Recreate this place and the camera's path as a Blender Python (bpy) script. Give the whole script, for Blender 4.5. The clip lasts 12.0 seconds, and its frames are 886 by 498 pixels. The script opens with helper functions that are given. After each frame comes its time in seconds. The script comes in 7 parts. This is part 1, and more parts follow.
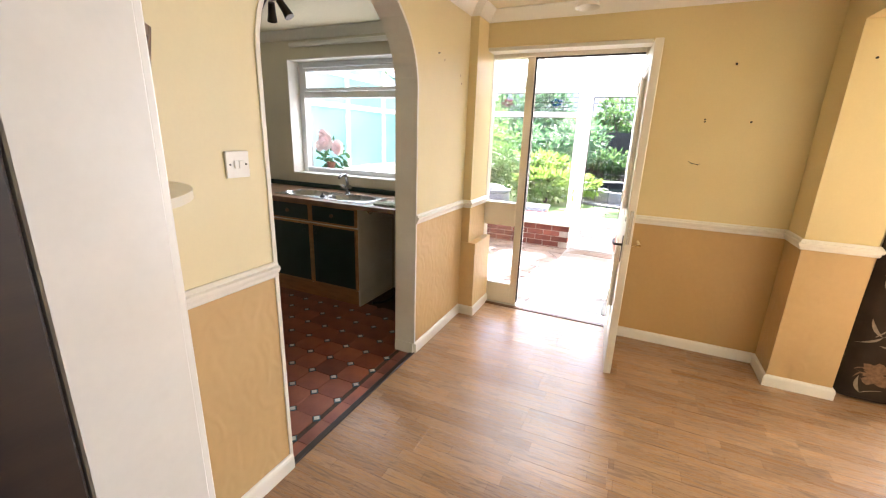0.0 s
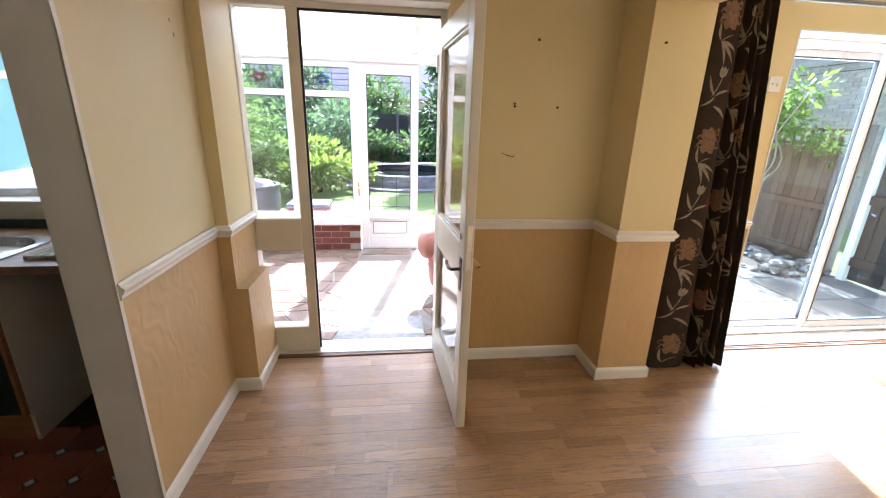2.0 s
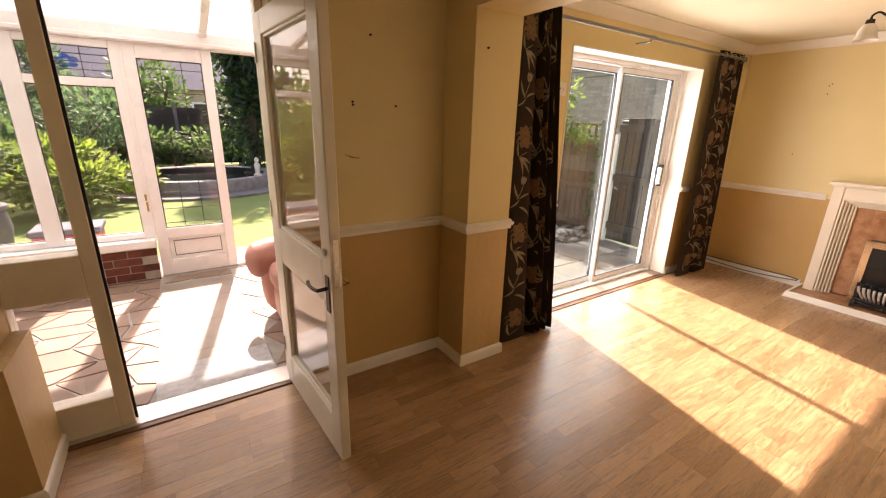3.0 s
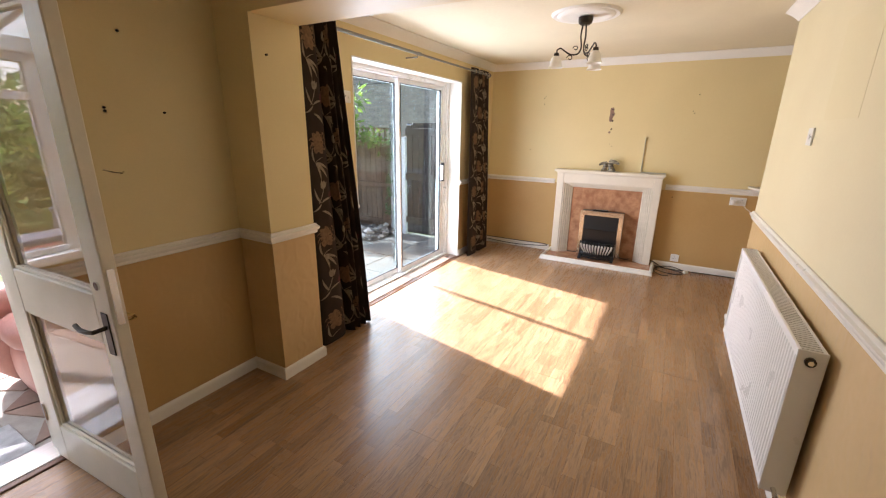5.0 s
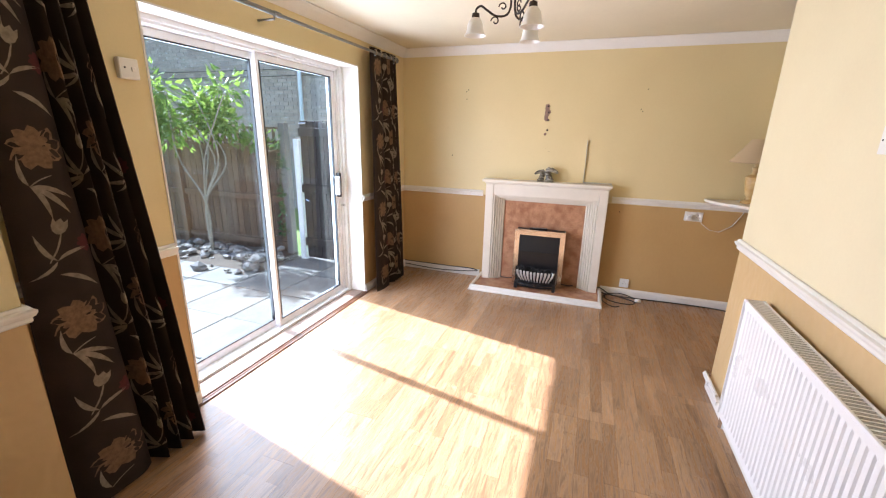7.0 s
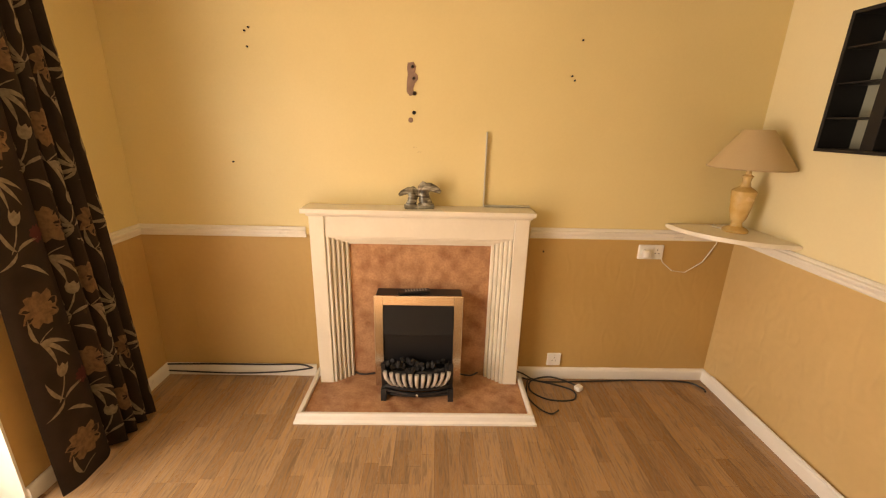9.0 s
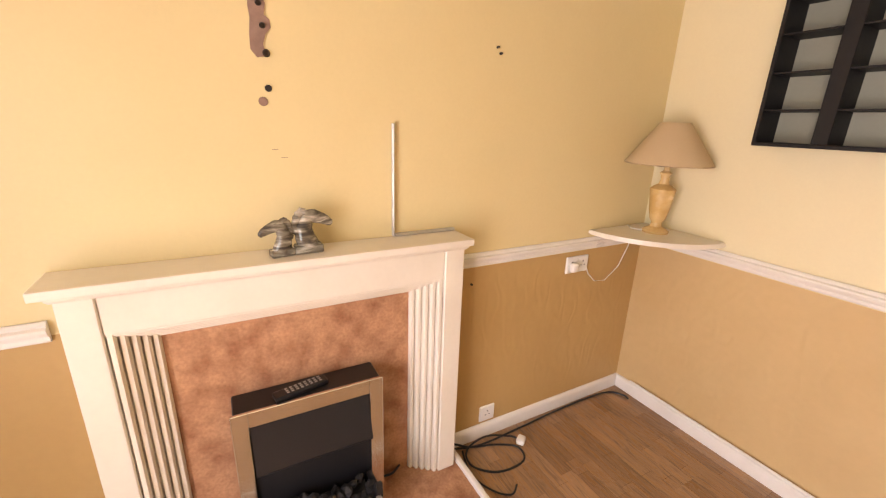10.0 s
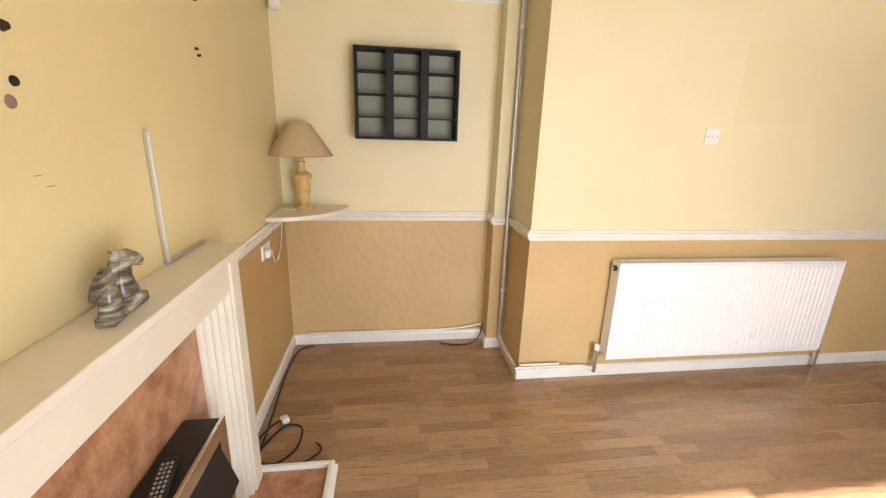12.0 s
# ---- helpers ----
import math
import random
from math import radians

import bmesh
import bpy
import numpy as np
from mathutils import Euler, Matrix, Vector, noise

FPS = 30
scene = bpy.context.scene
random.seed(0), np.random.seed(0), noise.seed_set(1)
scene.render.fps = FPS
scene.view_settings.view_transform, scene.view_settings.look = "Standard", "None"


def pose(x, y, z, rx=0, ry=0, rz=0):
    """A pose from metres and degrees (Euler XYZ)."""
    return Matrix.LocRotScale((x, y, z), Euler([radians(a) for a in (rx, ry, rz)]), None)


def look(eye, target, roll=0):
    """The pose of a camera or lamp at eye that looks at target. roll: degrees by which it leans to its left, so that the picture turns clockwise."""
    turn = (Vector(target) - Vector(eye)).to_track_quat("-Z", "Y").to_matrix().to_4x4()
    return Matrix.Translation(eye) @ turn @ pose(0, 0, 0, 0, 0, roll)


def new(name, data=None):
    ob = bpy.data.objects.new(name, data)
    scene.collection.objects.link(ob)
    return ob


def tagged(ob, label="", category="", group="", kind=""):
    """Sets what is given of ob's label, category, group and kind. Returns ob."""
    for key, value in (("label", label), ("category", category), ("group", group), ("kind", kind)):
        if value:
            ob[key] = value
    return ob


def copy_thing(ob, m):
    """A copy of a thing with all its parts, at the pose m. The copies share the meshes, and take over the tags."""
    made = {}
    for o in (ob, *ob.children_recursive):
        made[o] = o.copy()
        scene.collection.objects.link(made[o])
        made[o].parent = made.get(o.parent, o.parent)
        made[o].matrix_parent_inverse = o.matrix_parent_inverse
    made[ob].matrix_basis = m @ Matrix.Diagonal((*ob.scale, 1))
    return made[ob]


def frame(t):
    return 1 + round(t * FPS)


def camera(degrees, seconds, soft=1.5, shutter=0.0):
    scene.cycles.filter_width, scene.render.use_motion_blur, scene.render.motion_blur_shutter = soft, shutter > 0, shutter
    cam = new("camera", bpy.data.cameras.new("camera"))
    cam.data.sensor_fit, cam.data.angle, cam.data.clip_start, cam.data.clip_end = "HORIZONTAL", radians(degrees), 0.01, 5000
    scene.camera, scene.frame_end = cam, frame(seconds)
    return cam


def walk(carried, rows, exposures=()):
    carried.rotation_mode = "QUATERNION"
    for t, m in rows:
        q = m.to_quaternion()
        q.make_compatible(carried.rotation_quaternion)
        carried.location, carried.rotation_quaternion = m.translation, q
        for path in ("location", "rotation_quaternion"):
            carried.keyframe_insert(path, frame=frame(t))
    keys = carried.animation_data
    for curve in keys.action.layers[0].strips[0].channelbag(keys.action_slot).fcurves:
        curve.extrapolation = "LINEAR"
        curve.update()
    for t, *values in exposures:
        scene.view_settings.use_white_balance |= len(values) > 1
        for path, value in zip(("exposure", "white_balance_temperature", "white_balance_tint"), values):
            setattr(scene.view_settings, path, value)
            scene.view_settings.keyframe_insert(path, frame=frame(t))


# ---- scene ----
cam = camera(95.1, 12.0, soft=1.2)
PATH = [
    (0, (0.107, 0.134, 1.453), (-0.694, 1.885, 0.911), 1.9),
    (0.5, (-0.008, 0.373, 1.463), (-0.701, 2.159, 0.889), 1.6),
    (1, (-0.055, 0.645, 1.454), (-0.547, 2.494, 0.871), 1.7),
    (1.5, (-0.137, 0.837, 1.458), (-0.308, 2.739, 0.865), 1.6),
    (2, (-0.2, 1.004, 1.492), (0.041, 2.898, 0.896), 1.7),
    (2.5, (-0.249, 1.155, 1.488), (0.43, 2.938, 0.888), 1.6),
    (3, (-0.357, 1.2, 1.513), (0.703, 2.788, 0.916), 1.6),
    (3.5, (-0.483, 1.179, 1.519), (0.86, 2.536, 0.92), 1.6),
    (3.7, (-0.512, 1.163, 1.521), (0.912, 2.434, 0.927), 1.5),
    (5.3, (-0.385, 1.097, 1.528), (1.321, 1.978, 0.969), 1.1),
    (5.5, (-0.298, 1.111, 1.518), (1.425, 1.961, 0.96), 1.3),
    (6, (-0.032, 1.132, 1.513), (1.724, 1.916, 0.965), 1.2),
    (6.5, (0.297, 1.262, 1.511), (2.082, 1.977, 0.962), 1.1),
    (6.7, (0.439, 1.304, 1.511), (2.235, 1.995, 0.966), 1.2),
    (8.3, (1.95, 1.508, 1.531), (3.839, 1.822, 0.952), 1.3),
    (8.5, (2.15, 1.524, 1.513), (4.048, 1.776, 0.935), 1.3),
    (9, (2.644, 1.679, 1.526), (4.553, 1.638, 0.931), 1.4),
    (9.5, (3.068, 1.814, 1.503), (4.925, 1.362, 0.915), 1.7),
    (10, (3.496, 1.95, 1.493), (5.166, 1.024, 0.899), 2.0),
    (10.5, (3.767, 2.117, 1.496), (5.11, 0.758, 0.905), 2.1),
    (11, (3.932, 2.339, 1.481), (4.817, 0.637, 0.913), 2.1),
    (11.5, (4.054, 2.496, 1.479), (4.36, 0.6, 0.921), 1.8),
    (12, (4.165, 2.696, 1.506), (3.902, 0.793, 0.95), 1.8),
]
EXPOSURES = [
    (0.0, 3.35, 6200, 20),
    (0.5, 3.0, 6300, 20),
    (1.0, 2.72, 5900, 21),
    (1.5, 2.62, 5800, 21),
    (2.0, 2.48, 5800, 22),
    (2.5, 1.92, 6400, 29),
    (3.0, 1.62, 8500, 35),
    (3.5, 1.6, 9600, 34),
    (5.5, 1.85, 5500, 24),
    (6.0, 1.92, 5400, 24),
    (6.5, 1.97, 5200, 24),
    (8.5, 1.42, 10300, 41),
    (9.0, 1.76, 10600, 31),
    (9.5, 2.13, 9000, 37),
    (10.0, 2.1, 7500, 36),
    (10.5, 1.95, 6200, 30),
    (11.0, 2.0, 5000, 26),
    (11.25, 2.05, 5150, 21),
    (11.5, 1.98, 5300, 24),
    (12.0, 1.9, 6700, 22),
]
walk(cam, [(t, look(eye, target, roll)) for t, eye, target, roll in PATH], EXPOSURES)


# ---- world, sun, exposure ----
SUN_DIR = Vector((0.215, 1.0, 0.935)).normalized()
world = bpy.data.worlds.new("sky")
scene.world = world
world.use_nodes = True
wn = world.node_tree.nodes
sky = wn.new("ShaderNodeTexSky")
sky.sky_type, sky.sun_disc = "NISHITA", False
sky.sun_elevation = math.asin(SUN_DIR.z)
sky.sun_rotation = math.atan2(SUN_DIR.x, SUN_DIR.y)
sky.air_density, sky.dust_density, sky.ozone_density = 1.0, 1.5, 1.0
world.node_tree.links.new(sky.outputs[0], wn["Background"].inputs[0])
wn["Background"].inputs[1].default_value = 0.15
sun = new("sun", bpy.data.lights.new("sun", "SUN"))
sun.data.energy, sun.data.angle, sun.data.color = 5.0, radians(1.0), (1.0, 0.975, 0.93)
sun.matrix_world = look(SUN_DIR * 40, (0, 0, 0))



def window_light(name, x0, x1, y, z0, z1, power, tint=(0.90, 0.96, 1.0)):
    """Sky light that enters by one opening, as an area lamp that fills it."""
    ob = new(name, bpy.data.lights.new(name, "AREA"))
    ob.data.shape, ob.data.size, ob.data.size_y = "RECTANGLE", x1 - x0, z1 - z0
    ob.data.energy, ob.data.color = power, tint
    c = Vector(((x0 + x1) / 2, y, (z0 + z1) / 2))
    ob.matrix_world = look(c, c + Vector((0, -1, 0)))
    return ob


window_light("patio_daylight", 2.3, 3.85, 3.62, 0.1, 1.95, 24)
window_light("kitchen_daylight", -3.0, -1.7, 3.56, 1.1, 2.05, 1.1)

# ---- materials ----
def mat(name, base, rough=0.6, second=None, scale=6.0, fine=60.0, bump=0.15, metal=0.0, vary=0.12, stretch=(1, 1, 1), spec=0.5, coat=0.0, per_piece=0.0, dist=0.004):
    """A surface with two scales of variation, fine relief and uneven gloss."""
    m = bpy.data.materials.new(name)
    m.use_nodes = True
    n, l = m.node_tree.nodes, m.node_tree.links
    b = n["Principled BSDF"]
    b.inputs["Metallic"].default_value, b.inputs["Specular IOR Level"].default_value = metal, spec
    b.inputs["Coat Weight"].default_value, b.inputs["Coat Roughness"].default_value = coat, 0.15
    co = n.new("ShaderNodeTexCoord")
    mp = n.new("ShaderNodeMapping")
    mp.inputs["Scale"].default_value = stretch
    l.new(co.outputs["Object"], mp.inputs[0])
    big, small = n.new("ShaderNodeTexNoise"), n.new("ShaderNodeTexNoise")
    big.inputs["Scale"].default_value, big.inputs["Detail"].default_value = scale, 5
    small.inputs["Scale"].default_value, small.inputs["Detail"].default_value = fine, 3
    l.new(mp.outputs[0], big.inputs["Vector"])
    l.new(mp.outputs[0], small.inputs["Vector"])
    if second is None:
        second = tuple(c * (1 - vary * 1.6) for c in base)
    mix = n.new("ShaderNodeMix")
    mix.data_type = "RGBA"
    mix.inputs["A"].default_value, mix.inputs["B"].default_value = (*base, 1), (*second, 1)
    ramp = n.new("ShaderNodeMapRange")
    ramp.inputs["From Min"].default_value, ramp.inputs["From Max"].default_value = 0.38, 0.68
    l.new(big.outputs["Fac"], ramp.inputs["Value"])
    l.new(ramp.outputs[0], mix.inputs["Factor"])
    hsv = n.new("ShaderNodeHueSaturation")
    val = n.new("ShaderNodeMapRange")
    val.inputs["To Min"].default_value, val.inputs["To Max"].default_value = 1 - vary, 1 + vary
    l.new(small.outputs["Fac"], val.inputs["Value"])
    l.new(mix.outputs["Result"], hsv.inputs["Color"])
    if per_piece:
        info = n.new("ShaderNodeObjectInfo")
        isl = n.new("ShaderNodeNewGeometry")
        add = n.new("ShaderNodeMath")
        add.operation = "ADD"
        l.new(info.outputs["Random"], add.inputs[0])
        l.new(isl.outputs["Random Per Island"], add.inputs[1])
        fr = n.new("ShaderNodeMath")
        fr.operation = "FRACT"
        l.new(add.outputs[0], fr.inputs[0])
        pv = n.new("ShaderNodeMapRange")
        pv.inputs["To Min"].default_value, pv.inputs["To Max"].default_value = 1 - per_piece, 1 + per_piece
        l.new(fr.outputs[0], pv.inputs["Value"])
        mul = n.new("ShaderNodeMath")
        mul.operation = "MULTIPLY"
        l.new(pv.outputs[0], mul.inputs[0])
        l.new(val.outputs[0], mul.inputs[1])
        l.new(mul.outputs[0], hsv.inputs["Value"])
    else:
        l.new(val.outputs[0], hsv.inputs["Value"])
    l.new(hsv.outputs[0], b.inputs["Base Color"])
    rr = n.new("ShaderNodeMapRange")
    rr.inputs["To Min"].default_value, rr.inputs["To Max"].default_value = max(rough - 0.1, 0.02), min(rough + 0.1, 1)
    l.new(big.outputs["Fac"], rr.inputs["Value"])
    l.new(rr.outputs[0], b.inputs["Roughness"])
    if bump:
        bp = n.new("ShaderNodeBump")
        bp.inputs["Strength"].default_value, bp.inputs["Distance"].default_value = bump, dist
        l.new(small.outputs["Fac"], bp.inputs["Height"])
        l.new(bp.outputs[0], b.inputs["Normal"])
    return m


def wallpaper(name, base, second, rough=0.55, relief=0.09, turns=34, tall=0.45):
    """Embossed paper: swirling raised lines on a painted ground, with worn patches."""
    m = mat(name, base, rough, second, scale=1.3, fine=40, bump=0.0, vary=0.04)
    n, l = m.node_tree.nodes, m.node_tree.links
    co = n.new("ShaderNodeTexCoord")
    mp = n.new("ShaderNodeMapping")
    mp.inputs["Scale"].default_value = (1, 1, tall)
    l.new(co.outputs["Object"], mp.inputs[0])
    w = n.new("ShaderNodeTexNoise")
    w.inputs["Scale"].default_value, w.inputs["Detail"].default_value = 9, 1.2
    l.new(mp.outputs[0], w.inputs["Vector"])
    k = n.new("ShaderNodeMath")
    k.operation = "MULTIPLY"
    k.inputs[1].default_value = turns
    l.new(w.outputs["Fac"], k.inputs[0])
    s = n.new("ShaderNodeMath")
    s.operation = "SINE"
    l.new(k.outputs[0], s.inputs[0])
    bp = n.new("ShaderNodeBump")
    bp.inputs["Strength"].default_value, bp.inputs["Distance"].default_value = relief, 0.003
    l.new(s.outputs[0], bp.inputs["Height"])
    l.new(bp.outputs[0], n["Principled BSDF"].inputs["Normal"])
    return m


def laminate(name):
    """Three-strip oak laminate: strips with their own tone, long grain, slightly glossy."""
    m = bpy.data.materials.new(name)
    m.use_nodes = True
    n, l = m.node_tree.nodes, m.node_tree.links
    b = n["Principled BSDF"]
    co, info = n.new("ShaderNodeTexCoord"), n.new("ShaderNodeObjectInfo")
    off = n.new("ShaderNodeVectorMath")
    off.operation = "MULTIPLY_ADD"
    comb = n.new("ShaderNodeCombineXYZ")
    for i in (0, 2):
        l.new(info.outputs["Random"], comb.inputs[i])
    l.new(comb.outputs[0], off.inputs[0])
    off.inputs[1].default_value = (13.0, 0.0, 9.0)
    l.new(co.outputs["Object"], off.inputs[2])
    br = n.new("ShaderNodeTexBrick")
    br.inputs["Color1"].default_value, br.inputs["Color2"].default_value = (0.45, 0.278, 0.152, 1), (0.305, 0.178, 0.092, 1)
    br.inputs["Mortar"].default_value = (0.19, 0.105, 0.052, 1)
    br.inputs["Scale"].default_value, br.inputs["Mortar Size"].default_value = 1.0, 0.0006
    br.inputs["Brick Width"].default_value, br.inputs["Row Height"].default_value = 0.43, 0.065
    br.offset, br.offset_frequency = 0.37, 2
    l.new(off.outputs[0], br.inputs["Vector"])
    mp = n.new("ShaderNodeMapping")
    mp.inputs["Scale"].default_value = (3.2, 30, 1)
    l.new(off.outputs[0], mp.inputs[0])
    g = n.new("ShaderNodeTexNoise")
    g.inputs["Scale"].default_value, g.inputs["Detail"].default_value, g.inputs["Distortion"].default_value = 2.2, 7, 1.1
    l.new(mp.outputs[0], g.inputs["Vector"])
    gr = n.new("ShaderNodeMapRange")
    gr.inputs["From Min"].default_value, gr.inputs["From Max"].default_value = 0.38, 0.66
    gr.inputs["To Min"].default_value, gr.inputs["To Max"].default_value = 1.14, 0.62
    l.new(g.outputs["Fac"], gr.inputs["Value"])
    mp2 = n.new("ShaderNodeMapping")
    mp2.inputs["Scale"].default_value = (6, 160, 1)
    l.new(off.outputs[0], mp2.inputs[0])
    g2 = n.new("ShaderNodeTexNoise")
    g2.inputs["Scale"].default_value, g2.inputs["Detail"].default_value = 2.0, 2
    l.new(mp2.outputs[0], g2.inputs["Vector"])
    g2r = n.new("ShaderNodeMapRange")
    g2r.inputs["To Min"].default_value, g2r.inputs["To Max"].default_value = 0.84, 1.14
    l.new(g2.outputs["Fac"], g2r.inputs["Value"])
    mul = n.new("ShaderNodeMath")
    mul.operation = "MULTIPLY"
    l.new(gr.outputs[0], mul.inputs[0])
    l.new(g2r.outputs[0], mul.inputs[1])
    hsv = n.new("ShaderNodeHueSaturation")
    l.new(br.outputs["Color"], hsv.inputs["Color"])
    l.new(mul.outputs[0], hsv.inputs["Value"])
    l.new(hsv.outputs[0], b.inputs["Base Color"])
    rr = n.new("ShaderNodeMapRange")
    rr.inputs["To Min"].default_value, rr.inputs["To Max"].default_value = 0.2, 0.36
    l.new(g.outputs["Fac"], rr.inputs["Value"])
    l.new(rr.outputs[0], b.inputs["Roughness"])
    bp = n.new("ShaderNodeBump")
    bp.inputs["Strength"].default_value, bp.inputs["Distance"].default_value = 0.12, 0.001
    l.new(mul.outputs[0], bp.inputs["Height"])
    l.new(bp.outputs[0], b.inputs["Normal"])
    return m


def glass(name, tint=(1, 1, 1), gloss=0.9, frost=0.0, clear=0.96):
    """Thin pane: clear straight through, with mirror gloss that grows at a slant; frost blurs it."""
    m = bpy.data.materials.new(name)
    m.use_nodes = True
    n, l = m.node_tree.nodes, m.node_tree.links
    out = n["Material Output"]
    n.remove(n["Principled BSDF"])
    tr, gl, mx, lw = n.new("ShaderNodeBsdfTransparent"), n.new("ShaderNodeBsdfGlossy"), n.new("ShaderNodeMixShader"), n.new("ShaderNodeLayerWeight")
    tr.inputs[0].default_value = (*[c * clear for c in tint], 1)
    gl.inputs["Roughness"].default_value = 0.02
    gl.inputs["Color"].default_value = (gloss, gloss, gloss, 1)
    lw.inputs["Blend"].default_value = 0.5
    pw, sc = n.new("ShaderNodeMath"), n.new("ShaderNodeMath")
    pw.operation, sc.operation = "POWER", "MULTIPLY_ADD"
    pw.inputs[1].default_value, sc.inputs[1].default_value, sc.inputs[2].default_value = 5.0, 0.9, 0.04
    l.new(lw.outputs["Facing"], pw.inputs[0])
    l.new(pw.outputs[0], sc.inputs[0])
    l.new(sc.outputs[0], mx.inputs[0])
    l.new(gl.outputs[0], mx.inputs[2])
    if frost:
        tl, m2 = n.new("ShaderNodeBsdfTranslucent"), n.new("ShaderNodeMixShader")
        tl.inputs[0].default_value = (*tint, 1)
        m2.inputs[0].default_value = frost
        # uneven light through the obscured panes, put into their tint as soft patches
        gc, gm, gn, gx = n.new("ShaderNodeTexCoord"), n.new("ShaderNodeMapping"), n.new("ShaderNodeTexNoise"), n.new("ShaderNodeMix")
        gm.inputs["Scale"].default_value = (2.2, 2.2, 3.4)
        gn.inputs["Scale"].default_value, gn.inputs["Detail"].default_value = 1.0, 4
        gx.data_type = "RGBA"
        gx.inputs[6].default_value = (tint[0] * 0.62, tint[1] * 0.76, tint[2] * 0.72, 1)
        gx.inputs[7].default_value = (min(1, tint[0] * 1.25), min(1, tint[1] * 1.18), min(1, tint[2] * 1.2), 1)
        l.new(gc.outputs["Object"], gm.inputs[0])
        l.new(gm.outputs[0], gn.inputs["Vector"])
        l.new(gn.outputs["Fac"], gx.inputs[0])
        l.new(gx.outputs[2], tl.inputs[0])
        l.new(tr.outputs[0], m2.inputs[1])
        l.new(tl.outputs[0], m2.inputs[2])
        l.new(m2.outputs[0], mx.inputs[1])
    else:
        l.new(tr.outputs[0], mx.inputs[1])
    l.new(mx.outputs[0], out.inputs[0])
    return m


def leafy(name, base, second, shine=0.5, through_colour=None):
    """Leaves that let some light through, each clump with its own tone."""
    m = mat(name, base, shine, second, scale=2.0, fine=30, bump=0, vary=0.15, per_piece=0.35)
    n, l = m.node_tree.nodes, m.node_tree.links
    tl, mx = n.new("ShaderNodeBsdfTranslucent"), n.new("ShaderNodeMixShader")
    mx.inputs[0].default_value = 0.5
    tl.inputs[0].default_value = (*(through_colour or (base[0] * 1.6, base[1] * 1.6, base[2])), 1)
    l.new(n["Principled BSDF"].outputs[0], mx.inputs[1])
    l.new(tl.outputs[0], mx.inputs[2])
    l.new(mx.outputs[0], n["Material Output"].inputs[0])
    return m


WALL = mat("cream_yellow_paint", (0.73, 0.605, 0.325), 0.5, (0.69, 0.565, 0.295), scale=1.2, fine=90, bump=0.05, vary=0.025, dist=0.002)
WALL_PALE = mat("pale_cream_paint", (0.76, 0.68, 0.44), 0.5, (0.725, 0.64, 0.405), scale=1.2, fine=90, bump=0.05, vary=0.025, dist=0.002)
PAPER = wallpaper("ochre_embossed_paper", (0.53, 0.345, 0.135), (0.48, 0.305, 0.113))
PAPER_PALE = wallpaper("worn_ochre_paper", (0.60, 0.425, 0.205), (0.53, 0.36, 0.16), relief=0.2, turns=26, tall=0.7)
CEIL = mat("ceiling_cream", (0.74, 0.67, 0.49), 0.8, scale=2, fine=35, bump=0.35, vary=0.03, dist=0.006)
COVING = mat("coving_white", (0.82, 0.80, 0.74), 0.6, scale=3, fine=60, bump=0.05, vary=0.03)
GLOSS_WHITE = mat("white_gloss_paint", (0.80, 0.78, 0.72), 0.32, (0.74, 0.72, 0.65), scale=5, fine=70, bump=0.06, vary=0.03, dist=0.002)
CREAM_GLOSS = mat("cream_gloss_wood", (0.78, 0.725, 0.61), 0.35, (0.72, 0.665, 0.55), scale=4, fine=60, bump=0.06, vary=0.03, dist=0.002)
UPVC = mat("white_upvc", (0.84, 0.85, 0.85), 0.28, scale=3, fine=40, bump=0.01, vary=0.015)
ALU = mat("brushed_aluminium", (0.62, 0.62, 0.60), 0.38, scale=8, fine=120, bump=0.03, metal=0.85, vary=0.04, stretch=(1, 12, 1))
BAR_STEEL = mat("polished_grate_steel", (0.72, 0.71, 0.68), 0.3, scale=6, fine=90, bump=0.01, metal=0.55, vary=0.03)
CHROME = mat("chrome", (0.78, 0.78, 0.77), 0.14, scale=6, fine=90, bump=0.01, metal=1.0, vary=0.03)
STEEL = mat("brushed_steel", (0.80, 0.78, 0.74), 0.2, scale=8, fine=140, bump=0.02, metal=1.0, vary=0.05, stretch=(1, 1, 14))
BRASS = mat("aged_brass", (0.55, 0.38, 0.14), 0.3, scale=10, fine=90, bump=0.03, metal=1.0, vary=0.08)
BLACK = mat("black_plastic", (0.012, 0.012, 0.013), 0.35, scale=6, fine=120, bump=0.02, vary=0.1)
DARK_WOOD = mat("dark_stained_wood", (0.028, 0.018, 0.014), 0.4, (0.018, 0.012, 0.01), scale=4, fine=40, bump=0.06, vary=0.15, stretch=(1, 1, 8))
BROWN_WOOD = mat("brown_wood", (0.16, 0.07, 0.03), 0.35, (0.10, 0.04, 0.018), scale=4, fine=40, bump=0.05, vary=0.15, stretch=(1, 1, 6))
PLASTIC = mat("white_plastic", (0.80, 0.79, 0.74), 0.3, scale=4, fine=60, bump=0.01, vary=0.02)
CABLE = mat("black_cable", (0.015, 0.015, 0.015), 0.45, scale=9, fine=60, bump=0.02)
RAD = mat("radiator_enamel", (0.84, 0.84, 0.82), 0.3, scale=4, fine=60, bump=0.01, vary=0.015)
GRILLE = mat("grey_grille", (0.34, 0.34, 0.31), 0.5, scale=6, fine=60, bump=0.02, vary=0.06)
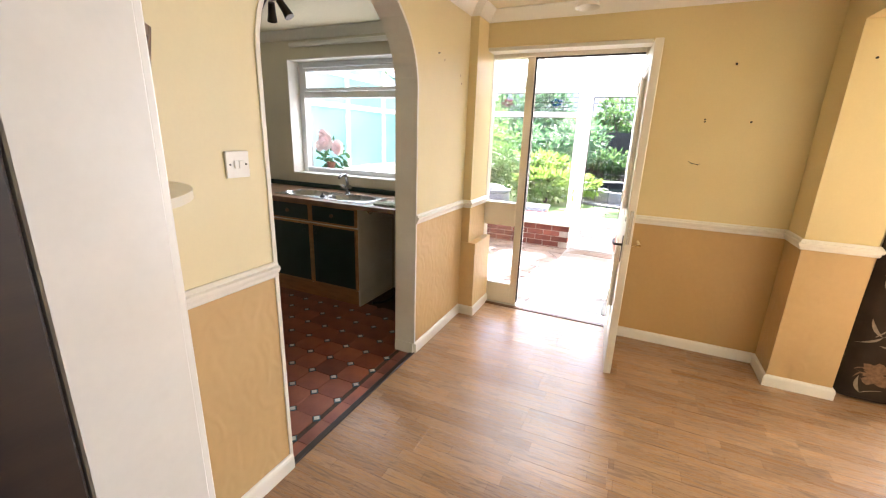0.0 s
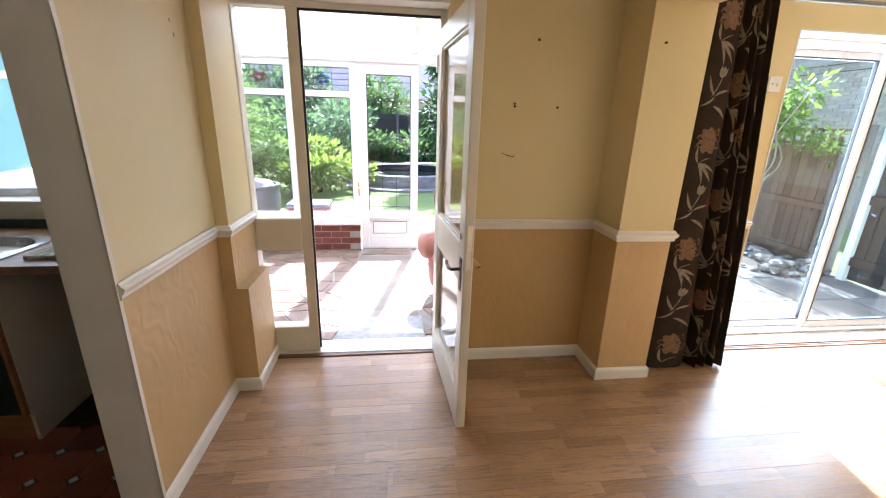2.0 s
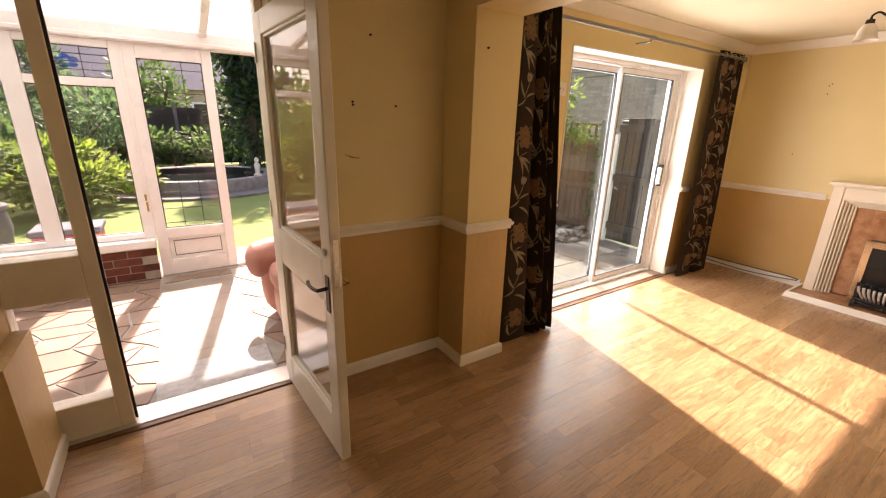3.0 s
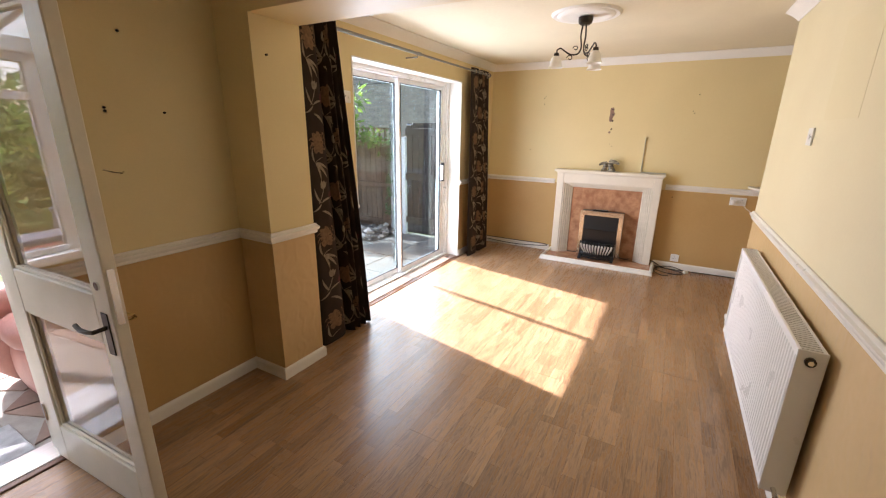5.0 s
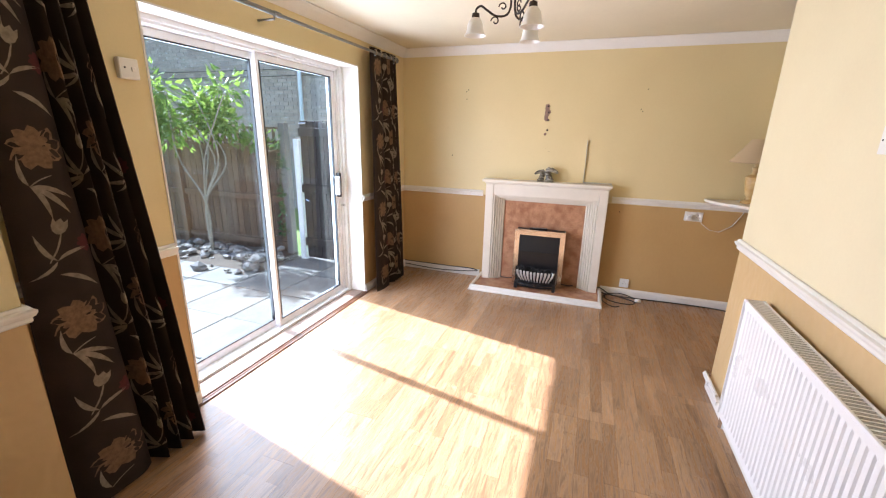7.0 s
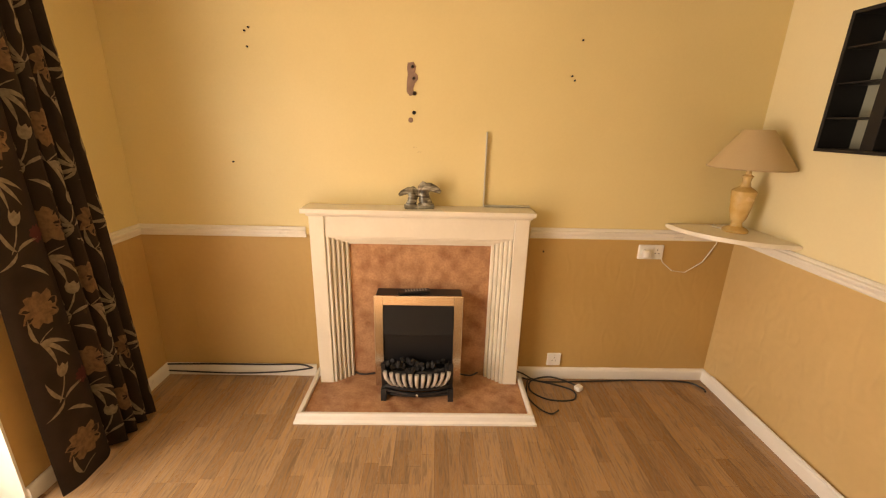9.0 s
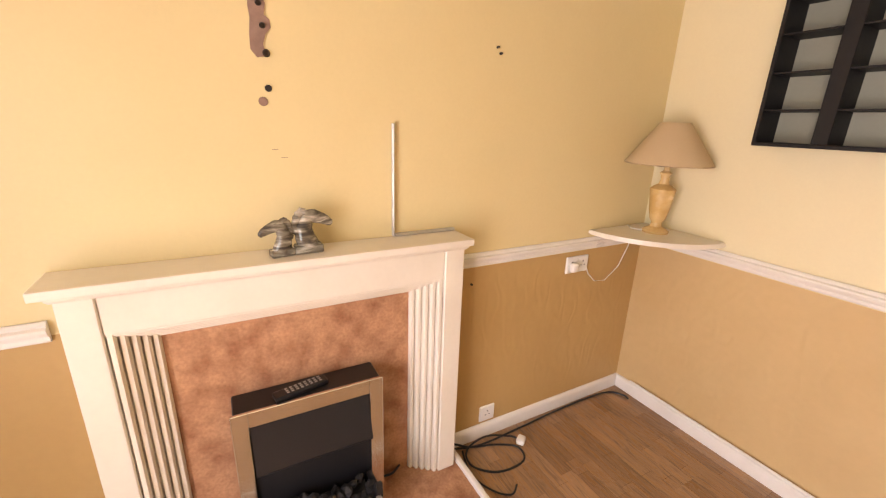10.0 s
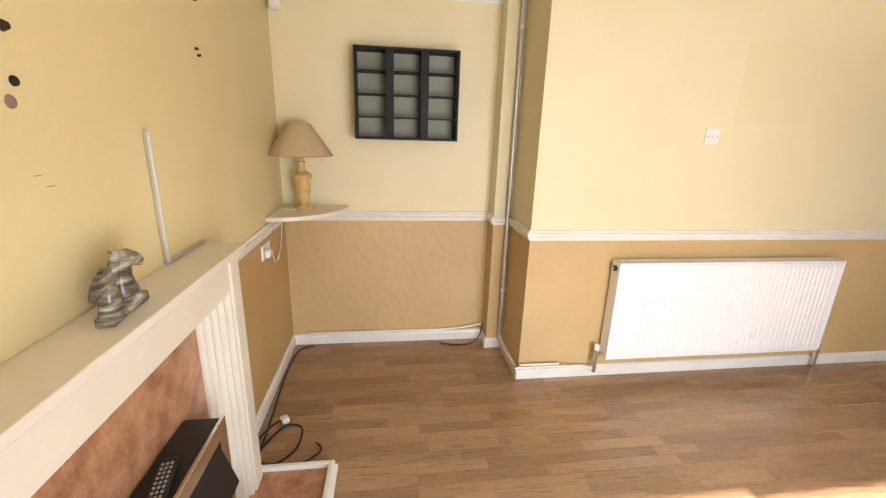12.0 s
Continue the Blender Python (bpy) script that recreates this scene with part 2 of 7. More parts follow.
COPPER_MARBLE = mat("pink_brown_marble", (0.50, 0.27, 0.15), 0.22, (0.31, 0.14, 0.075), scale=12, fine=90, bump=0.02, vary=0.3)
FLOOR_WOOD = laminate("oak_laminate")
GLASS = glass("clear_glass", clear=0.97)
BLUE_GLASS = glass("green_tinted_glass", tint=(0.86, 0.97, 0.98), clear=0.97)
FROST = glass("frosted_glass", tint=(0.55, 0.69, 0.75), frost=1.0, clear=0.8)
POLY = glass("polycarbonate", tint=(0.74, 0.76, 0.75), frost=0.92, clear=0.9)
LEAD = mat("lead_came", (0.05, 0.05, 0.052), 0.5, scale=20, fine=90, bump=0.05)
BRICK = mat("red_brick", (0.17, 0.05, 0.032), 0.85, (0.12, 0.036, 0.025), scale=14, fine=120, bump=0.4, per_piece=0.25)
PALE_BRICK = mat("pale_brick", (0.52, 0.41, 0.35), 0.85, (0.44, 0.34, 0.28), scale=14, fine=120, bump=0.4, per_piece=0.16)
MORTAR = mat("mortar", (0.40, 0.37, 0.33), 0.9, scale=12, fine=140, bump=0.4)
TERRACOTTA = mat("terracotta_tile", (0.27, 0.085, 0.045), 0.32, (0.17, 0.05, 0.03), scale=5, fine=60, bump=0.06, per_piece=0.28)
TILE_INSERT = mat("cream_blue_insert", (0.55, 0.58, 0.55), 0.3, scale=30, fine=160, bump=0.05, vary=0.1)
INSERT_BLUE = mat("blue_glaze", (0.05, 0.13, 0.17), 0.3, scale=20, fine=90, bump=0.02)
GROUT = mat("dark_grout", (0.07, 0.045, 0.035), 0.9, scale=20, fine=160, bump=0.2)
GREEN_CAB = mat("dark_green_door", (0.012, 0.032, 0.026), 0.4, (0.009, 0.024, 0.02), scale=5, fine=60, bump=0.04)
PINE = mat("pine_trim", (0.40, 0.20, 0.075), 0.45, (0.30, 0.14, 0.05), scale=5, fine=50, bump=0.05, stretch=(1, 1, 6))
WORKTOP = mat("brown_worktop", (0.30, 0.17, 0.09), 0.35, (0.20, 0.105, 0.055), scale=14, fine=90, bump=0.03, vary=0.15)
GREEN_TRIM = mat("green_upstand", (0.015, 0.05, 0.035), 0.4, scale=6, fine=60)
KITCHEN_WALL = mat("kitchen_cream", (0.70, 0.66, 0.53), 0.6, scale=2, fine=70, bump=0.06, vary=0.03)
GRANITE_PALE = mat("pale_slab", (0.27, 0.23, 0.185), 0.5, (0.225, 0.19, 0.155), scale=4, fine=50, bump=0.08, per_piece=0.1)
PINK_STONE = mat("pink_stone", (0.29, 0.20, 0.15), 0.55, (0.235, 0.16, 0.12), scale=5, fine=60, bump=0.12, per_piece=0.18)
CONCRETE = mat("concrete_paving", (0.21, 0.20, 0.18), 0.85, (0.155, 0.148, 0.135), scale=2.5, fine=70, bump=0.25, per_piece=0.1)
ROCK = mat("rubble_stone", (0.30, 0.28, 0.26), 0.85, (0.20, 0.185, 0.17), scale=6, fine=60, bump=0.5, per_piece=0.3)
SOIL = mat("dry_soil", (0.10, 0.075, 0.055), 0.95, scale=6, fine=70, bump=0.6)
FENCE = mat("weathered_fence", (0.20, 0.125, 0.075), 0.85, (0.13, 0.08, 0.05), scale=4, fine=30, bump=0.3, per_piece=0.22, stretch=(1, 1, 0.15))
GATE = mat("dark_brown_gate", (0.035, 0.024, 0.02), 0.6, (0.026, 0.018, 0.015), scale=4, fine=40, bump=0.2, stretch=(1, 1, 0.2))
GRASS = mat("lawn", (0.13, 0.22, 0.045), 0.9, (0.19, 0.26, 0.07), scale=0.9, fine=60, bump=0.6, vary=0.25)
LEAF = leafy("green_leaves", (0.085, 0.165, 0.07), (0.055, 0.115, 0.055))
LEAF_LIGHT = leafy("yellow_green_leaves", (0.17, 0.26, 0.065), (0.10, 0.18, 0.055))
LEAF_BLUE = leafy("blue_green_leaves", (0.08, 0.165, 0.10), (0.055, 0.115, 0.07))
LEAF_DARK = leafy("dark_needles", (0.03, 0.07, 0.03), (0.02, 0.048, 0.024))
BARK = mat("bark", (0.12, 0.085, 0.06), 0.9, scale=8, fine=50, bump=0.6, stretch=(1, 1, 0.3))
PINK_LEATHER = mat("pink_leather", (0.50, 0.235, 0.19), 0.42, (0.43, 0.19, 0.15), scale=4, fine=80, bump=0.15)
CURTAIN = mat("dark_brown_cloth", (0.034, 0.024, 0.0175), 0.95, (0.026, 0.018, 0.0135), scale=8, fine=300, bump=0.12, vary=0.12, spec=0.12)
MOTIF_RUST = mat("rust_flower_weave", (0.19, 0.115, 0.062), 0.85, (0.12, 0.072, 0.042), scale=55, fine=260, bump=0.12, vary=0.12, spec=0.15)
MOTIF_CREAM = mat("cream_leaf_weave", (0.25, 0.205, 0.14), 0.8, (0.17, 0.135, 0.09), scale=55, fine=260, bump=0.12, vary=0.12, spec=0.15)
MOTIF_RED = mat("wine_flower_weave", (0.085, 0.022, 0.02), 0.85, scale=20, fine=260, bump=0.12, vary=0.12, spec=0.15)
SHADE = mat("beige_lampshade", (0.56, 0.42, 0.25), 0.85, scale=3, fine=200, bump=0.15, vary=0.05)
LAMP_BASE = mat("honey_onyx", (0.56, 0.36, 0.13), 0.25, (0.68, 0.50, 0.25), scale=12, fine=40, bump=0.02, vary=0.12)


def onyx(name):
    """Polished stone with wavering grey, cream and brown bands."""
    m = mat(name, (0.4, 0.4, 0.35), 0.16, scale=9, fine=40, bump=0.0, vary=0.1)
    n, l = m.node_tree.nodes, m.node_tree.links
    co, w, r = n.new("ShaderNodeTexCoord"), n.new("ShaderNodeTexNoise"), n.new("ShaderNodeValToRGB")
    sq = n.new("ShaderNodeMapping")
    sq.inputs["Rotation"].default_value, sq.inputs["Scale"].default_value = (0.5, 0.4, 0.0), (9, 9, 34)
    w.inputs["Scale"].default_value, w.inputs["Detail"].default_value, w.inputs["Distortion"].default_value = 1.0, 4, 1.6
    l.new(co.outputs["Object"], sq.inputs[0])
    l.new(sq.outputs[0], w.inputs["Vector"])
    r.color_ramp.elements[0].color, r.color_ramp.elements[1].color = (0.05, 0.043, 0.034, 1), (0.22, 0.20, 0.15, 1)
    r.color_ramp.elements[0].position, r.color_ramp.elements[1].position = 0.34, 0.55
    e = r.color_ramp.elements.new(0.44)
    e.color = (0.12, 0.10, 0.07, 1)
    e = r.color_ramp.elements.new(0.68)
    e.color = (0.50, 0.46, 0.37, 1)
    l.new(w.outputs["Fac"], r.inputs[0])
    l.new(r.outputs[0], n["Principled BSDF"].inputs["Base Color"])
    return m


ONYX = onyx("banded_onyx")
UNIT_BLACK = mat("black_ash_veneer", (0.010, 0.009, 0.009), 0.55, scale=5, fine=60, bump=0.03, vary=0.15, spec=0.3)
FROST_SHADE = mat("opal_glass", (0.80, 0.77, 0.70), 0.3, scale=8, fine=40, bump=0.02, vary=0.04)
IRON = mat("bronze_iron", (0.045, 0.032, 0.022), 0.4, scale=12, fine=60, bump=0.05, metal=0.6)
COAL = mat("coal", (0.010, 0.010, 0.0105), 0.6, scale=20, fine=60, bump=0.5)
FILLER = mat("bare_plaster_patch", (0.30, 0.19, 0.14), 0.8, scale=30, fine=90, bump=0.3)
HOLE = mat("dark_hole", (0.02, 0.016, 0.013), 0.9, scale=30, fine=90)
BACKING = mat("grey_green_back", (0.30, 0.30, 0.225), 0.6, scale=6, fine=60, bump=0.02, vary=0.04)
MIRROR = mat("mirror", (0.86, 0.87, 0.87), 0.03, scale=2, fine=10, bump=0, metal=1.0, vary=0.01)

# ---- building helpers ----
ROOT = {}


def box(bm, x0, x1, y0, y1, z0, z1, bevel=0.0, seg=1):
    """A block between two corners, its edges rounded by bevel."""
    vs = [bm.verts.new((x, y, z)) for x in (x0, x1) for y in (y0, y1) for z in (z0, z1)]
    fs = [bm.faces.new([vs[i] for i in q]) for q in ((0, 1, 3, 2), (4, 6, 7, 5), (0, 4, 5, 1), (2, 3, 7, 6), (0, 2, 6, 4), (1, 5, 7, 3))]
    if bevel:
        es = list({e for f in fs for e in f.edges})
        bmesh.ops.bevel(bm, geom=es, offset=bevel, segments=seg, profile=0.5, affect="EDGES")
    return bm


def prism(bm, poly, a, b, axis):
    """A flat outline drawn out from a to b along one axis; the outline holds the two other axes in order."""
    def at(p, h):
        q = list(p)
        q.insert("xyz".index(axis), h)
        return q
    lo, hi = [bm.verts.new(at(p, a)) for p in poly], [bm.verts.new(at(p, b)) for p in poly]
    bm.faces.new(lo), bm.faces.new(list(reversed(hi)))
    for i in range(len(poly)):
        j = (i + 1) % len(poly)
        bm.faces.new((lo[j], lo[i], hi[i], hi[j]))
    return bm


def tube(bm, pts, r, seg=8, taper=None):
    """A round bar along points; taper gives the radius at the far end."""
    pts = [Vector(p) for p in pts]
    rings = []
    up = Vector((0, 0, 1))
    for i, p in enumerate(pts):
        d = (pts[min(i + 1, len(pts) - 1)] - pts[max(i - 1, 0)]).normalized()
        a = d.cross(up)
        if a.length < 0.05:
            a = d.cross(Vector((1, 0, 0)))
        a.normalize()
        b = d.cross(a)
        rr = r if taper is None else r + (taper - r) * i / max(len(pts) - 1, 1)
        rings.append([bm.verts.new(p + rr * (math.cos(t) * a + math.sin(t) * b)) for t in (2 * math.pi * k / seg for k in range(seg))])
        up = b if abs(d.z) > 0.9 else Vector((0, 0, 1))
    for p, q in zip(rings, rings[1:]):
        best = min(range(seg), key=lambda s: (p[0].co - q[s].co).length)
        q = q[best:] + q[:best]
        for k in range(seg):
            bm.faces.new((p[k], p[(k + 1) % seg], q[(k + 1) % seg], q[k]))
    bm.faces.new(list(reversed(rings[0]))), bm.faces.new(rings[-1])
    return bm


def lathe(bm, profile, c, seg=24):
    """A turned shape: (radius, height) pairs about an upright axis through c."""
    rings = []
    for r, z in profile:
        rings.append([bm.verts.new((c[0] + max(r, 0.0005) * math.cos(2 * math.pi * k / seg), c[1] + max(r, 0.0005) * math.sin(2 * math.pi * k / seg), c[2] + z)) for k in range(seg)])
    for p, q in zip(rings, rings[1:]):
        for k in range(seg):
            bm.faces.new((p[k], p[(k + 1) % seg], q[(k + 1) % seg], q[k]))
    bm.faces.new(list(reversed(rings[0]))), bm.faces.new(rings[-1])
    return bm


def sweep(bm, path, profile):
    """A moulding along a plan line, mitred at its corners; profile: (distance to the left of the line, height)."""
    n = len(path)
    rings = []
    for i, p in enumerate(path):
        p = Vector(p)
        ds = []
        if i > 0:
            ds.append((p - Vector(path[i - 1])).normalized())
        if i < n - 1:
            ds.append((Vector(path[i + 1]) - p).normalized())
        ns = [Vector((-d.y, d.x)) for d in ds]
        m = ns[0] if len(ns) == 1 else (ns[0] + ns[1]) / (1 + ns[0].dot(ns[1]))
        rings.append([bm.verts.new((p.x + m.x * o, p.y + m.y * o, z)) for o, z in profile])
    k = len(profile)
    for a, b in zip(rings, rings[1:]):
        for j in range(k):
            bm.faces.new((a[j], a[(j + 1) % k], b[(j + 1) % k], b[j]))
    bm.faces.new(list(reversed(rings[0]))), bm.faces.new(rings[-1])
    return bm


def finish(name, bm, material, smooth=False):
    bmesh.ops.recalc_face_normals(bm, faces=bm.faces)
    me = bpy.data.meshes.new(name)
    bm.to_mesh(me)
    bm.free()
    for m in material if isinstance(material, (list, tuple)) else [material]:
        me.materials.append(m)
    if smooth:
        me.shade_smooth()
        me.set_sharp_from_angle(angle=radians(40))
    return me


def thing(name, label, category, base=(0, 0, 0), group="", kind=""):
    """An empty at the base of a thing, to which its parts belong."""
    ob = tagged(new(name), label, category, group, kind)
    ob.location = base
    ROOT[ob.name] = Vector(base)
    return ob


def part(name, bm, material, parent, label="", smooth=False):
    """One mesh under a thing or under a part; the bmesh is in world metres."""
    me = finish(name, bm, material, smooth)
    base = ROOT[parent.name]
    me.transform(Matrix.Translation(-base))
    ob = new(name, me)
    ob.parent = parent
    ROOT[ob.name] = base
    return tagged(ob, label)


def solid(name, bm, material, label="", category="", group="", kind="", smooth=False):
    """A thing or a piece of the setting that is one mesh."""
    ob = tagged(new(name, finish(name, bm, material, smooth)), label, category, group, kind)
    ROOT[ob.name] = Vector((0, 0, 0))
    return ob


def B():
    return bmesh.new()


def panel_wall(bm, axis, a, b, u0, u1, z0, z1, holes=(), split=None):
    """A wall between a and b across `axis`, from u0 to u1, with holes (u0, u1, z0, z1); below split it takes the second material."""
    us = sorted({u0, u1, *[h[i] for h in holes for i in (0, 1) if u0 < h[i] < u1]})
    zs = sorted({z0, z1, *[h[i] for h in holes for i in (2, 3) if z0 < h[i] < z1], *([split] if split else [])})
    for p, q in zip(us, us[1:]):
        for r, s in zip(zs, zs[1:]):
            if any(h[0] <= p and q <= h[1] and h[2] <= r and s <= h[3] for h in holes):
                continue
            k = len(bm.faces)
            if axis == "y":
                box(bm, p, q, a, b, r, s)
            else:
                box(bm, a, b, p, q, r, s)
            bm.faces.ensure_lookup_table()
            for f in bm.faces[k:]:
                f.material_index = 1 if split and s <= split else 0
    return bm


# ---- the large structure ----
CEIL_Z, DADO, NORTH, EAST, SOUTH, WEST, ALCOVE = 2.34, 0.91, 3.32, 4.85, 0.507, -1.095, -0.04

bm = panel_wall(B(), "y", NORTH, 3.45, -1.235, 5.05, -0.15, 2.6, [(-1.06, 0.10, -0.15, 2.10), (2.105, 3.94, -0.15, 2.055)], DADO)
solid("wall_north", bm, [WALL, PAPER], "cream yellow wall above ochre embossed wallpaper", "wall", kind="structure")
bm = panel_wall(B(), "y", 3.451, 3.62, -3.8, 5.05, -0.15, 2.9, [(-1.06, 0.10, -0.15, 2.10), (2.105, 3.94, -0.15, 2.055), (-3.07, -1.6, 1.035, 2.10)])
solid("wall_outer_north", bm, PALE_BRICK, "pale brick outer wall of the house", "wall", kind="structure")
bm = panel_wall(B(), "y", 3.33, 3.45, -3.8, -1.236, -0.15, 2.6, [(-3.07, -1.6, 1.035, 2.10)])
solid("wall_kitchen_north", bm, KITCHEN_WALL, "cream painted kitchen wall with a window", "wall", kind="structure")
bm = box(B(), 1.037, 1.358, 3.04, NORTH - 0.001, DADO, CEIL_Z)
k = len(bm.faces)
box(bm, 1.037, 1.358, 3.04, NORTH - 0.001, 0, DADO)
bm.faces.ensure_lookup_table()
for f in bm.faces[k:]:
    f.material_index = 1
solid("wall_pier", bm, [WALL, PAPER_PALE], "cream wall pier with ochre wallpaper below", "wall", kind="structure")
bm = box(B(), WEST + 0.001, -1.03, 3.11, 3.465, DADO, CEIL_Z)
k = len(bm.faces)
box(bm, WEST + 0.001, -0.968, 3.10, 3.465, 0, 0.62)
box(bm, WEST + 0.001, -1.028, 3.107, 3.465, 0.62, DADO)
bm.faces.ensure_lookup_table()
for f in bm.faces[k:]:
    f.material_index = 1
solid("wall_nib", bm, [WALL, PAPER_PALE], "narrow cream wall nib beside the glazed door", "wall", kind="structure")
bm = box(B(), 1.037, 1.358, SOUTH, 3.04, 2.075, CEIL_Z)
solid("ceiling_beam", bm, WALL, "cream painted beam across the ceiling", "beam", kind="structure")
bm = panel_wall(B(), "x", EAST, 5.05, -0.2, NORTH, -0.15, 2.6, (), DADO)
solid("wall_east", bm, [WALL, PAPER], "cream yellow chimney wall above ochre wallpaper", "wall", kind="structure")
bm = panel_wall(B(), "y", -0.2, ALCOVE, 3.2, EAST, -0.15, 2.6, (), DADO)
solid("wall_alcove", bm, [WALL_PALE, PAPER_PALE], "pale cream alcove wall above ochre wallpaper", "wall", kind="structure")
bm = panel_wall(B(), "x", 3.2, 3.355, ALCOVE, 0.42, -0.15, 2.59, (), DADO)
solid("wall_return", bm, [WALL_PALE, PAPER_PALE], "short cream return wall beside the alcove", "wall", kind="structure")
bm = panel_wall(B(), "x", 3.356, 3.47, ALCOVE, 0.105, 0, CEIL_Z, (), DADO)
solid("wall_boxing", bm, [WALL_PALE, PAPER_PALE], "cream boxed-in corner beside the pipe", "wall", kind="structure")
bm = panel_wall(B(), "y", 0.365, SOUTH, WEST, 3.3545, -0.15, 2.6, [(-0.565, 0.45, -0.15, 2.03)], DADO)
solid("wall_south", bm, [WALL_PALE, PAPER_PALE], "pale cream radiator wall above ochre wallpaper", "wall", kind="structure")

# the arched wall to the kitchen
A0, A1, SPRING, RISE = 1.215, 2.33, 1.70, 0.49
arch = [((A0 + A1) / 2 + (A1 - A0) / 2 * math.cos(t), SPRING + RISE * math.sin(t)) for t in (math.pi * i / 24 for i in range(25))]
bm = B()
box(bm, -1.235, WEST, A1, NORTH, DADO, 2.6)
box(bm, -1.235, WEST, 0.365, A0, DADO, 2.6)
for (p, q), (r, t) in zip(arch, arch[1:]):
    prism(bm, [(p, q), (p, 2.6), (r, 2.6), (r, t)], -1.235, WEST, "x")
k = len(bm.faces)
box(bm, -1.235, WEST, 0.365, A0, -0.15, DADO)
box(bm, -1.235, WEST, A1, NORTH, -0.15, DADO)
bm.faces.ensure_lookup_table()
for f in bm.faces[k:]:
    f.material_index = 1
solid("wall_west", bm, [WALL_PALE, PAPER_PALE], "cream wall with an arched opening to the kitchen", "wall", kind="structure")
inner = [(A0, 0.0)] + list(reversed(arch)) + [(A1, 0.0)]
rim = [(A0 + 0.005, 0.0)] + [((A0 + A1) / 2 + ((A1 - A0) / 2 - 0.005) * math.cos(t), SPRING + (RISE - 0.005) * math.sin(t)) for t in (math.pi * (24 - i) / 24 for i in range(25))] + [(A1 - 0.005, 0.0)]
bm = B()
for x0, x1, grow in ((-1.239, WEST + 0.004, 0.0), (WEST + 0.0005, WEST + 0.006, -0.012)):
    out = inner if not grow else [((A0 - 0.012), 0.0)] + [((A0 + A1) / 2 + ((A1 - A0) / 2 + 0.012) * math.cos(t), SPRING + (RISE + 0.012) * math.sin(t)) for t in (math.pi * (24 - i) / 24 for i in range(25))] + [(A1 + 0.012, 0.0)]
    for (p, q), (r, s) in zip(zip(out, out[1:]), zip(rim, rim[1:])):
        prism(bm, [p, q, s, r], x0, x1, "x")
solid("trim_arch", bm, GLOSS_WHITE, "off-white painted lining of the kitchen arch", "trim", kind="structure")

# floors and ceilings
bm = box(B(), WEST, EAST, 0.36, 3.54, -0.15, -0.010)
box(bm, 3.355, EAST, ALCOVE, 0.36, -0.15, -0.010)
floor = solid("floor", bm, GROUT, "oak laminate floor in worn honey brown strips", "floor", kind="structure")
bm = box(B(), -3.8, -1.0951, -0.6, 3.33, -0.15, -0.006)
kitchen_floor = solid("floor_kitchen", bm, GROUT, "terracotta octagon tiles with pale inserts", "floor", kind="structure")
bm = box(B(), -3.8, EAST + 0.2, -0.6, 3.62, CEIL_Z, CEIL_Z + 0.12)
solid("ceiling", bm, CEIL, "cream textured ceiling", "ceiling", kind="structure")
bm = panel_wall(B(), "x", -3.8, -3.62, -0.6, 3.33, -0.15, 2.6)
kitchen_wall = solid("wall_kitchen_west", bm, KITCHEN_WALL, "cream tiled kitchen wall", "wall", kind="structure")
bm = panel_wall(B(), "y", -0.75, -0.6, -3.8, -1.0, -0.15, 2.6)
panel_wall(bm, "x", -1.235, WEST, -0.6, 0.365, -0.15, 2.6)
solid("wall_kitchen_south", bm, KITCHEN_WALL, "plain cream kitchen wall", "wall", kind="structure")
bm = panel_wall(B(), "x", -1.09, -0.95, -1.6, 0.365, -0.15, 2.6)
panel_wall(bm, "x", 0.9, 1.0, -1.6, 0.365, -0.15, 2.6)
panel_wall(bm, "y", -1.7, -1.6, -1.0, 0.9, -0.15, 2.6)
solid("wall_hall", bm, WALL_PALE, "plain pale hall walls", "wall", kind="structure")
bm = box(B(), -1.0, 1.0, -1.7, 0.36, -0.15, -0.002)
solid("floor_hall", bm, DARK_WOOD, "dark hall floor", "floor", kind="structure")
bm = box(B(), -1.0, 1.0, -1.7, -0.601, CEIL_Z, CEIL_Z + 0.1)
solid("ceiling_hall", bm, CEIL, "plain hall ceiling", "ceiling", kind="structure")

# hall doorway lining and the dark door swung back into the hall
bm = box(B(), -0.565, -0.535, 0.35, 0.512, 0, 2.03, 0.003)
box(bm, 0.42, 0.45, 0.35, 0.52, 0, 2.03, 0.003)
box(bm, -0.535, 0.42, 0.35, 0.512, 2.0, 2.03, 0.003)
box(bm, -0.60, -0.545, 0.5125, 0.53, 0, 2.07, 0.004)
box(bm, 0.442, 0.49, SOUTH + 0.001, 0.53, 0, 2.07, 0.004)
box(bm, -0.545, 0.442, 0.5125, 0.531, 2.03, 2.075, 0.004)
solid("trim_hall_doorway", bm, GLOSS_WHITE, "chipped white painted hall door frame", "door frame", kind="structure")
bm = box(B(), -0.572, -0.53, -0.42, 0.345, 0.01, 1.99, 0.004)
hall_door = thing("door_1", "dark brown hall door standing open", "door", (-0.5, 0, 0), kind="structure")
part("leaf", bm, DARK_WOOD, hall_door)
bm = tube(B(), [(-0.53, -0.35, 1.0), (-0.492, -0.35, 1.0), (-0.492, -0.25, 1.0)], 0.008)
part("handle", bm, BRASS, hall_door, "brass lever handle", True)

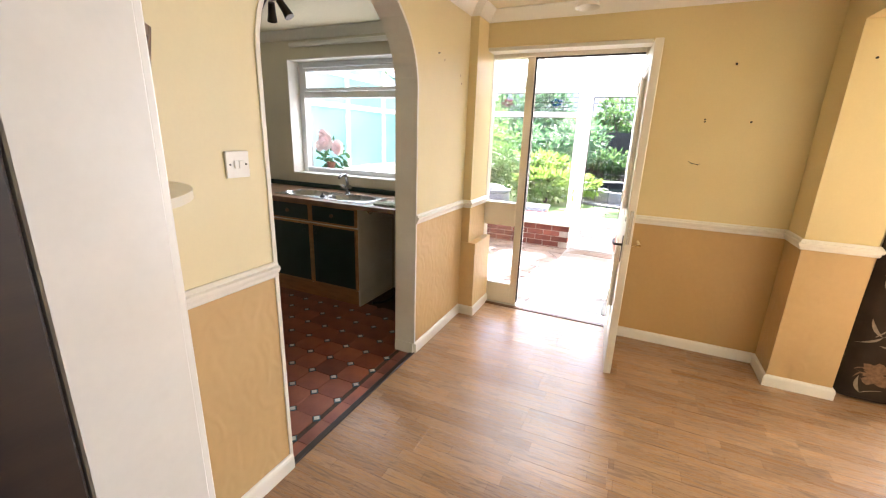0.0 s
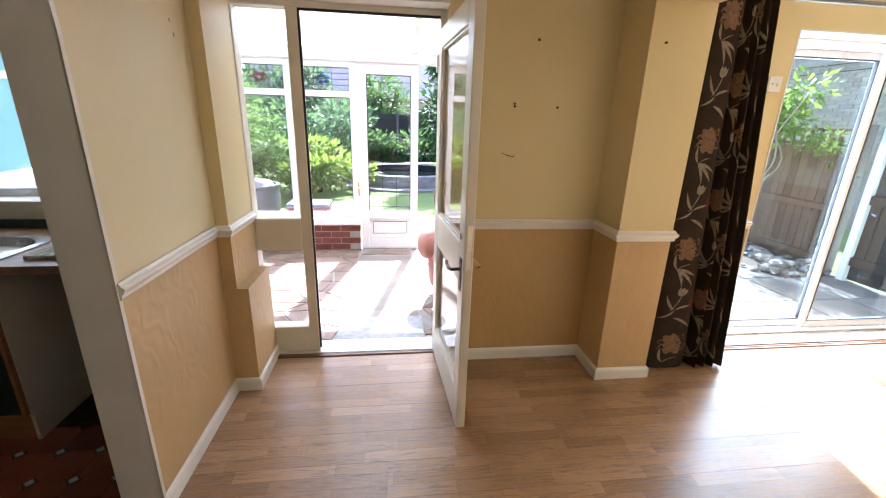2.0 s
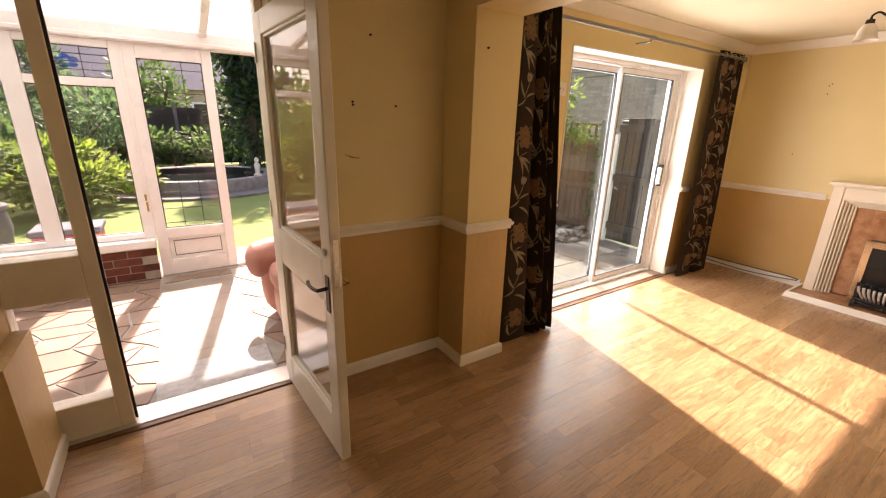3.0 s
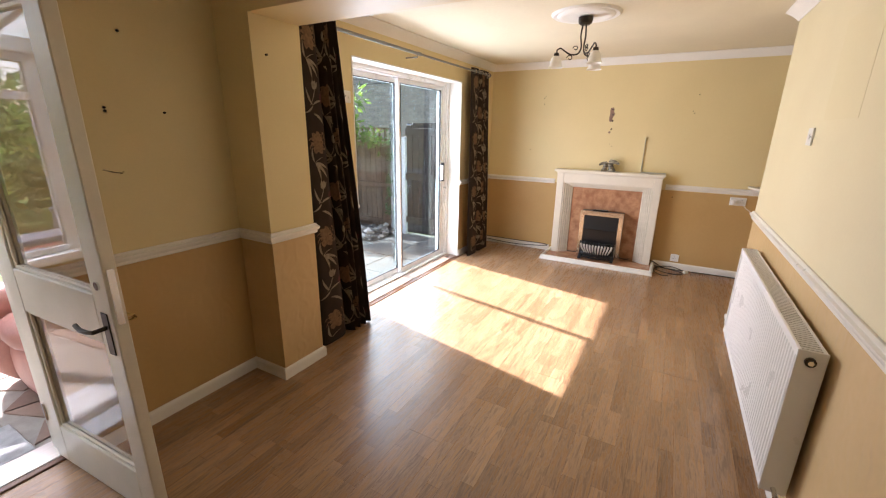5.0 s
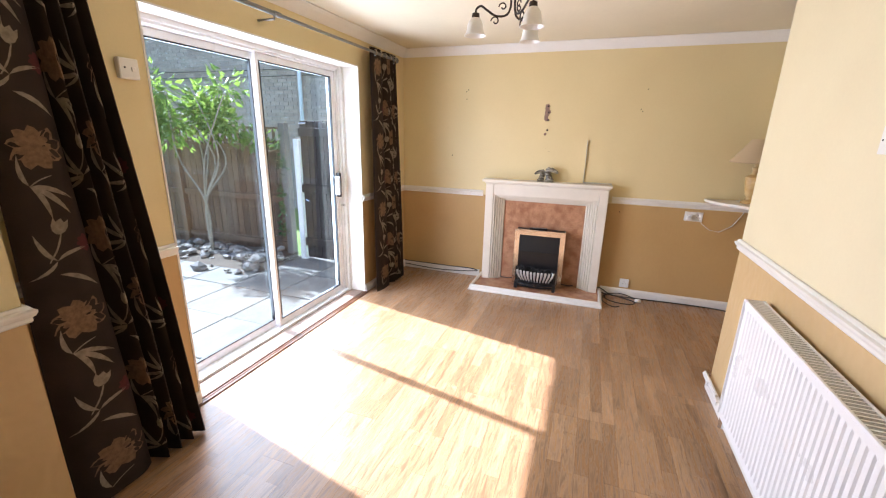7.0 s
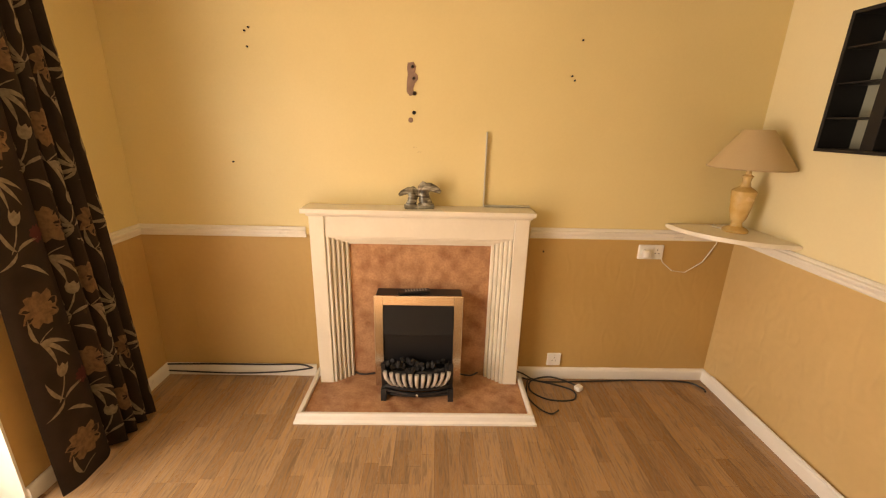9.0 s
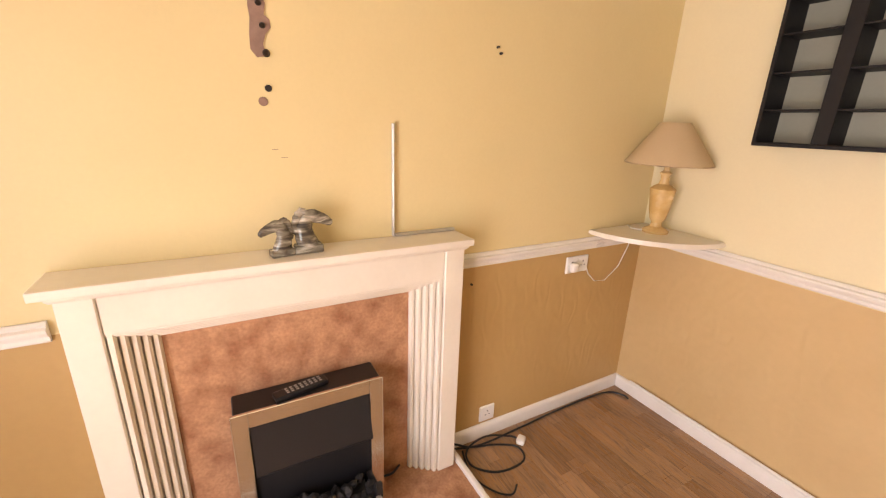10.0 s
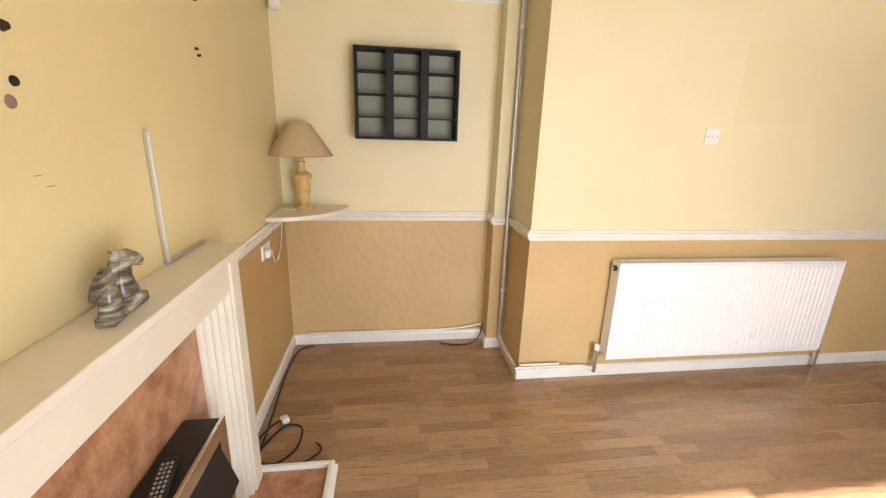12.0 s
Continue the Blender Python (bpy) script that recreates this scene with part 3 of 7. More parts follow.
# mouldings
BASE_PROFILE = [(0.001, 0.0), (0.016, 0.0), (0.016, 0.055), (0.013, 0.066), (0.007, 0.073), (0.001, 0.075)]
GAP_PROFILE = [(0.001, 0.0), (0.024, 0.0), (0.024, 0.006), (0.018, 0.012), (0.001, 0.012)]
def rail_profile(z):
    return [(0.001, z), (0.010, z), (0.014, z + 0.006), (0.014, z + 0.018), (0.020, z + 0.022), (0.026, z + 0.034), (0.026, z + 0.042), (0.016, z + 0.047), (0.016, z + 0.052), (0.010, z + 0.060), (0.001, z + 0.060)]
NIB = -1.028
RUNS = [
    ("south", [(0.49, SOUTH), (3.355, SOUTH), (3.355, 0.105), (3.47, 0.105), (3.47, ALCOVE), (EAST, ALCOVE), (EAST, 1.14)]),
    ("fireside", [(EAST, 2.40), (EAST, NORTH), (3.945, NORTH)]),
    ("pier", [(2.10, NORTH), (1.358, NORTH), (1.358, 3.04), (1.037, 3.04), (1.037, NORTH), (0.105, NORTH)]),
    ("nib", [(NIB, 3.455), (NIB, 3.10), (WEST, 3.10), (WEST, A1 + 0.001)]),
    ("arch", [(WEST, A0 - 0.001), (WEST, SOUTH), (-0.601, SOUTH)]),
]
for tag, run in RUNS:
    run = [(-0.968 if p[0] == NIB else p[0], p[1]) for p in run]
    solid("baseboard_" + tag, sweep(B(), run, BASE_PROFILE), GLOSS_WHITE, "white painted skirting board", "baseboard", kind="structure")
    z = {"nib": 0.905, "arch": 0.905, "pier": 0.888, "south": 0.916, "fireside": 0.895}[tag]
    run = [(NIB if p[0] == -0.968 else p[0], p[1]) for p in run]
    solid("trim_dado_" + tag, sweep(B(), run, rail_profile(z)), GLOSS_WHITE, "white moulded dado rail", "dado rail", kind="structure")
bm = sweep(B(), [(WEST - 0.14, A1 - 0.001), (WEST, A1 - 0.001)], [(-0.018, 0), (-0.001, 0), (-0.001, 0.07), (-0.014, 0.075)])
solid("baseboard_jamb", bm, GLOSS_WHITE, "white skirting block at the arch foot", "baseboard", kind="structure")
COVE = [(0.001, CEIL_Z - 0.001), (0.001, CEIL_Z - 0.075), (0.008, CEIL_Z - 0.075), (0.011, CEIL_Z - 0.068), (0.026, CEIL_Z - 0.05), (0.05, CEIL_Z - 0.026), (0.068, CEIL_Z - 0.011), (0.075, CEIL_Z - 0.008), (0.075, CEIL_Z - 0.001)]
solid("trim_coving_living", sweep(B(), [(1.36, SOUTH), (3.355, SOUTH), (3.355, 0.105), (3.47, 0.105), (3.47, ALCOVE), (EAST, ALCOVE), (EAST, NORTH), (1.36, NORTH)], COVE), COVING, "white plaster coving", "coving", kind="structure")
solid("trim_coving_dining", sweep(B(), [(1.035, NORTH), (-1.03, NORTH), (-1.03, 3.11), (WEST, 3.11), (WEST, SOUTH), (1.035, SOUTH)], COVE), COVING, "white plaster coving", "coving", kind="structure")
solid("trim_coving_kitchen", sweep(B(), [(-1.24, 3.33), (-3.62, 3.33), (-3.62, -0.6)], COVE), COVING, "white kitchen coving", "coving", kind="structure")
solid("trim_kitchen_rail", box(B(), -3.0, -1.3, 3.28, 3.329, 2.20, 2.235, 0.008), COVING, "white pelmet strip above the kitchen window", "trim", kind="structure")

# ---- glazed door to the conservatory ----
door_frame = thing("window_1", "cream door frame with a glazed sidelight", "door frame", (-0.45, 3.5, 0), kind="structure")
Y0, Y1 = 3.47, 3.56
for nm, b in (("jamb", (-1.06, -1.025, 0.0, 2.10)), ("post", (-0.755, -0.695, 0.0, 2.045)), ("jamb", (0.065, 0.10, 0.0, 2.10)), ("head", (-1.025, 0.065, 2.045, 2.10)), ("rail", (-1.025, -0.755, 0.715, 0.915)), ("bottom_rail", (-1.025, -0.755, 0.0, 0.19))):
    part(nm, box(B(), b[0], b[1], Y0, Y1, b[2], b[3], 0.004), CREAM_GLOSS, door_frame)
part("bead", box(B(), -0.695, 0.065, 3.478, 3.49, 2.033, 2.045), BLACK, door_frame, "black draught strip")
part("bead", box(B(), -0.695, -0.683, 3.478, 3.49, 0.03, 2.033), BLACK, door_frame, "black draught strip")
for z0, z1 in ((0.19, 0.715), (0.915, 2.045)):
    g = part("pane", box(B(), -1.025, -0.755, 3.515, 3.519, z0, z1), GLASS, door_frame)
    g.visible_shadow = False
bm = box(B(), -1.06, 0.10, 3.44, 3.60, -0.02, 0.012, 0.003)
solid("trim_door_threshold", bm, ALU, "scuffed aluminium door threshold", "threshold", kind="structure")
bm = box(B(), -0.98, 0.10, 3.405, 3.445, -0.005, 0.008, 0.003)
solid("trim_floor_bar", bm, BROWN_WOOD, "brown wooden threshold bar", "threshold", kind="structure")
solid("trim_door_soffit", box(B(), -1.029, 0.099, 3.335, 3.469, 2.075, 2.0995), GLOSS_WHITE, "white painted lintel lining", "trim", kind="structure")

# the open leaf, built closed along +x from its hinge, then swung
HINGE = Vector((0.055, 3.462, 0.008))
garden_door = thing("door_2", "cream glazed door standing open into the room", "door", HINGE, kind="structure")
def leaf_box(u0, u1, w0, w1, z0, z1, bev=0.004):
    bm = box(B(), HINGE.x + u0, HINGE.x + u1, HINGE.y + w0, HINGE.y + w1, HINGE.z + z0, HINGE.z + z1, bev)
    return bm
W, H, T = 0.785, 1.962, 0.044
for nm, b in (("stile", (0, 0.10, 0, H)), ("stile", (W - 0.10, W, 0, H)), ("top_rail", (0.10, W - 0.10, H - 0.10, H)), ("lock_rail", (0.10, W - 0.10, 0.77, 0.96)), ("bottom_rail", (0.10, W - 0.10, 0, 0.20))):
    part(nm, leaf_box(b[0], b[1], 0, T, b[2], b[3]), CREAM_GLOSS, garden_door)
for z0, z1 in ((0.20, 0.77), (0.96, H - 0.10)):
    g = part("pane", leaf_box(0.10, W - 0.10, 0.02, 0.024, z0, z1, 0), GLASS, garden_door)
    g.visible_shadow = False
    for side in ((0.024, 0.036), (0.008, 0.02)):
        for u0, u1, a, b in ((0.10, 0.112, z0, z1), (W - 0.112, W - 0.10, z0, z1), (0.112, W - 0.112, z0, z0 + 0.012), (0.112, W - 0.112, z1 - 0.012, z1)):
            part("glazing_bead", leaf_box(u0, u1, side[0], side[1], a, b, 0.002), CREAM_GLOSS, garden_door)
part("lock_plate", leaf_box(W, W + 0.0015, 0.011, 0.033, 0.86, 1.06, 0), STEEL, garden_door, "worn steel lock plate")
part("lock_cylinder", tube(B(), [HINGE + Vector((W - 0.05, 0, 1.0)), HINGE + Vector((W - 0.05, -0.006, 1.0))], 0.015, 16), CHROME, garden_door, "chrome lock cylinder", True)
for w, s, mt, lab in ((0, -1, IRON, "dark lever handle on a plate"), (T, 1, BRASS, "brass lever handle")):
    pl = part("handle_plate", leaf_box(W - 0.068, W - 0.03, min(w, w + s * 0.004), max(w, w + s * 0.004), 0.74, 0.90, 0.001), mt, garden_door, lab)
    bm = tube(B(), [HINGE + Vector(q) for q in ((W - 0.049, w, 0.845), (W - 0.049, w + s * 0.045, 0.845), (W - 0.075, w + s * 0.052, 0.845), (W - 0.12, w + s * 0.05, 0.842), (W - 0.155, w + s * 0.046, 0.85))], 0.008, 8)
    part("lever", bm, mt, pl, "", True)
for z in (0.2, 1.0, 1.75):
    part("hinge", tube(B(), [HINGE + Vector((0, -0.004, z)), HINGE + Vector((0, -0.004, z + 0.09))], 0.006), STEEL, garden_door, "", True)
garden_door.rotation_euler = (0, 0, radians(-86.2))

# ---- patio door ----
patio = thing("door_3", "white aluminium sliding patio door, closed, daylight behind it", "patio door", (3.0, 3.53, 0), kind="structure")
def pbox(nm, x0, x1, y0, y1, z0, z1, mt=UPVC, parent=None, bev=0.003, lab=""):
    return part(nm, box(B(), x0, x1, y0, y1, z0, z1, bev), mt, parent or patio, lab)
pbox("jamb", 2.105, 2.137, 3.49, 3.60, 0.03, 2.05)
for i, (x0, x1, y0) in enumerate(((3.905, 3.94, 3.47), (3.885, 3.905, 3.49), (3.865, 3.885, 3.505))):
    pbox("jamb", x0, x1, y0, 3.60, 0.03, 2.05)
pbox("head", 2.137, 3.865, 3.49, 3.60, 2.005, 2.05)
pbox("head", 2.137, 3.865, 3.475, 3.49, 2.02, 2.05)
pbox("sill", 2.105, 3.94, 3.47, 3.64, 0.0, 0.03)
for x0, x1, y in ((2.137, 3.006, 3.555), (2.982, 3.865, 3.515)):
    a, b = (0.038, 0.028) if x0 < 2.5 else (0.028, 0.05)
    sash = pbox("sash", x0, x0 + a, y, y + 0.03, 0.03, 2.005)
    pbox("stile", x1 - b, x1, y, y + 0.03, 0.03, 2.005, UPVC, sash)
    pbox("rail", x0 + a, x1 - b, y, y + 0.03, 1.96, 2.005, UPVC, sash)
    pbox("rail", x0 + a, x1 - b, y, y + 0.03, 0.03, 0.085, UPVC, sash)
    for g0, g1, z0, z1 in ((x0 + a, x0 + a + 0.008, 0.085, 1.96), (x1 - b - 0.008, x1 - b, 0.085, 1.96), (x0 + a + 0.008, x1 - b - 0.008, 1.952, 1.96), (x0 + a + 0.008, x1 - b - 0.008, 0.085, 0.093)):
        pbox("gasket", g0, g1, y - 0.001, y + 0.02, z0, z1, BLACK, sash, 0)
    g = pbox("pane", x0 + a, x1 - b, y + 0.013, y + 0.017, 0.085, 1.96, BLUE_GLASS, sash, 0)
    g.visible_shadow = False
hd = pbox("handle", 3.825, 3.855, 3.475, 3.515, 0.94, 1.16, BLACK, None, 0.006, "black and chrome pull handle")
pbox("grip", 3.80, 3.826, 3.47, 3.51, 0.96, 1.13, CHROME, hd, 0.005)
part("lock", tube(B(), [(3.88, 3.50, 0.86), (3.88, 3.47, 0.86)], 0.012, 12), CHROME, patio, "chrome key lock", True)
# white reveal lining
bm = box(B(), 3.934, 3.944, 3.316, 3.47, 0, 2.055)
box(bm, 2.101, 2.111, 3.316, 3.49, 0, 2.055)
box(bm, 2.111, 3.934, 3.316, 3.49, 2.047, 2.057)
solid("trim_patio_reveal", bm, GLOSS_WHITE, "white painted reveal of the patio door", "trim", kind="structure")
solid("trim_patio_step", box(B(), 2.111, 3.934, 3.33, 3.47, -0.01, 0.012, 0.003), PINK_STONE, "worn pale wooden door sill", "sill", kind="structure")
bm = B()
for y in (3.285, 3.31):
    box(bm, 2.06, 3.98, y, y + 0.012, 0, 0.008, 0.002)
box(bm, 2.06, 3.98, 3.297, 3.31, 0, 0.004)
solid("trim_patio_bar", bm, BROWN_WOOD, "grooved brown floor bar at the patio door", "threshold", kind="structure")
sw = thing("wall_switch", "white plastic fused switch beside the patio door", "switch", (2.01, NORTH, 1.72))
part("plate", box(B(), 1.965, 2.05, NORTH - 0.028, NORTH, 1.715, 1.80, 0.004), PLASTIC, sw)
part("rocker", box(B(), 2.015, 2.032, NORTH - 0.033, NORTH - 0.026, 1.745, 1.765, 0.002), PLASTIC, sw)
part("indicator", box(B(), 1.985, 1.992, NORTH - 0.03, NORTH - 0.027, 1.757, 1.764, 0.001), HOLE, sw)

# ---- curtains on their pole ----
POLE_Z = 2.17
POLE = mat("dull_grey_metal", (0.22, 0.22, 0.21), 0.4, scale=8, fine=90, bump=0.02, metal=0.7, vary=0.06)
pole = thing("curtain_pole", "thin grey metal curtain pole on brackets", "curtain pole", (2.8, 3.2, POLE_Z))
part("rod", tube(B(), [(1.40, 3.2, POLE_Z), (2.86, 3.2, POLE_Z)], 0.013, 12), POLE, pole, "", True)
part("rod", tube(B(), [(2.86, 3.2, POLE_Z), (4.42, 3.2, POLE_Z)], 0.0105, 12), POLE, pole, "", True)
part("collar", tube(B(), [(2.83, 3.2, POLE_Z), (2.88, 3.2, POLE_Z)], 0.016, 12), POLE, pole, "", True)
for x in (1.44, 2.83, 4.39):
    part("bracket", tube(B(), [(x, NORTH, POLE_Z - 0.03), (x, 3.2, POLE_Z - 0.03), (x, 3.2, POLE_Z)], 0.007, 8), POLE, pole, "", True)
for x in (1.385, 4.435):
    part("finial", lathe(B(), [(0.0, -0.026), (0.018, -0.018), (0.026, 0), (0.018, 0.018), (0.0, 0.026)], (x, 3.2, POLE_Z), 14), POLE, pole, "", True)


def curtain(x0, x1, folds, depth, spread, seed, lean=0.0, smooth=0.45, y=3.19):
    """A hanging cloth with deep folds gathered at the pole, and its woven flowers laid on the folds."""
    rnd = random.Random(seed)
    ph = [rnd.uniform(-0.25, 0.25) for _ in range(40)]
    top, bot = POLE_Z + 0.04, 0.012
    def wave(u):
        if u < smooth:
            s = u / smooth
            return -0.75 * math.sin(math.pi * s) - 0.12 * math.sin(3 * math.pi * s)
        s = (u - smooth) / (1 - smooth) * folds
        k = int(s)
        return 0.95 * math.sin(2 * math.pi * s + ph[k % 40] * math.sin(math.pi * (s - k)))

    def at(u, v, off=0.0):
        d = depth * (0.6 + 0.4 * v)
        xx = x0 + (x1 - x0) * u
        xx += (u - 0.2) * spread * v + 0.010 * math.sin(6 * v + 5 * u) * v
        yy = y + d * wave(u) - 0.03 * v + lean * v
        e = 0.002
        nrm = Vector((d * (wave(u + e) - wave(u)), -(x1 - x0) * e, 0)).normalized()
        p = Vector((xx, yy, top + (bot - top) * v - 0.008 * wave(u) * v))
        return p + nrm * off

    def cloth_u(w):
        """How far across the hanging a place on the flat cloth comes."""
        flat = (x1 - x0) * smooth * 1.15
        return w / flat * smooth if w < flat else smooth + (w - flat) / (L - flat) * (1 - smooth)
    L = (x1 - x0) * smooth * 1.15 + folds * 0.20
    th = thing("curtain", "dark brown floor-length curtain with rust flowers and cream leaves", "curtain", ((x0 + x1) / 2, y, 0), group="curtains")
    bm = B()
    nu, nv = folds * 16 + 20, 30
    for off in (0.0, -0.003):
        grid = [[bm.verts.new(at(i / nu, j / nv, off)) for j in range(nv + 1)] for i in range(nu + 1)]
        for i in range(nu):
            for j in range(nv):
                bm.faces.new((grid[i][j], grid[i + 1][j], grid[i + 1][j + 1], grid[i][j + 1]))
    part("cloth", bm, CURTAIN, th, "", True)
    motifs = []
    def shape(kind, pts, cu, cv, rot, sc, off):
        vs, bm = [], B()
        c, s = math.cos(rot), math.sin(rot)
        for a, b in pts:
            a, b = (a * c - b * s) * sc, (a * s + b * c) * sc
            u, v = cloth_u(cu + a), cv + b / 2.15
            vs.append((u, v))
        mu, mv = sum(p[0] for p in vs) / len(vs), sum(p[1] for p in vs) / len(vs)
        if not all(0.005 < p[0] < 0.995 and 0.01 < p[1] < 0.99 for p in vs):
            bm.free()
            return
        cen = bm.verts.new(at(mu, mv, off))
        mid = [bm.verts.new(at((p[0] + mu) / 2, (p[1] + mv) / 2, off)) for p in vs]
        ring = [bm.verts.new(at(p[0], p[1], off)) for p in vs]
        n = len(ring)
        for i in range(n):
            bm.faces.new((cen, mid[i], mid[(i + 1) % n]))
            bm.faces.new((mid[i], ring[i], ring[(i + 1) % n], mid[(i + 1) % n]))
        motifs.append((kind, bm))
    # crown-like flower, tulip, and slender curling leaf blades
    flower = []
    for i in range(27):
        a = 2 * math.pi * i / 27
        r = (0.74, 0.97, 0.9)[i % 3] * (1.0 if math.cos(a - 0.6) > -0.3 else 0.86)
        flower.append((r * math.cos(a), 0.92 * r * math.sin(a)))
    tulip = [(-0.5, -0.7), (-0.28, -0.42), (0, -0.75), (0.28, -0.42), (0.5, -0.7), (0.56, -0.1), (0.42, 0.35), (0.14, 0.6), (-0.14, 0.6), (-0.42, 0.35), (-0.56, -0.1)]
    up = [(s, 0.30 * s * s - 0.10 * math.sin(math.pi * s ** 0.8)) for s in (0, 0.2, 0.4, 0.6, 0.8, 1.0)]
    blade = up + [(s, 0.30 * s * s + 0.045 * math.sin(math.pi * s)) for s in (0.8, 0.55, 0.3)]
    stem = [(s, 0.3 * s * s - 0.018) for s in (0, 0.33, 0.66, 1)] + [(s, 0.3 * s * s + 0.018) for s in (1, 0.66, 0.33, 0)]
    v0 = -0.26
    while v0 < 1.0:
        for col in range(int(L / 0.23) + 2):
            u = col * 0.23 + 0.09
            v = v0 + (0.142 if col % 2 else 0.0) + 0.02 * math.sin(col * 2.7)
            shape("rust_flower", flower, u + 0.02, v + 0.04, 0.25, 0.088, 0.0012)
            shape("tan_tulip", tulip, u + 0.03, v + 0.168, 0.3, 0.042, 0.0012)
            shape("wine_flower", flower, u + 0.10, v + 0.20, 0.0, 0.042, 0.0010)
            # spray under the flower
            for r, sc in ((0.55, 0.135), (0.95, 0.12), (0.15, 0.12), (-2.0, 0.10)):
                shape("cream_leaf", blade, u - 0.02, v + 0.100, r, sc, 0.0018)
            shape("cream_leaf", stem, u - 0.02, v + 0.100, -0.75, 0.07, 0.0016)
            # spray under the tulip, with its long stem
            shape("cream_leaf", stem, u + 0.03, v + 0.18, 1.75, 0.10, 0.0016)
            for r, sc in ((2.75, 0.12), (-2.75, 0.13), (-2.3, 0.11), (2.25, 0.09), (-0.6, 0.10)):
                shape("cream_leaf", blade, u + 0.005, v + 0.222, r, sc, 0.0018)
            shape("cream_leaf", blade, u + 0.0, v + 0.245, 0.35, 0.12, 0.0018)
        v0 += 0.285
    for nm, b in motifs:
        part(nm, b, {"rust_flower": MOTIF_RUST, "tan_tulip": MOTIF_CREAM, "wine_flower": MOTIF_RED, "cream_leaf": MOTIF_CREAM}[nm], th)
    for i in range(folds + 1):
        p = at((i + 0.5) / (folds + 1), 0.0)
        ring = [Vector((p.x, 3.2 + 0.021 * math.cos(a), POLE_Z + 0.021 * math.sin(a))) for a in (2 * math.pi * q / 14 for q in range(15))]
        part("eyelet", tube(B(), ring, 0.0045, 6), CHROME, th, "chrome eyelet ring", True)
    return th


curtain(1.44, 1.79, 4, 0.06, 0.20, 3, -0.03, 0.5)
curtain(3.98, 4.43, 4, 0.048, 0.09, 8, 0.0, 0.45, 3.225)

# ---- living room: fireplace ----
fp = thing("fireplace", "white painted fireplace surround with fluted legs and pink marble back", "fireplace", (4.75, 1.77, 0))
FX = EAST - 0.001
part("mantel_shelf", box(B(), 4.695, FX, 1.153, 2.378, 1.063, 1.088, 0.003, 2), CREAM_GLOSS, fp)
part("mantel_moulding", sweep(B(), [(FX, 2.343), (4.722, 2.343), (4.722, 1.176), (FX, 1.176)], [(0.0, 1.046), (-0.004, 1.046), (-0.010, 1.054), (-0.011, 1.0625), (0.0, 1.0625)]), CREAM_GLOSS, fp)
part("frieze", box(B(), 4.729, FX, 1.257, 2.262, 0.935, 1.062, 0.002), CREAM_GLOSS, fp)
for y0, y1 in ((1.176, 1.2565), (2.2625, 2.343)):
    part("leg", box(B(), 4.722, FX, y0, y1, 0.03, 1.0625, 0.004), CREAM_GLOSS, fp)
# stepped fins going inward and back, mitred into the steps under the frieze
for i in range(5):
    w, d, top = 0.0213, 0.0165, 0.9375 - i * 0.0125
    a, x = 0.257 + i * w, 4.733 + i * d
    for y0, y1 in ((1.0 + a, 1.0 + a + w), (2.519 - a - w, 2.519 - a)):
        ym = (y0 + y1) / 2
        bm = prism(B(), [(x - 0.004, ym - 0.0055), (x - 0.004, ym + 0.0055), (x + 0.006, y1), (FX, y1), (FX, y0), (x + 0.006, y0)], 0.03, top, "z")
        part("flute", bm, CREAM_GLOSS, fp)
    part("flute", box(B(), x, FX, 1.0 + a, 2.519 - a, top - 0.0125, top, 0.003), CREAM_GLOSS, fp)
part("back_panel", box(B(), 4.815, 4.835, 1.358, 2.163, 0.03, 0.88), COPPER_MARBLE, fp, "mottled pink-brown marble back panel")
part("hearth_slab", box(B(), 4.445, FX, 1.16, 2.365, 0.0, 0.032, 0.002), COPPER_MARBLE, fp, "mottled pink-brown marble hearth")
HP = [(0.0, 0.0), (0.0, 0.05), (-0.006, 0.053), (-0.02, 0.053), (-0.026, 0.045), (-0.028, 0.02), (-0.038, 0.012), (-0.038, 0.0)]
part("hearth_edging", sweep(B(), [(FX, 1.16), (4.445, 1.16), (4.445, 2.365), (FX, 2.365)], [(-o, z) for o, z in HP]), GLOSS_WHITE, fp, "white moulded hearth edging")

fire = thing("electric_fire", "electric fire with brushed steel frame, coals and black grate", "electric fire", (4.72, 1.775, 0.033))
part("casing", box(B(), 4.705, 4.813, 1.522, 2.002, 0.034, 0.608, 0.004), BLACK, fire)
for y0, y1, z0, z1 in ((1.516, 1.566, 0.034, 0.612), (1.960, 2.010, 0.034, 0.612), (1.566, 1.960, 0.556, 0.612)):
    part("steel_frame", box(B(), 4.692, 4.704, y0, y1, z0, z1, 0.002), STEEL, fire)
bm = prism(B(), [(4.70, 0.55), (4.70, 0.41), (4.655, 0.39), (4.652, 0.398)], 1.57, 1.956, "y")
part("hood", bm, BLACK, fire)
part("ash_pan", box(B(), 4.60, 4.70, 1.59, 1.936, 0.075, 0.10, 0.004), BLACK, fire)
FIRE_Y = 1.763


def bow(y, deep):
    """How far the grate bows out at y."""
    return deep * (1 - ((y - FIRE_Y) / 0.2) ** 2)


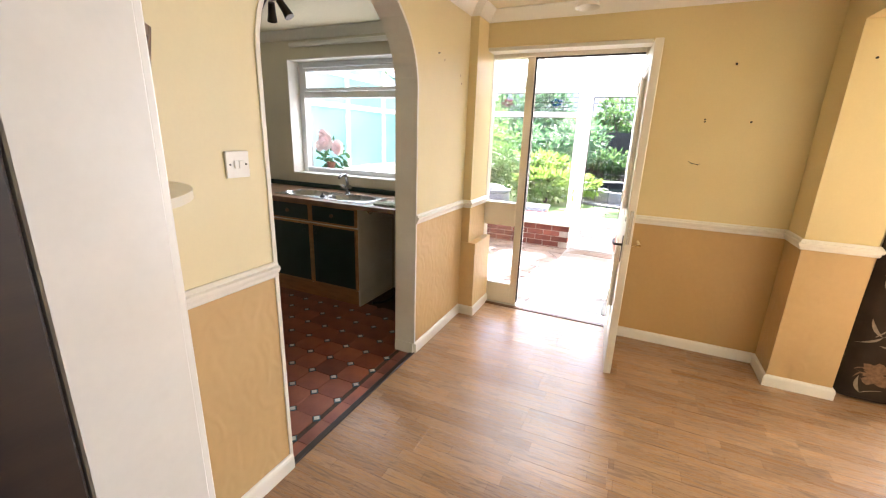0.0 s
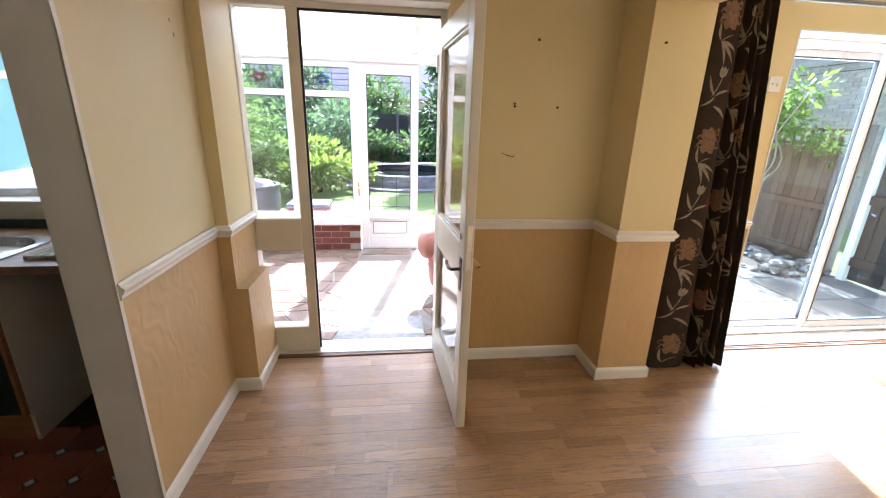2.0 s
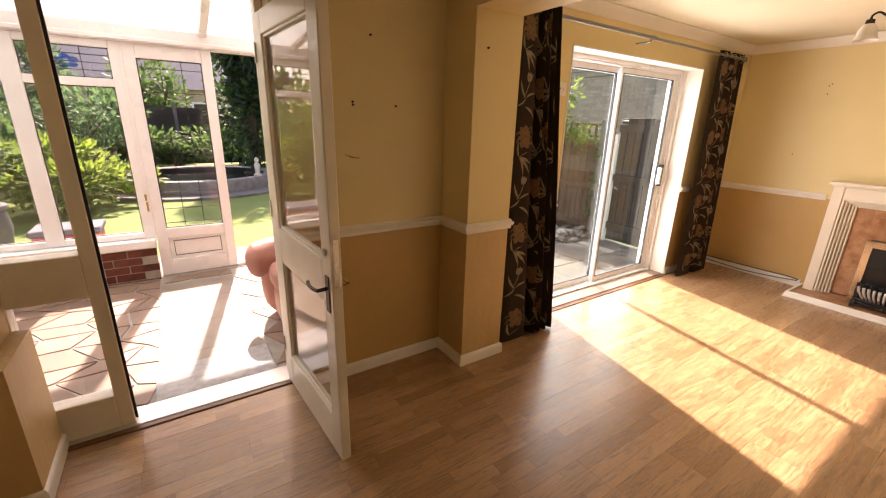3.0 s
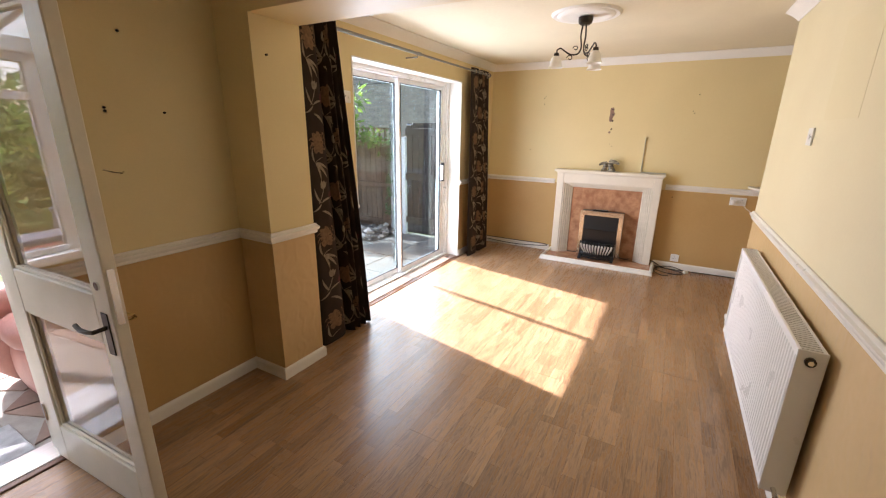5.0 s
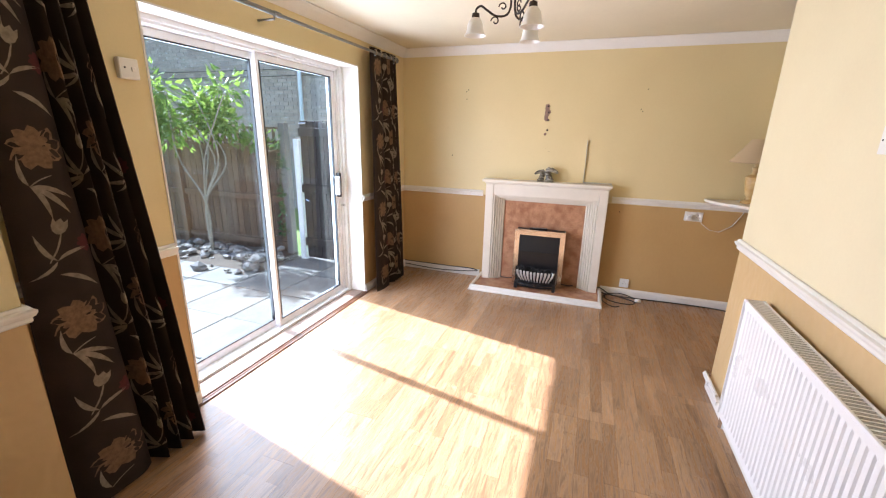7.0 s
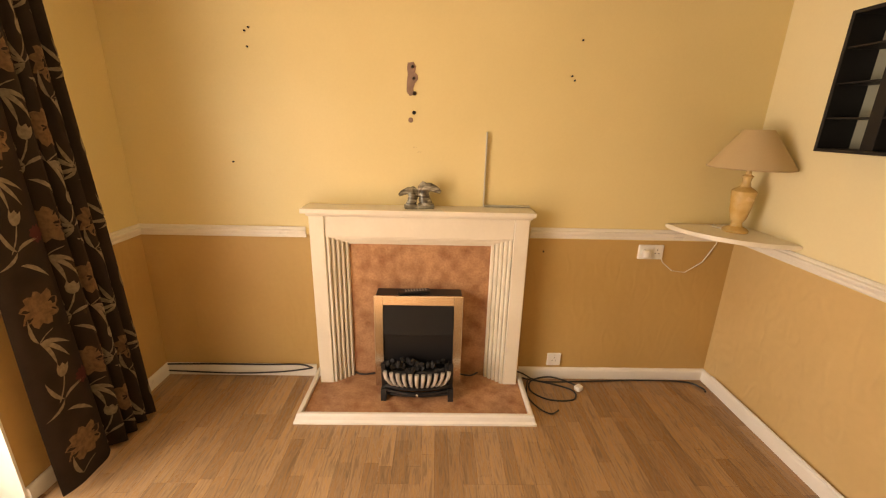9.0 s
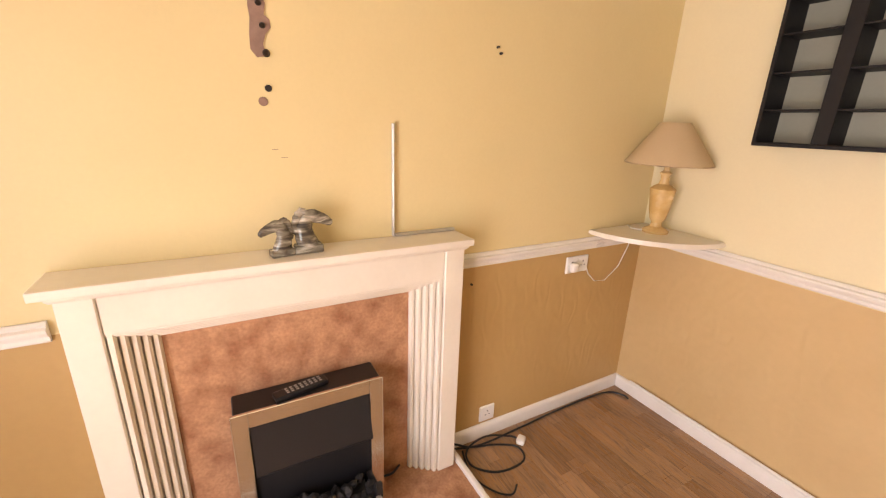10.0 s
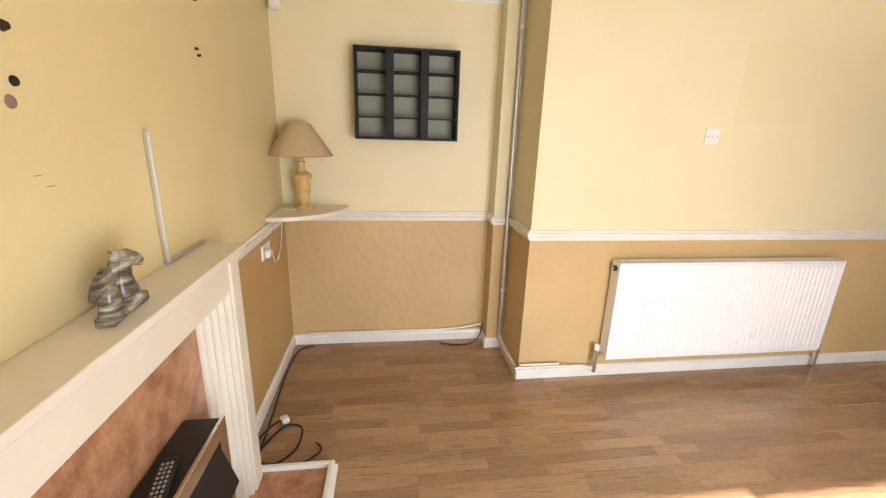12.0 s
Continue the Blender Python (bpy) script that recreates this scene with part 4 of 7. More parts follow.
for sy in (-1, 1):
    y = FIRE_Y + sy * 0.187
    part("grate_side", prism(B(), [(4.70, 0.075), (4.595, 0.075), (4.570, 0.20), (4.575, 0.262), (4.592, 0.256), (4.61, 0.215), (4.70, 0.205)], y - 0.011, y + 0.011, "y"), BLACK, fire)
    part("foot", prism(B(), [(4.612, 0.034), (4.556, 0.034), (4.560, 0.062), (4.576, 0.10), (4.60, 0.10)], y - 0.015, y + 0.015, "y"), BLACK, fire)
for i in range(11):
    y = FIRE_Y - 0.16 + i * 0.032
    lean = (y - FIRE_Y) * 0.16
    bm = tube(B(), [(4.598 - bow(y, 0.03), y - lean, 0.118), (4.572 - bow(y, 0.045), y - lean * 0.4, 0.155), (4.560 - bow(y, 0.05), y + lean * 0.3, 0.195), (4.566 - bow(y, 0.05), y + lean * 0.6, 0.232)], 0.0075, 8, 0.0115)
    part("grate_bar", bm, BAR_STEEL, fire, "", True)
for z, r, deep in ((0.114, 0.010, 0.03), (0.088, 0.009, 0.035), (0.064, 0.008, 0.02)):
    part("grate_rail", tube(B(), [(4.60 - bow(y, deep), y, z - 0.012 * (1 - ((y - FIRE_Y) / 0.2) ** 2)) for y in (FIRE_Y - 0.185 + 0.037 * i for i in range(11))], r, 8), BLACK, fire, "", True)
part("knob", lathe(B(), [(0.0, -0.008), (0.008, -0.005), (0.009, 0.004), (0.0, 0.009)], (4.552, 1.763, 0.078), 10), CHROME, fire, "", True)
rnd = random.Random(5)
for i in range(26):
    bm = B()
    bmesh.ops.create_icosphere(bm, subdivisions=1, radius=rnd.uniform(0.016, 0.026))
    for vv in bm.verts:
        vv.co *= rnd.uniform(0.75, 1.2)
    bm.transform(Matrix.Translation((rnd.uniform(4.60, 4.68), 1.595 + (i % 13) * 0.028, 0.185 + rnd.uniform(0, 0.02) + (0.03 if i > 12 else 0))))
    part("coal", bm, COAL, fire)
part("coal_bed", box(B(), 4.60, 4.70, 1.59, 1.936, 0.10, 0.19, 0.01), COAL, fire)

rc = thing("remote_control", "dark grey remote control lying on the electric fire", "remote control", (4.74, 1.78, 0.608))
rmat = Matrix.Translation((4.745, 1.79, 0.6085)) @ Matrix.Rotation(radians(12), 4, "Z")
bm = box(B(), -0.022, 0.022, -0.09, 0.09, 0.0, 0.018, 0.005, 2)
bm.transform(rmat)
part("body", bm, BLACK, rc)
for i in range(8):
    for j in range(3):
        bm = box(B(), -0.014 + j * 0.011, -0.007 + j * 0.011, -0.07 + i * 0.016, -0.061 + i * 0.016, 0.018, 0.0205, 0.001)
        bm.transform(rmat)
        part("button", bm, GRILLE, rc)

# horse-head bookends of banded onyx on the mantel
def horse(cx, cy, cz, rot, size):
    """Base, arched neck with a mane, and a head turned down and outward."""
    bm = B()
    box(bm, 0.001, 0.082, -0.028, 0.028, 0.0, 0.026, 0.005, 2)
    spine = [(0.046, 0, 0.015, 0.032), (0.034, 0, 0.045, 0.030), (0.030, 0, 0.075, 0.025), (0.040, 0, 0.102, 0.021)]
    face = [(0.034, 0, 0.112, 0.020), (0.058, 0, 0.112, 0.022), (0.082, 0, 0.104, 0.018), (0.098, 0, 0.096, 0.015), (0.106, 0, 0.090, 0.012)]
    for run in (spine, face):
        for p, q in zip(run, run[1:]):
            tube(bm, [p[:3], q[:3]], p[3], 12, q[3])
            bmesh.ops.create_uvsphere(bm, u_segments=12, v_segments=8, radius=q[3], matrix=Matrix.Translation(q[:3]))
    for y in (-0.011, 0.011):
        tube(bm, [(0.036, y, 0.128), (0.022, y * 1.3, 0.138)], 0.008, 8, 0.002)
    for k in range(6):
        a = 0.35 + k * 0.32
        bmesh.ops.create_uvsphere(bm, u_segments=8, v_segments=6, radius=0.013, matrix=Matrix.Translation((0.036 - 0.028 * math.sin(a), 0, 0.085 + 0.045 * math.cos(a))))
    for v in bm.verts:
        v.co.y *= 0.8
    bm.transform(Matrix.Translation((cx, cy, cz)) @ Matrix.Rotation(rot, 4, "Z") @ Matrix.Diagonal((size * 1.02, size, size, 1)))
    return solid("horse_bookend", bm, ONYX, "small banded onyx horse-head bookend on the mantel", "ornament", group="mantel ornaments", smooth=True)


horse(4.77, 1.772, 1.0885, radians(-88), 1.02)
horse(4.768, 1.774, 1.0885, radians(100), 0.84)
st = thing("trunking_strip", "bent length of pale grey cable trunking on the mantel", "cable trunking", (4.83, 1.42, 1.086))
part("upright", box(B(), 4.834, 4.848, 1.412, 1.419, 1.09, 1.486, 0.002), ALU, st)
part("lid", box(B(), 4.831, 4.835, 1.413, 1.418, 1.09, 1.486, 0.001), ALU, st)
part("arm", box(B(), 4.83, 4.848, 1.16, 1.410, 1.0895, 1.10, 0.002), ALU, st)

# ---- wall fittings ----
def socket(x, y, z, face, double, plug=False):
    """A white socket plate; face is the outward direction in plan."""
    th = thing("wall_socket", "white plastic wall socket" + (" with a plug in it" if plug else ""), "socket", (x, y, z))
    w = 0.146 if double else 0.086
    m = Matrix.Translation((x, y, z)) @ Matrix.Rotation(math.atan2(face[1], face[0]) - math.pi / 2, 4, "Z")
    def put(nm, bm, mt, parent=th, lab="", sm=False):
        bm.transform(m)
        return part(nm, bm, mt, parent, lab, sm)
    put("plate", box(B(), -w / 2, w / 2, 0, 0.012, -0.043, 0.043, 0.004), PLASTIC)
    for c in ((-0.036, 0.036) if double else (0,)):
        for dx, dz, hw, hh in ((0, 0.014, 0.002, 0.004), (-0.011, -0.006, 0.0035, 0.0018), (0.011, -0.006, 0.0035, 0.0018)):
            put("slot", box(B(), c + dx - hw, c + dx + hw, 0.0115, 0.0128, dz - hh, dz + hh), HOLE)
        put("rocker", box(B(), c * 0.35 - 0.006, c * 0.35 + 0.006, 0.012, 0.015, 0.02, 0.034, 0.002), PLASTIC)
    if plug:
        bm = box(B(), 0.015, 0.06, 0.013, 0.045, -0.03, 0.018, 0.012, 3)
        put("plug", bm, PLASTIC, th, "white plug", True)
    return th


socket(EAST - 0.001, 0.44, 0.845, (-1, 0), True, True)
socket(EAST - 0.001, 0.925, 0.135, (-1, 0), False)


def switch(x, y, z, face):
    th = thing("light_switch", "white plastic light switch on the wall", "light switch", (x, y, z))
    m = Matrix.Translation((x, y, z)) @ Matrix.Rotation(math.atan2(face[1], face[0]) - math.pi / 2, 4, "Z")
    for nm, b, mt in (("plate", (-0.043, 0.043, 0, 0.009, -0.043, 0.043), PLASTIC), ("rocker", (-0.016, -0.001, 0.009, 0.014, -0.013, 0.013), PLASTIC), ("rocker", (0.001, 0.016, 0.009, 0.014, -0.013, 0.013), PLASTIC), ("screw", (-0.033, -0.027, 0.009, 0.0105, -0.003, 0.003), HOLE), ("screw", (0.027, 0.033, 0.009, 0.0105, -0.003, 0.003), HOLE)):
        bm = box(B(), *b, 0.001)
        bm.transform(m)
        part(nm, bm, mt, th)
    return th


switch(WEST + 0.001, 1.087, 1.337, (1, 0))
switch(2.335, SOUTH + 0.001, 1.525, (0, 1))


def nail(p, d, r=0.006, name="nail", label="dark nail sticking out of the wall"):
    p, d = Vector(p), Vector(d)
    return solid(name, tube(B(), [p - d * 0.004, p + d * 0.010, p + d * 0.012], r, 8, r * 0.7), HOLE, label, "nail", group="nails in the walls", smooth=True)


for x, z in ((0.578, 1.926), (0.471, 1.588), (0.717, 1.590), (0.470, 1.602)):
    nail((x, NORTH, z), (0, -1, 0))
nail((1.12, 3.04, 1.892), (0, -1, 0))
hook = solid("wall_hook", tube(B(), [(0.42, NORTH, 1.335), (0.44, 3.29, 1.325), (0.475, 3.285, 1.318), (0.485, 3.29, 1.325)], 0.004, 6), STEEL, "bent metal hook in the wall", "hook", smooth=True)
for y, z in ((0.966, 1.93), (0.985, 1.745), (1.0, 1.765), (2.753, 1.303), (1.056, 0.836), (2.62, 1.93), (2.615, 1.86), (2.60, 1.945)):
    nail((EAST, y, z), (-1, 0, 0), 0.005)
for y, z in ((1.95, 1.99), (2.55, 1.70), (2.68, 1.97)):
    nail((WEST, y + 0.65, z - 0.05), (1, 0, 0), 0.004)
bm = B()
outline = [(-0.03, 0.075), (0.0, 0.08), (0.012, 0.06), (0.006, 0.03), (0.02, 0.02), (0.022, 0.0), (0.006, -0.02), (-0.002, -0.045), (0.004, -0.075), (-0.02, -0.08), (-0.036, -0.06), (-0.035, -0.02), (-0.03, 0.02), (-0.033, 0.05)]
prism(bm, [(1.80 - y, 1.732 + z) for y, z in outline], EAST - 0.004, EAST + 0.002, "x")
patch = thing("wall_damage", "bare plaster patch with screw holes above the fireplace", "wall damage", (EAST, 1.8, 1.73))
part("patch", bm, FILLER, patch)
for y, z, r in ((1.806, 1.79, 0.009), (1.80, 1.735, 0.009), (1.796, 1.665, 0.011)):
    part("screw", tube(B(), [(EAST - 0.002, y, z), (EAST - 0.012, y, z)], r, 10, r * 0.6), IRON, patch, "", True)
bm = B()
lathe(bm, [(0.010, 0), (0.009, 0.004)], (0, 0, 0), 12)
bm.transform(Matrix.Translation((EAST - 0.001, 1.798, 1.572)) @ Matrix.Rotation(radians(-90), 4, "Y"))
part("drilled_hole", bm, HOLE, patch)
bm = B()
lathe(bm, [(0.013, 0), (0.012, 0.002)], (0, 0, 0), 12)
bm.transform(Matrix.Translation((EAST - 0.001, 1.815, 1.535)) @ Matrix.Rotation(radians(-90), 4, "Y"))
part("filled_hole", bm, FILLER, patch)

for y0, z0, dy, dz in ((1.785, 1.398, 0.018, 0.0012), (1.758, 1.374, 0.022, 0.0012)):
    solid("wall_scratch", box(B(), EAST - 0.0012, EAST + 0.001, y0, y0 + dy, z0, z0 + dz), FILLER, "thin scratch in the paint above the mantel", "scratch", group="wall marks")
for y0, z0 in ((2.69, 1.91), (2.96, 1.85), (2.98, 1.80)):
    solid("wall_scratch", box(B(), WEST - 0.001, WEST + 0.0012, y0, y0 + 0.006, z0, z0 + 0.014), FILLER, "chipped paint mark on the dining wall", "scratch", group="wall marks")
solid("paint_patch", box(B(), 1.76, 2.21, SOUTH - 0.001, SOUTH + 0.0009, 1.60, 2.03), mat("unfaded_paint", (0.745, 0.66, 0.41), 0.5, scale=1.2, fine=90, bump=0.05, vary=0.02), "pale unfaded patch where a picture hung", "paint patch")
pir = thing("alarm_sensor", "small white alarm sensor high in the alcove corner", "alarm sensor", (4.80, 0.0, 2.17))
bm = box(B(), -0.03, 0.03, 0, 0.04, -0.05, 0.05, 0.01, 2)
bm.transform(Matrix.Translation((4.815, 0.0, 2.19)) @ Matrix.Rotation(radians(45), 4, "Z"))
part("body", bm, PLASTIC, pir)
bm = box(B(), -0.02, 0.02, 0.04, 0.046, -0.04, 0.0, 0.004)
bm.transform(Matrix.Translation((4.815, 0.0, 2.19)) @ Matrix.Rotation(radians(45), 4, "Z"))
part("lens", bm, FROST_SHADE, pir)

# ---- radiator ----
rad = thing("radiator", "white double panel radiator on the wall below the dado rail", "radiator", (2.1, 0.6, 0.15))
RX0, RX1, RZ0, RZ1 = 1.305, 2.83, 0.165, 0.80
for y0, y1, lab in ((0.594, 0.610, "front"), (0.530, 0.540, "back")):
    bm = B()
    n = 44
    pitch = (RX1 - RX0 - 0.06) / n
    if lab == "front":
        line = [(RX0 + 0.004, y0 + 0.007)]
        for i in range(n):
            c = RX0 + 0.03 + (i + 0.5) * pitch
            line += [(c - pitch * 0.36, y0 + 0.007), (c - pitch * 0.2, y0 + 0.0125), (c + pitch * 0.2, y0 + 0.0125), (c + pitch * 0.36, y0 + 0.007)]
        line += [(RX1 - 0.004, y0 + 0.007)]
        rows = [[bm.verts.new((x, y0 + 0.011 if flat else y, z)) for x, y in line] for z, flat in ((RZ0, True), (RZ0 + 0.03, True), (RZ0 + 0.042, False), (RZ1 - 0.05, False), (RZ1 - 0.038, True), (RZ1 - 0.01, True))]
        for p, q in zip(rows, rows[1:]):
            for k in range(len(line) - 1):
                bm.faces.new((p[k], p[k + 1], q[k + 1], q[k]))
    else:
        box(bm, RX0 + 0.004, RX1 - 0.004, y0, y0 + 0.008, RZ0, RZ1 - 0.01, 0.003)
    part(lab + "_panel", bm, RAD, rad)
for x0 in (RX0 - 0.002, RX1 - 0.004):
    part("side_cover", box(B(), x0, x0 + 0.006, 0.524, 0.612, RZ0 + 0.01, RZ1, 0.002), RAD, rad)
grille = part("top_grille", box(B(), RX0 + 0.004, RX1 - 0.004, 0.530, 0.608, RZ1 - 0.014, RZ1 - 0.006, 0.001), GRILLE, rad, "grey slotted top grille")
for i in range(74):
    x = RX0 + 0.02 + i * (RX1 - RX0 - 0.04) / 73
    part("slat", box(B(), x - 0.0035, x + 0.0035, 0.538, 0.600, RZ1 - 0.007, RZ1 - 0.001), RAD, grille)
for y0 in (0.527, 0.600):
    part("grille_edge", box(B(), RX0, RX1, y0, y0 + 0.011, RZ1 - 0.012, RZ1, 0.002), RAD, grille)
part("convector_fins", box(B(), RX0 + 0.02, RX1 - 0.02, 0.544, 0.588, RZ0 + 0.03, RZ1 - 0.05), GRILLE, rad)
for x in (RX0 - 0.003, RX1 + 0.003):
    bm = tube(B(), [(x, 0.572, RZ1 - 0.04), (x + (0.012 if x > 2 else -0.012), 0.572, RZ1 - 0.04)], 0.017, 16)
    ring = part("bleed_plug", bm, IRON, rad, "dark ringed bleed plug", True)
    d = 1 if x > 2 else -1
    part("plug_cap", tube(B(), [(x + d * 0.012, 0.572, RZ1 - 0.04), (x + d * 0.017, 0.572, RZ1 - 0.04)], 0.010, 6), STEEL, ring, "steel hexagon cap", True)
bm = tube(B(), [(2.83, 0.567, 0.195), (2.885, 0.567, 0.195)], 0.011, 10)
tube(bm, [(2.875, 0.567, 0.06), (2.875, 0.567, 0.225)], 0.013, 10)
part("valve", bm, CHROME, rad, "chrome radiator valve", True)
part("valve_cap", lathe(B(), [(0.016, 0), (0.018, 0.02), (0.015, 0.038), (0.0, 0.042)], (2.875, 0.567, 0.215), 14), PLASTIC, rad, "white valve cap", True)
bm = tube(B(), [(1.305, 0.567, 0.195), (1.255, 0.567, 0.195), (1.245, 0.567, 0.15), (1.245, 0.567, 0.0)], 0.010, 10)
part("tail_pipe", bm, CHROME, rad, "", True)
for x in (1.6, 2.5):
    part("wall_bracket", box(B(), x, x + 0.03, SOUTH, 0.532, 0.25, 0.7), RAD, rad)
pipe = thing("heating_pipe", "painted heating pipe down the corner and along the skirting", "pipe", (3.37, 0.14, 0))
part("riser", tube(B(), [(3.385, 0.135, 2.339), (3.385, 0.135, 1.0), (3.383, 0.137, 0.12)], 0.0125, 12), ALU, pipe, "", True)
part("run", tube(B(), [(3.383, 0.137, 0.12), (3.382, 0.17, 0.088), (3.382, 0.45, 0.088), (3.38, 0.54, 0.088), (3.345, 0.538, 0.088), (2.95, 0.538, 0.088), (2.89, 0.552, 0.075), (2.875, 0.567, 0.07)], 0.0095, 10), GLOSS_WHITE, pipe, "", True)
part("run", tube(B(), [(3.36, 0.538, 0.112), (3.1, 0.538, 0.108)], 0.0085, 10), GLOSS_WHITE, pipe, "", True)
for z in (2.1, 0.45):
    part("clip", tube(B(), [(3.385, 0.135, z), (3.385, 0.135, z + 0.018)], 0.017, 12), GLOSS_WHITE, pipe, "", True)
for x in (3.25, 3.05):
    part("clip", box(B(), x, x + 0.014, SOUTH + 0.016, 0.552, 0.077, 0.103, 0.003), PLASTIC, pipe)

# ---- alcove: corner shelf, lamp, display unit ----
def corner_shelf(cx, cy, sx, sy, r, z, label):
    """A quarter-round shelf in a corner, its front edge rounded."""
    th = thing("corner_shelf", label, "corner shelf", (cx, cy, z))
    arc = [(cx + sx * r * math.cos(t), cy + sy * r * math.sin(t)) for t in (math.pi / 2 * i / 16 for i in range(17))]
    bm = prism(B(), [(cx, cy)] + arc, z - 0.022, z, "z")
    bmesh.ops.bevel(bm, geom=[e for e in bm.edges if abs(e.verts[0].co.z - e.verts[1].co.z) < 1e-4], offset=0.004, segments=2, affect="EDGES")
    part("board", bm, CREAM_GLOSS, th)
    part("bearer", box(B(), *sorted((cx, cx + sx * r * 0.8)), *sorted((cy, cy + sy * 0.018)), z - 0.045, z - 0.0225, 0.002), GLOSS_WHITE, th)
    part("bearer", box(B(), *sorted((cx, cx + sx * 0.018)), *sorted((cy + sy * 0.019, cy + sy * r * 0.8)), z - 0.045, z - 0.0225, 0.002), GLOSS_WHITE, th)
    return th


corner_shelf(EAST - 0.001, ALCOVE + 0.001, -1, 1, 0.42, 1.015, "cream quarter-round shelf in the alcove corner")
lamp = thing("table_lamp", "turned honey-coloured table lamp with a beige coolie shade", "table lamp", (4.69, 0.10, 1.015))
LC = (4.69, 0.10, 1.015)
part("base", lathe(B(), [(0.0, 0), (0.058, 0.0), (0.060, 0.010), (0.050, 0.020), (0.028, 0.030), (0.024, 0.05), (0.036, 0.07), (0.045, 0.11), (0.052, 0.17), (0.056, 0.205), (0.057, 0.213), (0.044, 0.224), (0.024, 0.236), (0.018, 0.258), (0.021, 0.278), (0.027, 0.288), (0.013, 0.298), (0.010, 0.345), (0.0, 0.346)], LC, 28), LAMP_BASE, lamp, "", True)
shade = part("shade", lathe(B(), [(0.186, 0.328), (0.188, 0.334), (0.066, 0.512), (0.062, 0.514), (0.062, 0.507), (0.182, 0.332)], LC, 44), SHADE, lamp, "beige cloth coolie shade", True)
part("trim_ring", tube(B(), [(LC[0] + 0.187 * math.cos(a), LC[1] + 0.187 * math.sin(a), LC[2] + 0.331) for a in (2 * math.pi * i / 32 for i in range(33))], 0.003, 6), SHADE, shade, "", True)
part("flex", tube(B(), [(4.72, 0.14, 1.02), (4.78, 0.16, 1.02), (4.83, 0.12, 1.02), (4.842, 0.07, 0.985), (4.842, 0.07, 0.90), (4.84, 0.13, 0.79), (4.84, 0.22, 0.725), (4.838, 0.30, 0.735), (4.825, 0.37, 0.79), (4.82, 0.395, 0.83)], 0.003, 6), PLASTIC, lamp, "pale lamp flex", True)

unit = thing("display_shelf", "black wall display unit of twelve small compartments", "wall unit", (4.07, ALCOVE, 1.46))
UX0, UX1, UZ0, UZ1, UY = 3.738, 4.364, 1.449, 1.969, ALCOVE + 0.145
part("back", box(B(), UX0 + 0.01, UX1 - 0.01, ALCOVE + 0.002, ALCOVE + 0.008, UZ0 + 0.01, UZ1 - 0.01), BACKING, unit, "pale grey back board")
for x0, x1 in ((UX0, UX0 + 0.014), (UX1 - 0.014, UX1)):
    part("side", box(B(), x0, x1, ALCOVE + 0.001, UY, UZ0, UZ1, 0.002), UNIT_BLACK, unit)
for z0 in (UZ0, UZ1 - 0.014):
    part("top" if z0 > 1.6 else "bottom", box(B(), UX0 + 0.014, UX1 - 0.014, ALCOVE + 0.001, UY, z0, z0 + 0.014, 0.002), UNIT_BLACK, unit)
for k in (1, 2):
    x = UX0 + (UX1 - UX0) * k / 3
    part("divider", box(B(), x - 0.024, x + 0.024, ALCOVE + 0.009, UY - 0.004, UZ0 + 0.014, UZ1 - 0.014, 0.002), UNIT_BLACK, unit)
for k in (1, 2, 3):
    z = UZ0 + (UZ1 - UZ0) * k / 4
    for j in range(3):
        a = UX0 + (UX1 - UX0) * j / 3 + (0.014 if j == 0 else 0.024)
        b = UX0 + (UX1 - UX0) * (j + 1) / 3 - (0.014 if j == 2 else 0.024)
        part("shelf", box(B(), a, b, ALCOVE + 0.009, UY - 0.008, z - 0.003, z + 0.003), UNIT_BLACK, unit)

# ---- cables ----
def cable(name, pts, r, label, mt=CABLE):
    """A lead along a smoothed line."""
    ps = [Vector(p) for p in pts]
    out = []
    for i in range(len(ps) - 1):
        p0, p1, p2, p3 = ps[max(i - 1, 0)], ps[i], ps[i + 1], ps[min(i + 2, len(ps) - 1)]
        for k in range(6):
            t = k / 6
            out.append(0.5 * ((2 * p1) + (p2 - p0) * t + (2 * p0 - 5 * p1 + 4 * p2 - p3) * t * t + (3 * p1 - p0 - 3 * p2 + p3) * t ** 3))
    out.append(ps[-1])
    return out


def lead(pts, r, label, mt=CABLE, plug=None):
    th = thing("cable", label, "cable", pts[0], group="loose cables")
    part("lead", tube(B(), cable("", pts, r, ""), r, 7), mt, th, "", True)
    if plug:
        bm = box(B(), -0.02, 0.02, -0.024, 0.024, 0, 0.03, 0.008, 2)
        bm.transform(Matrix.Translation(plug) @ Matrix.Rotation(radians(35), 4, "Z"))
        part("plug", bm, PLASTIC, th, "white three-pin plug", True)
    return th


lead([(4.80, 1.30, 0.04), (4.80, 1.16, 0.07), (4.79, 1.05, 0.02), (4.76, 0.92, 0.006), (4.70, 0.83, 0.006), (4.62, 0.86, 0.006), (4.62, 1.0, 0.006), (4.70, 1.09, 0.006), (4.78, 1.07, 0.02), (4.80, 0.95, 0.035), (4.76, 0.83, 0.02), (4.735, 0.80, 0.012)], 0.005, "black mains cable coiled on the floor", plug=(4.72, 0.795, 0.0))
lead([(4.79, 1.09, 0.012), (4.66, 1.12, 0.006), (4.55, 1.08, 0.006), (4.50, 1.02, 0.006), (4.53, 0.97, 0.006)], 0.0045, "short black lead with a bare end")
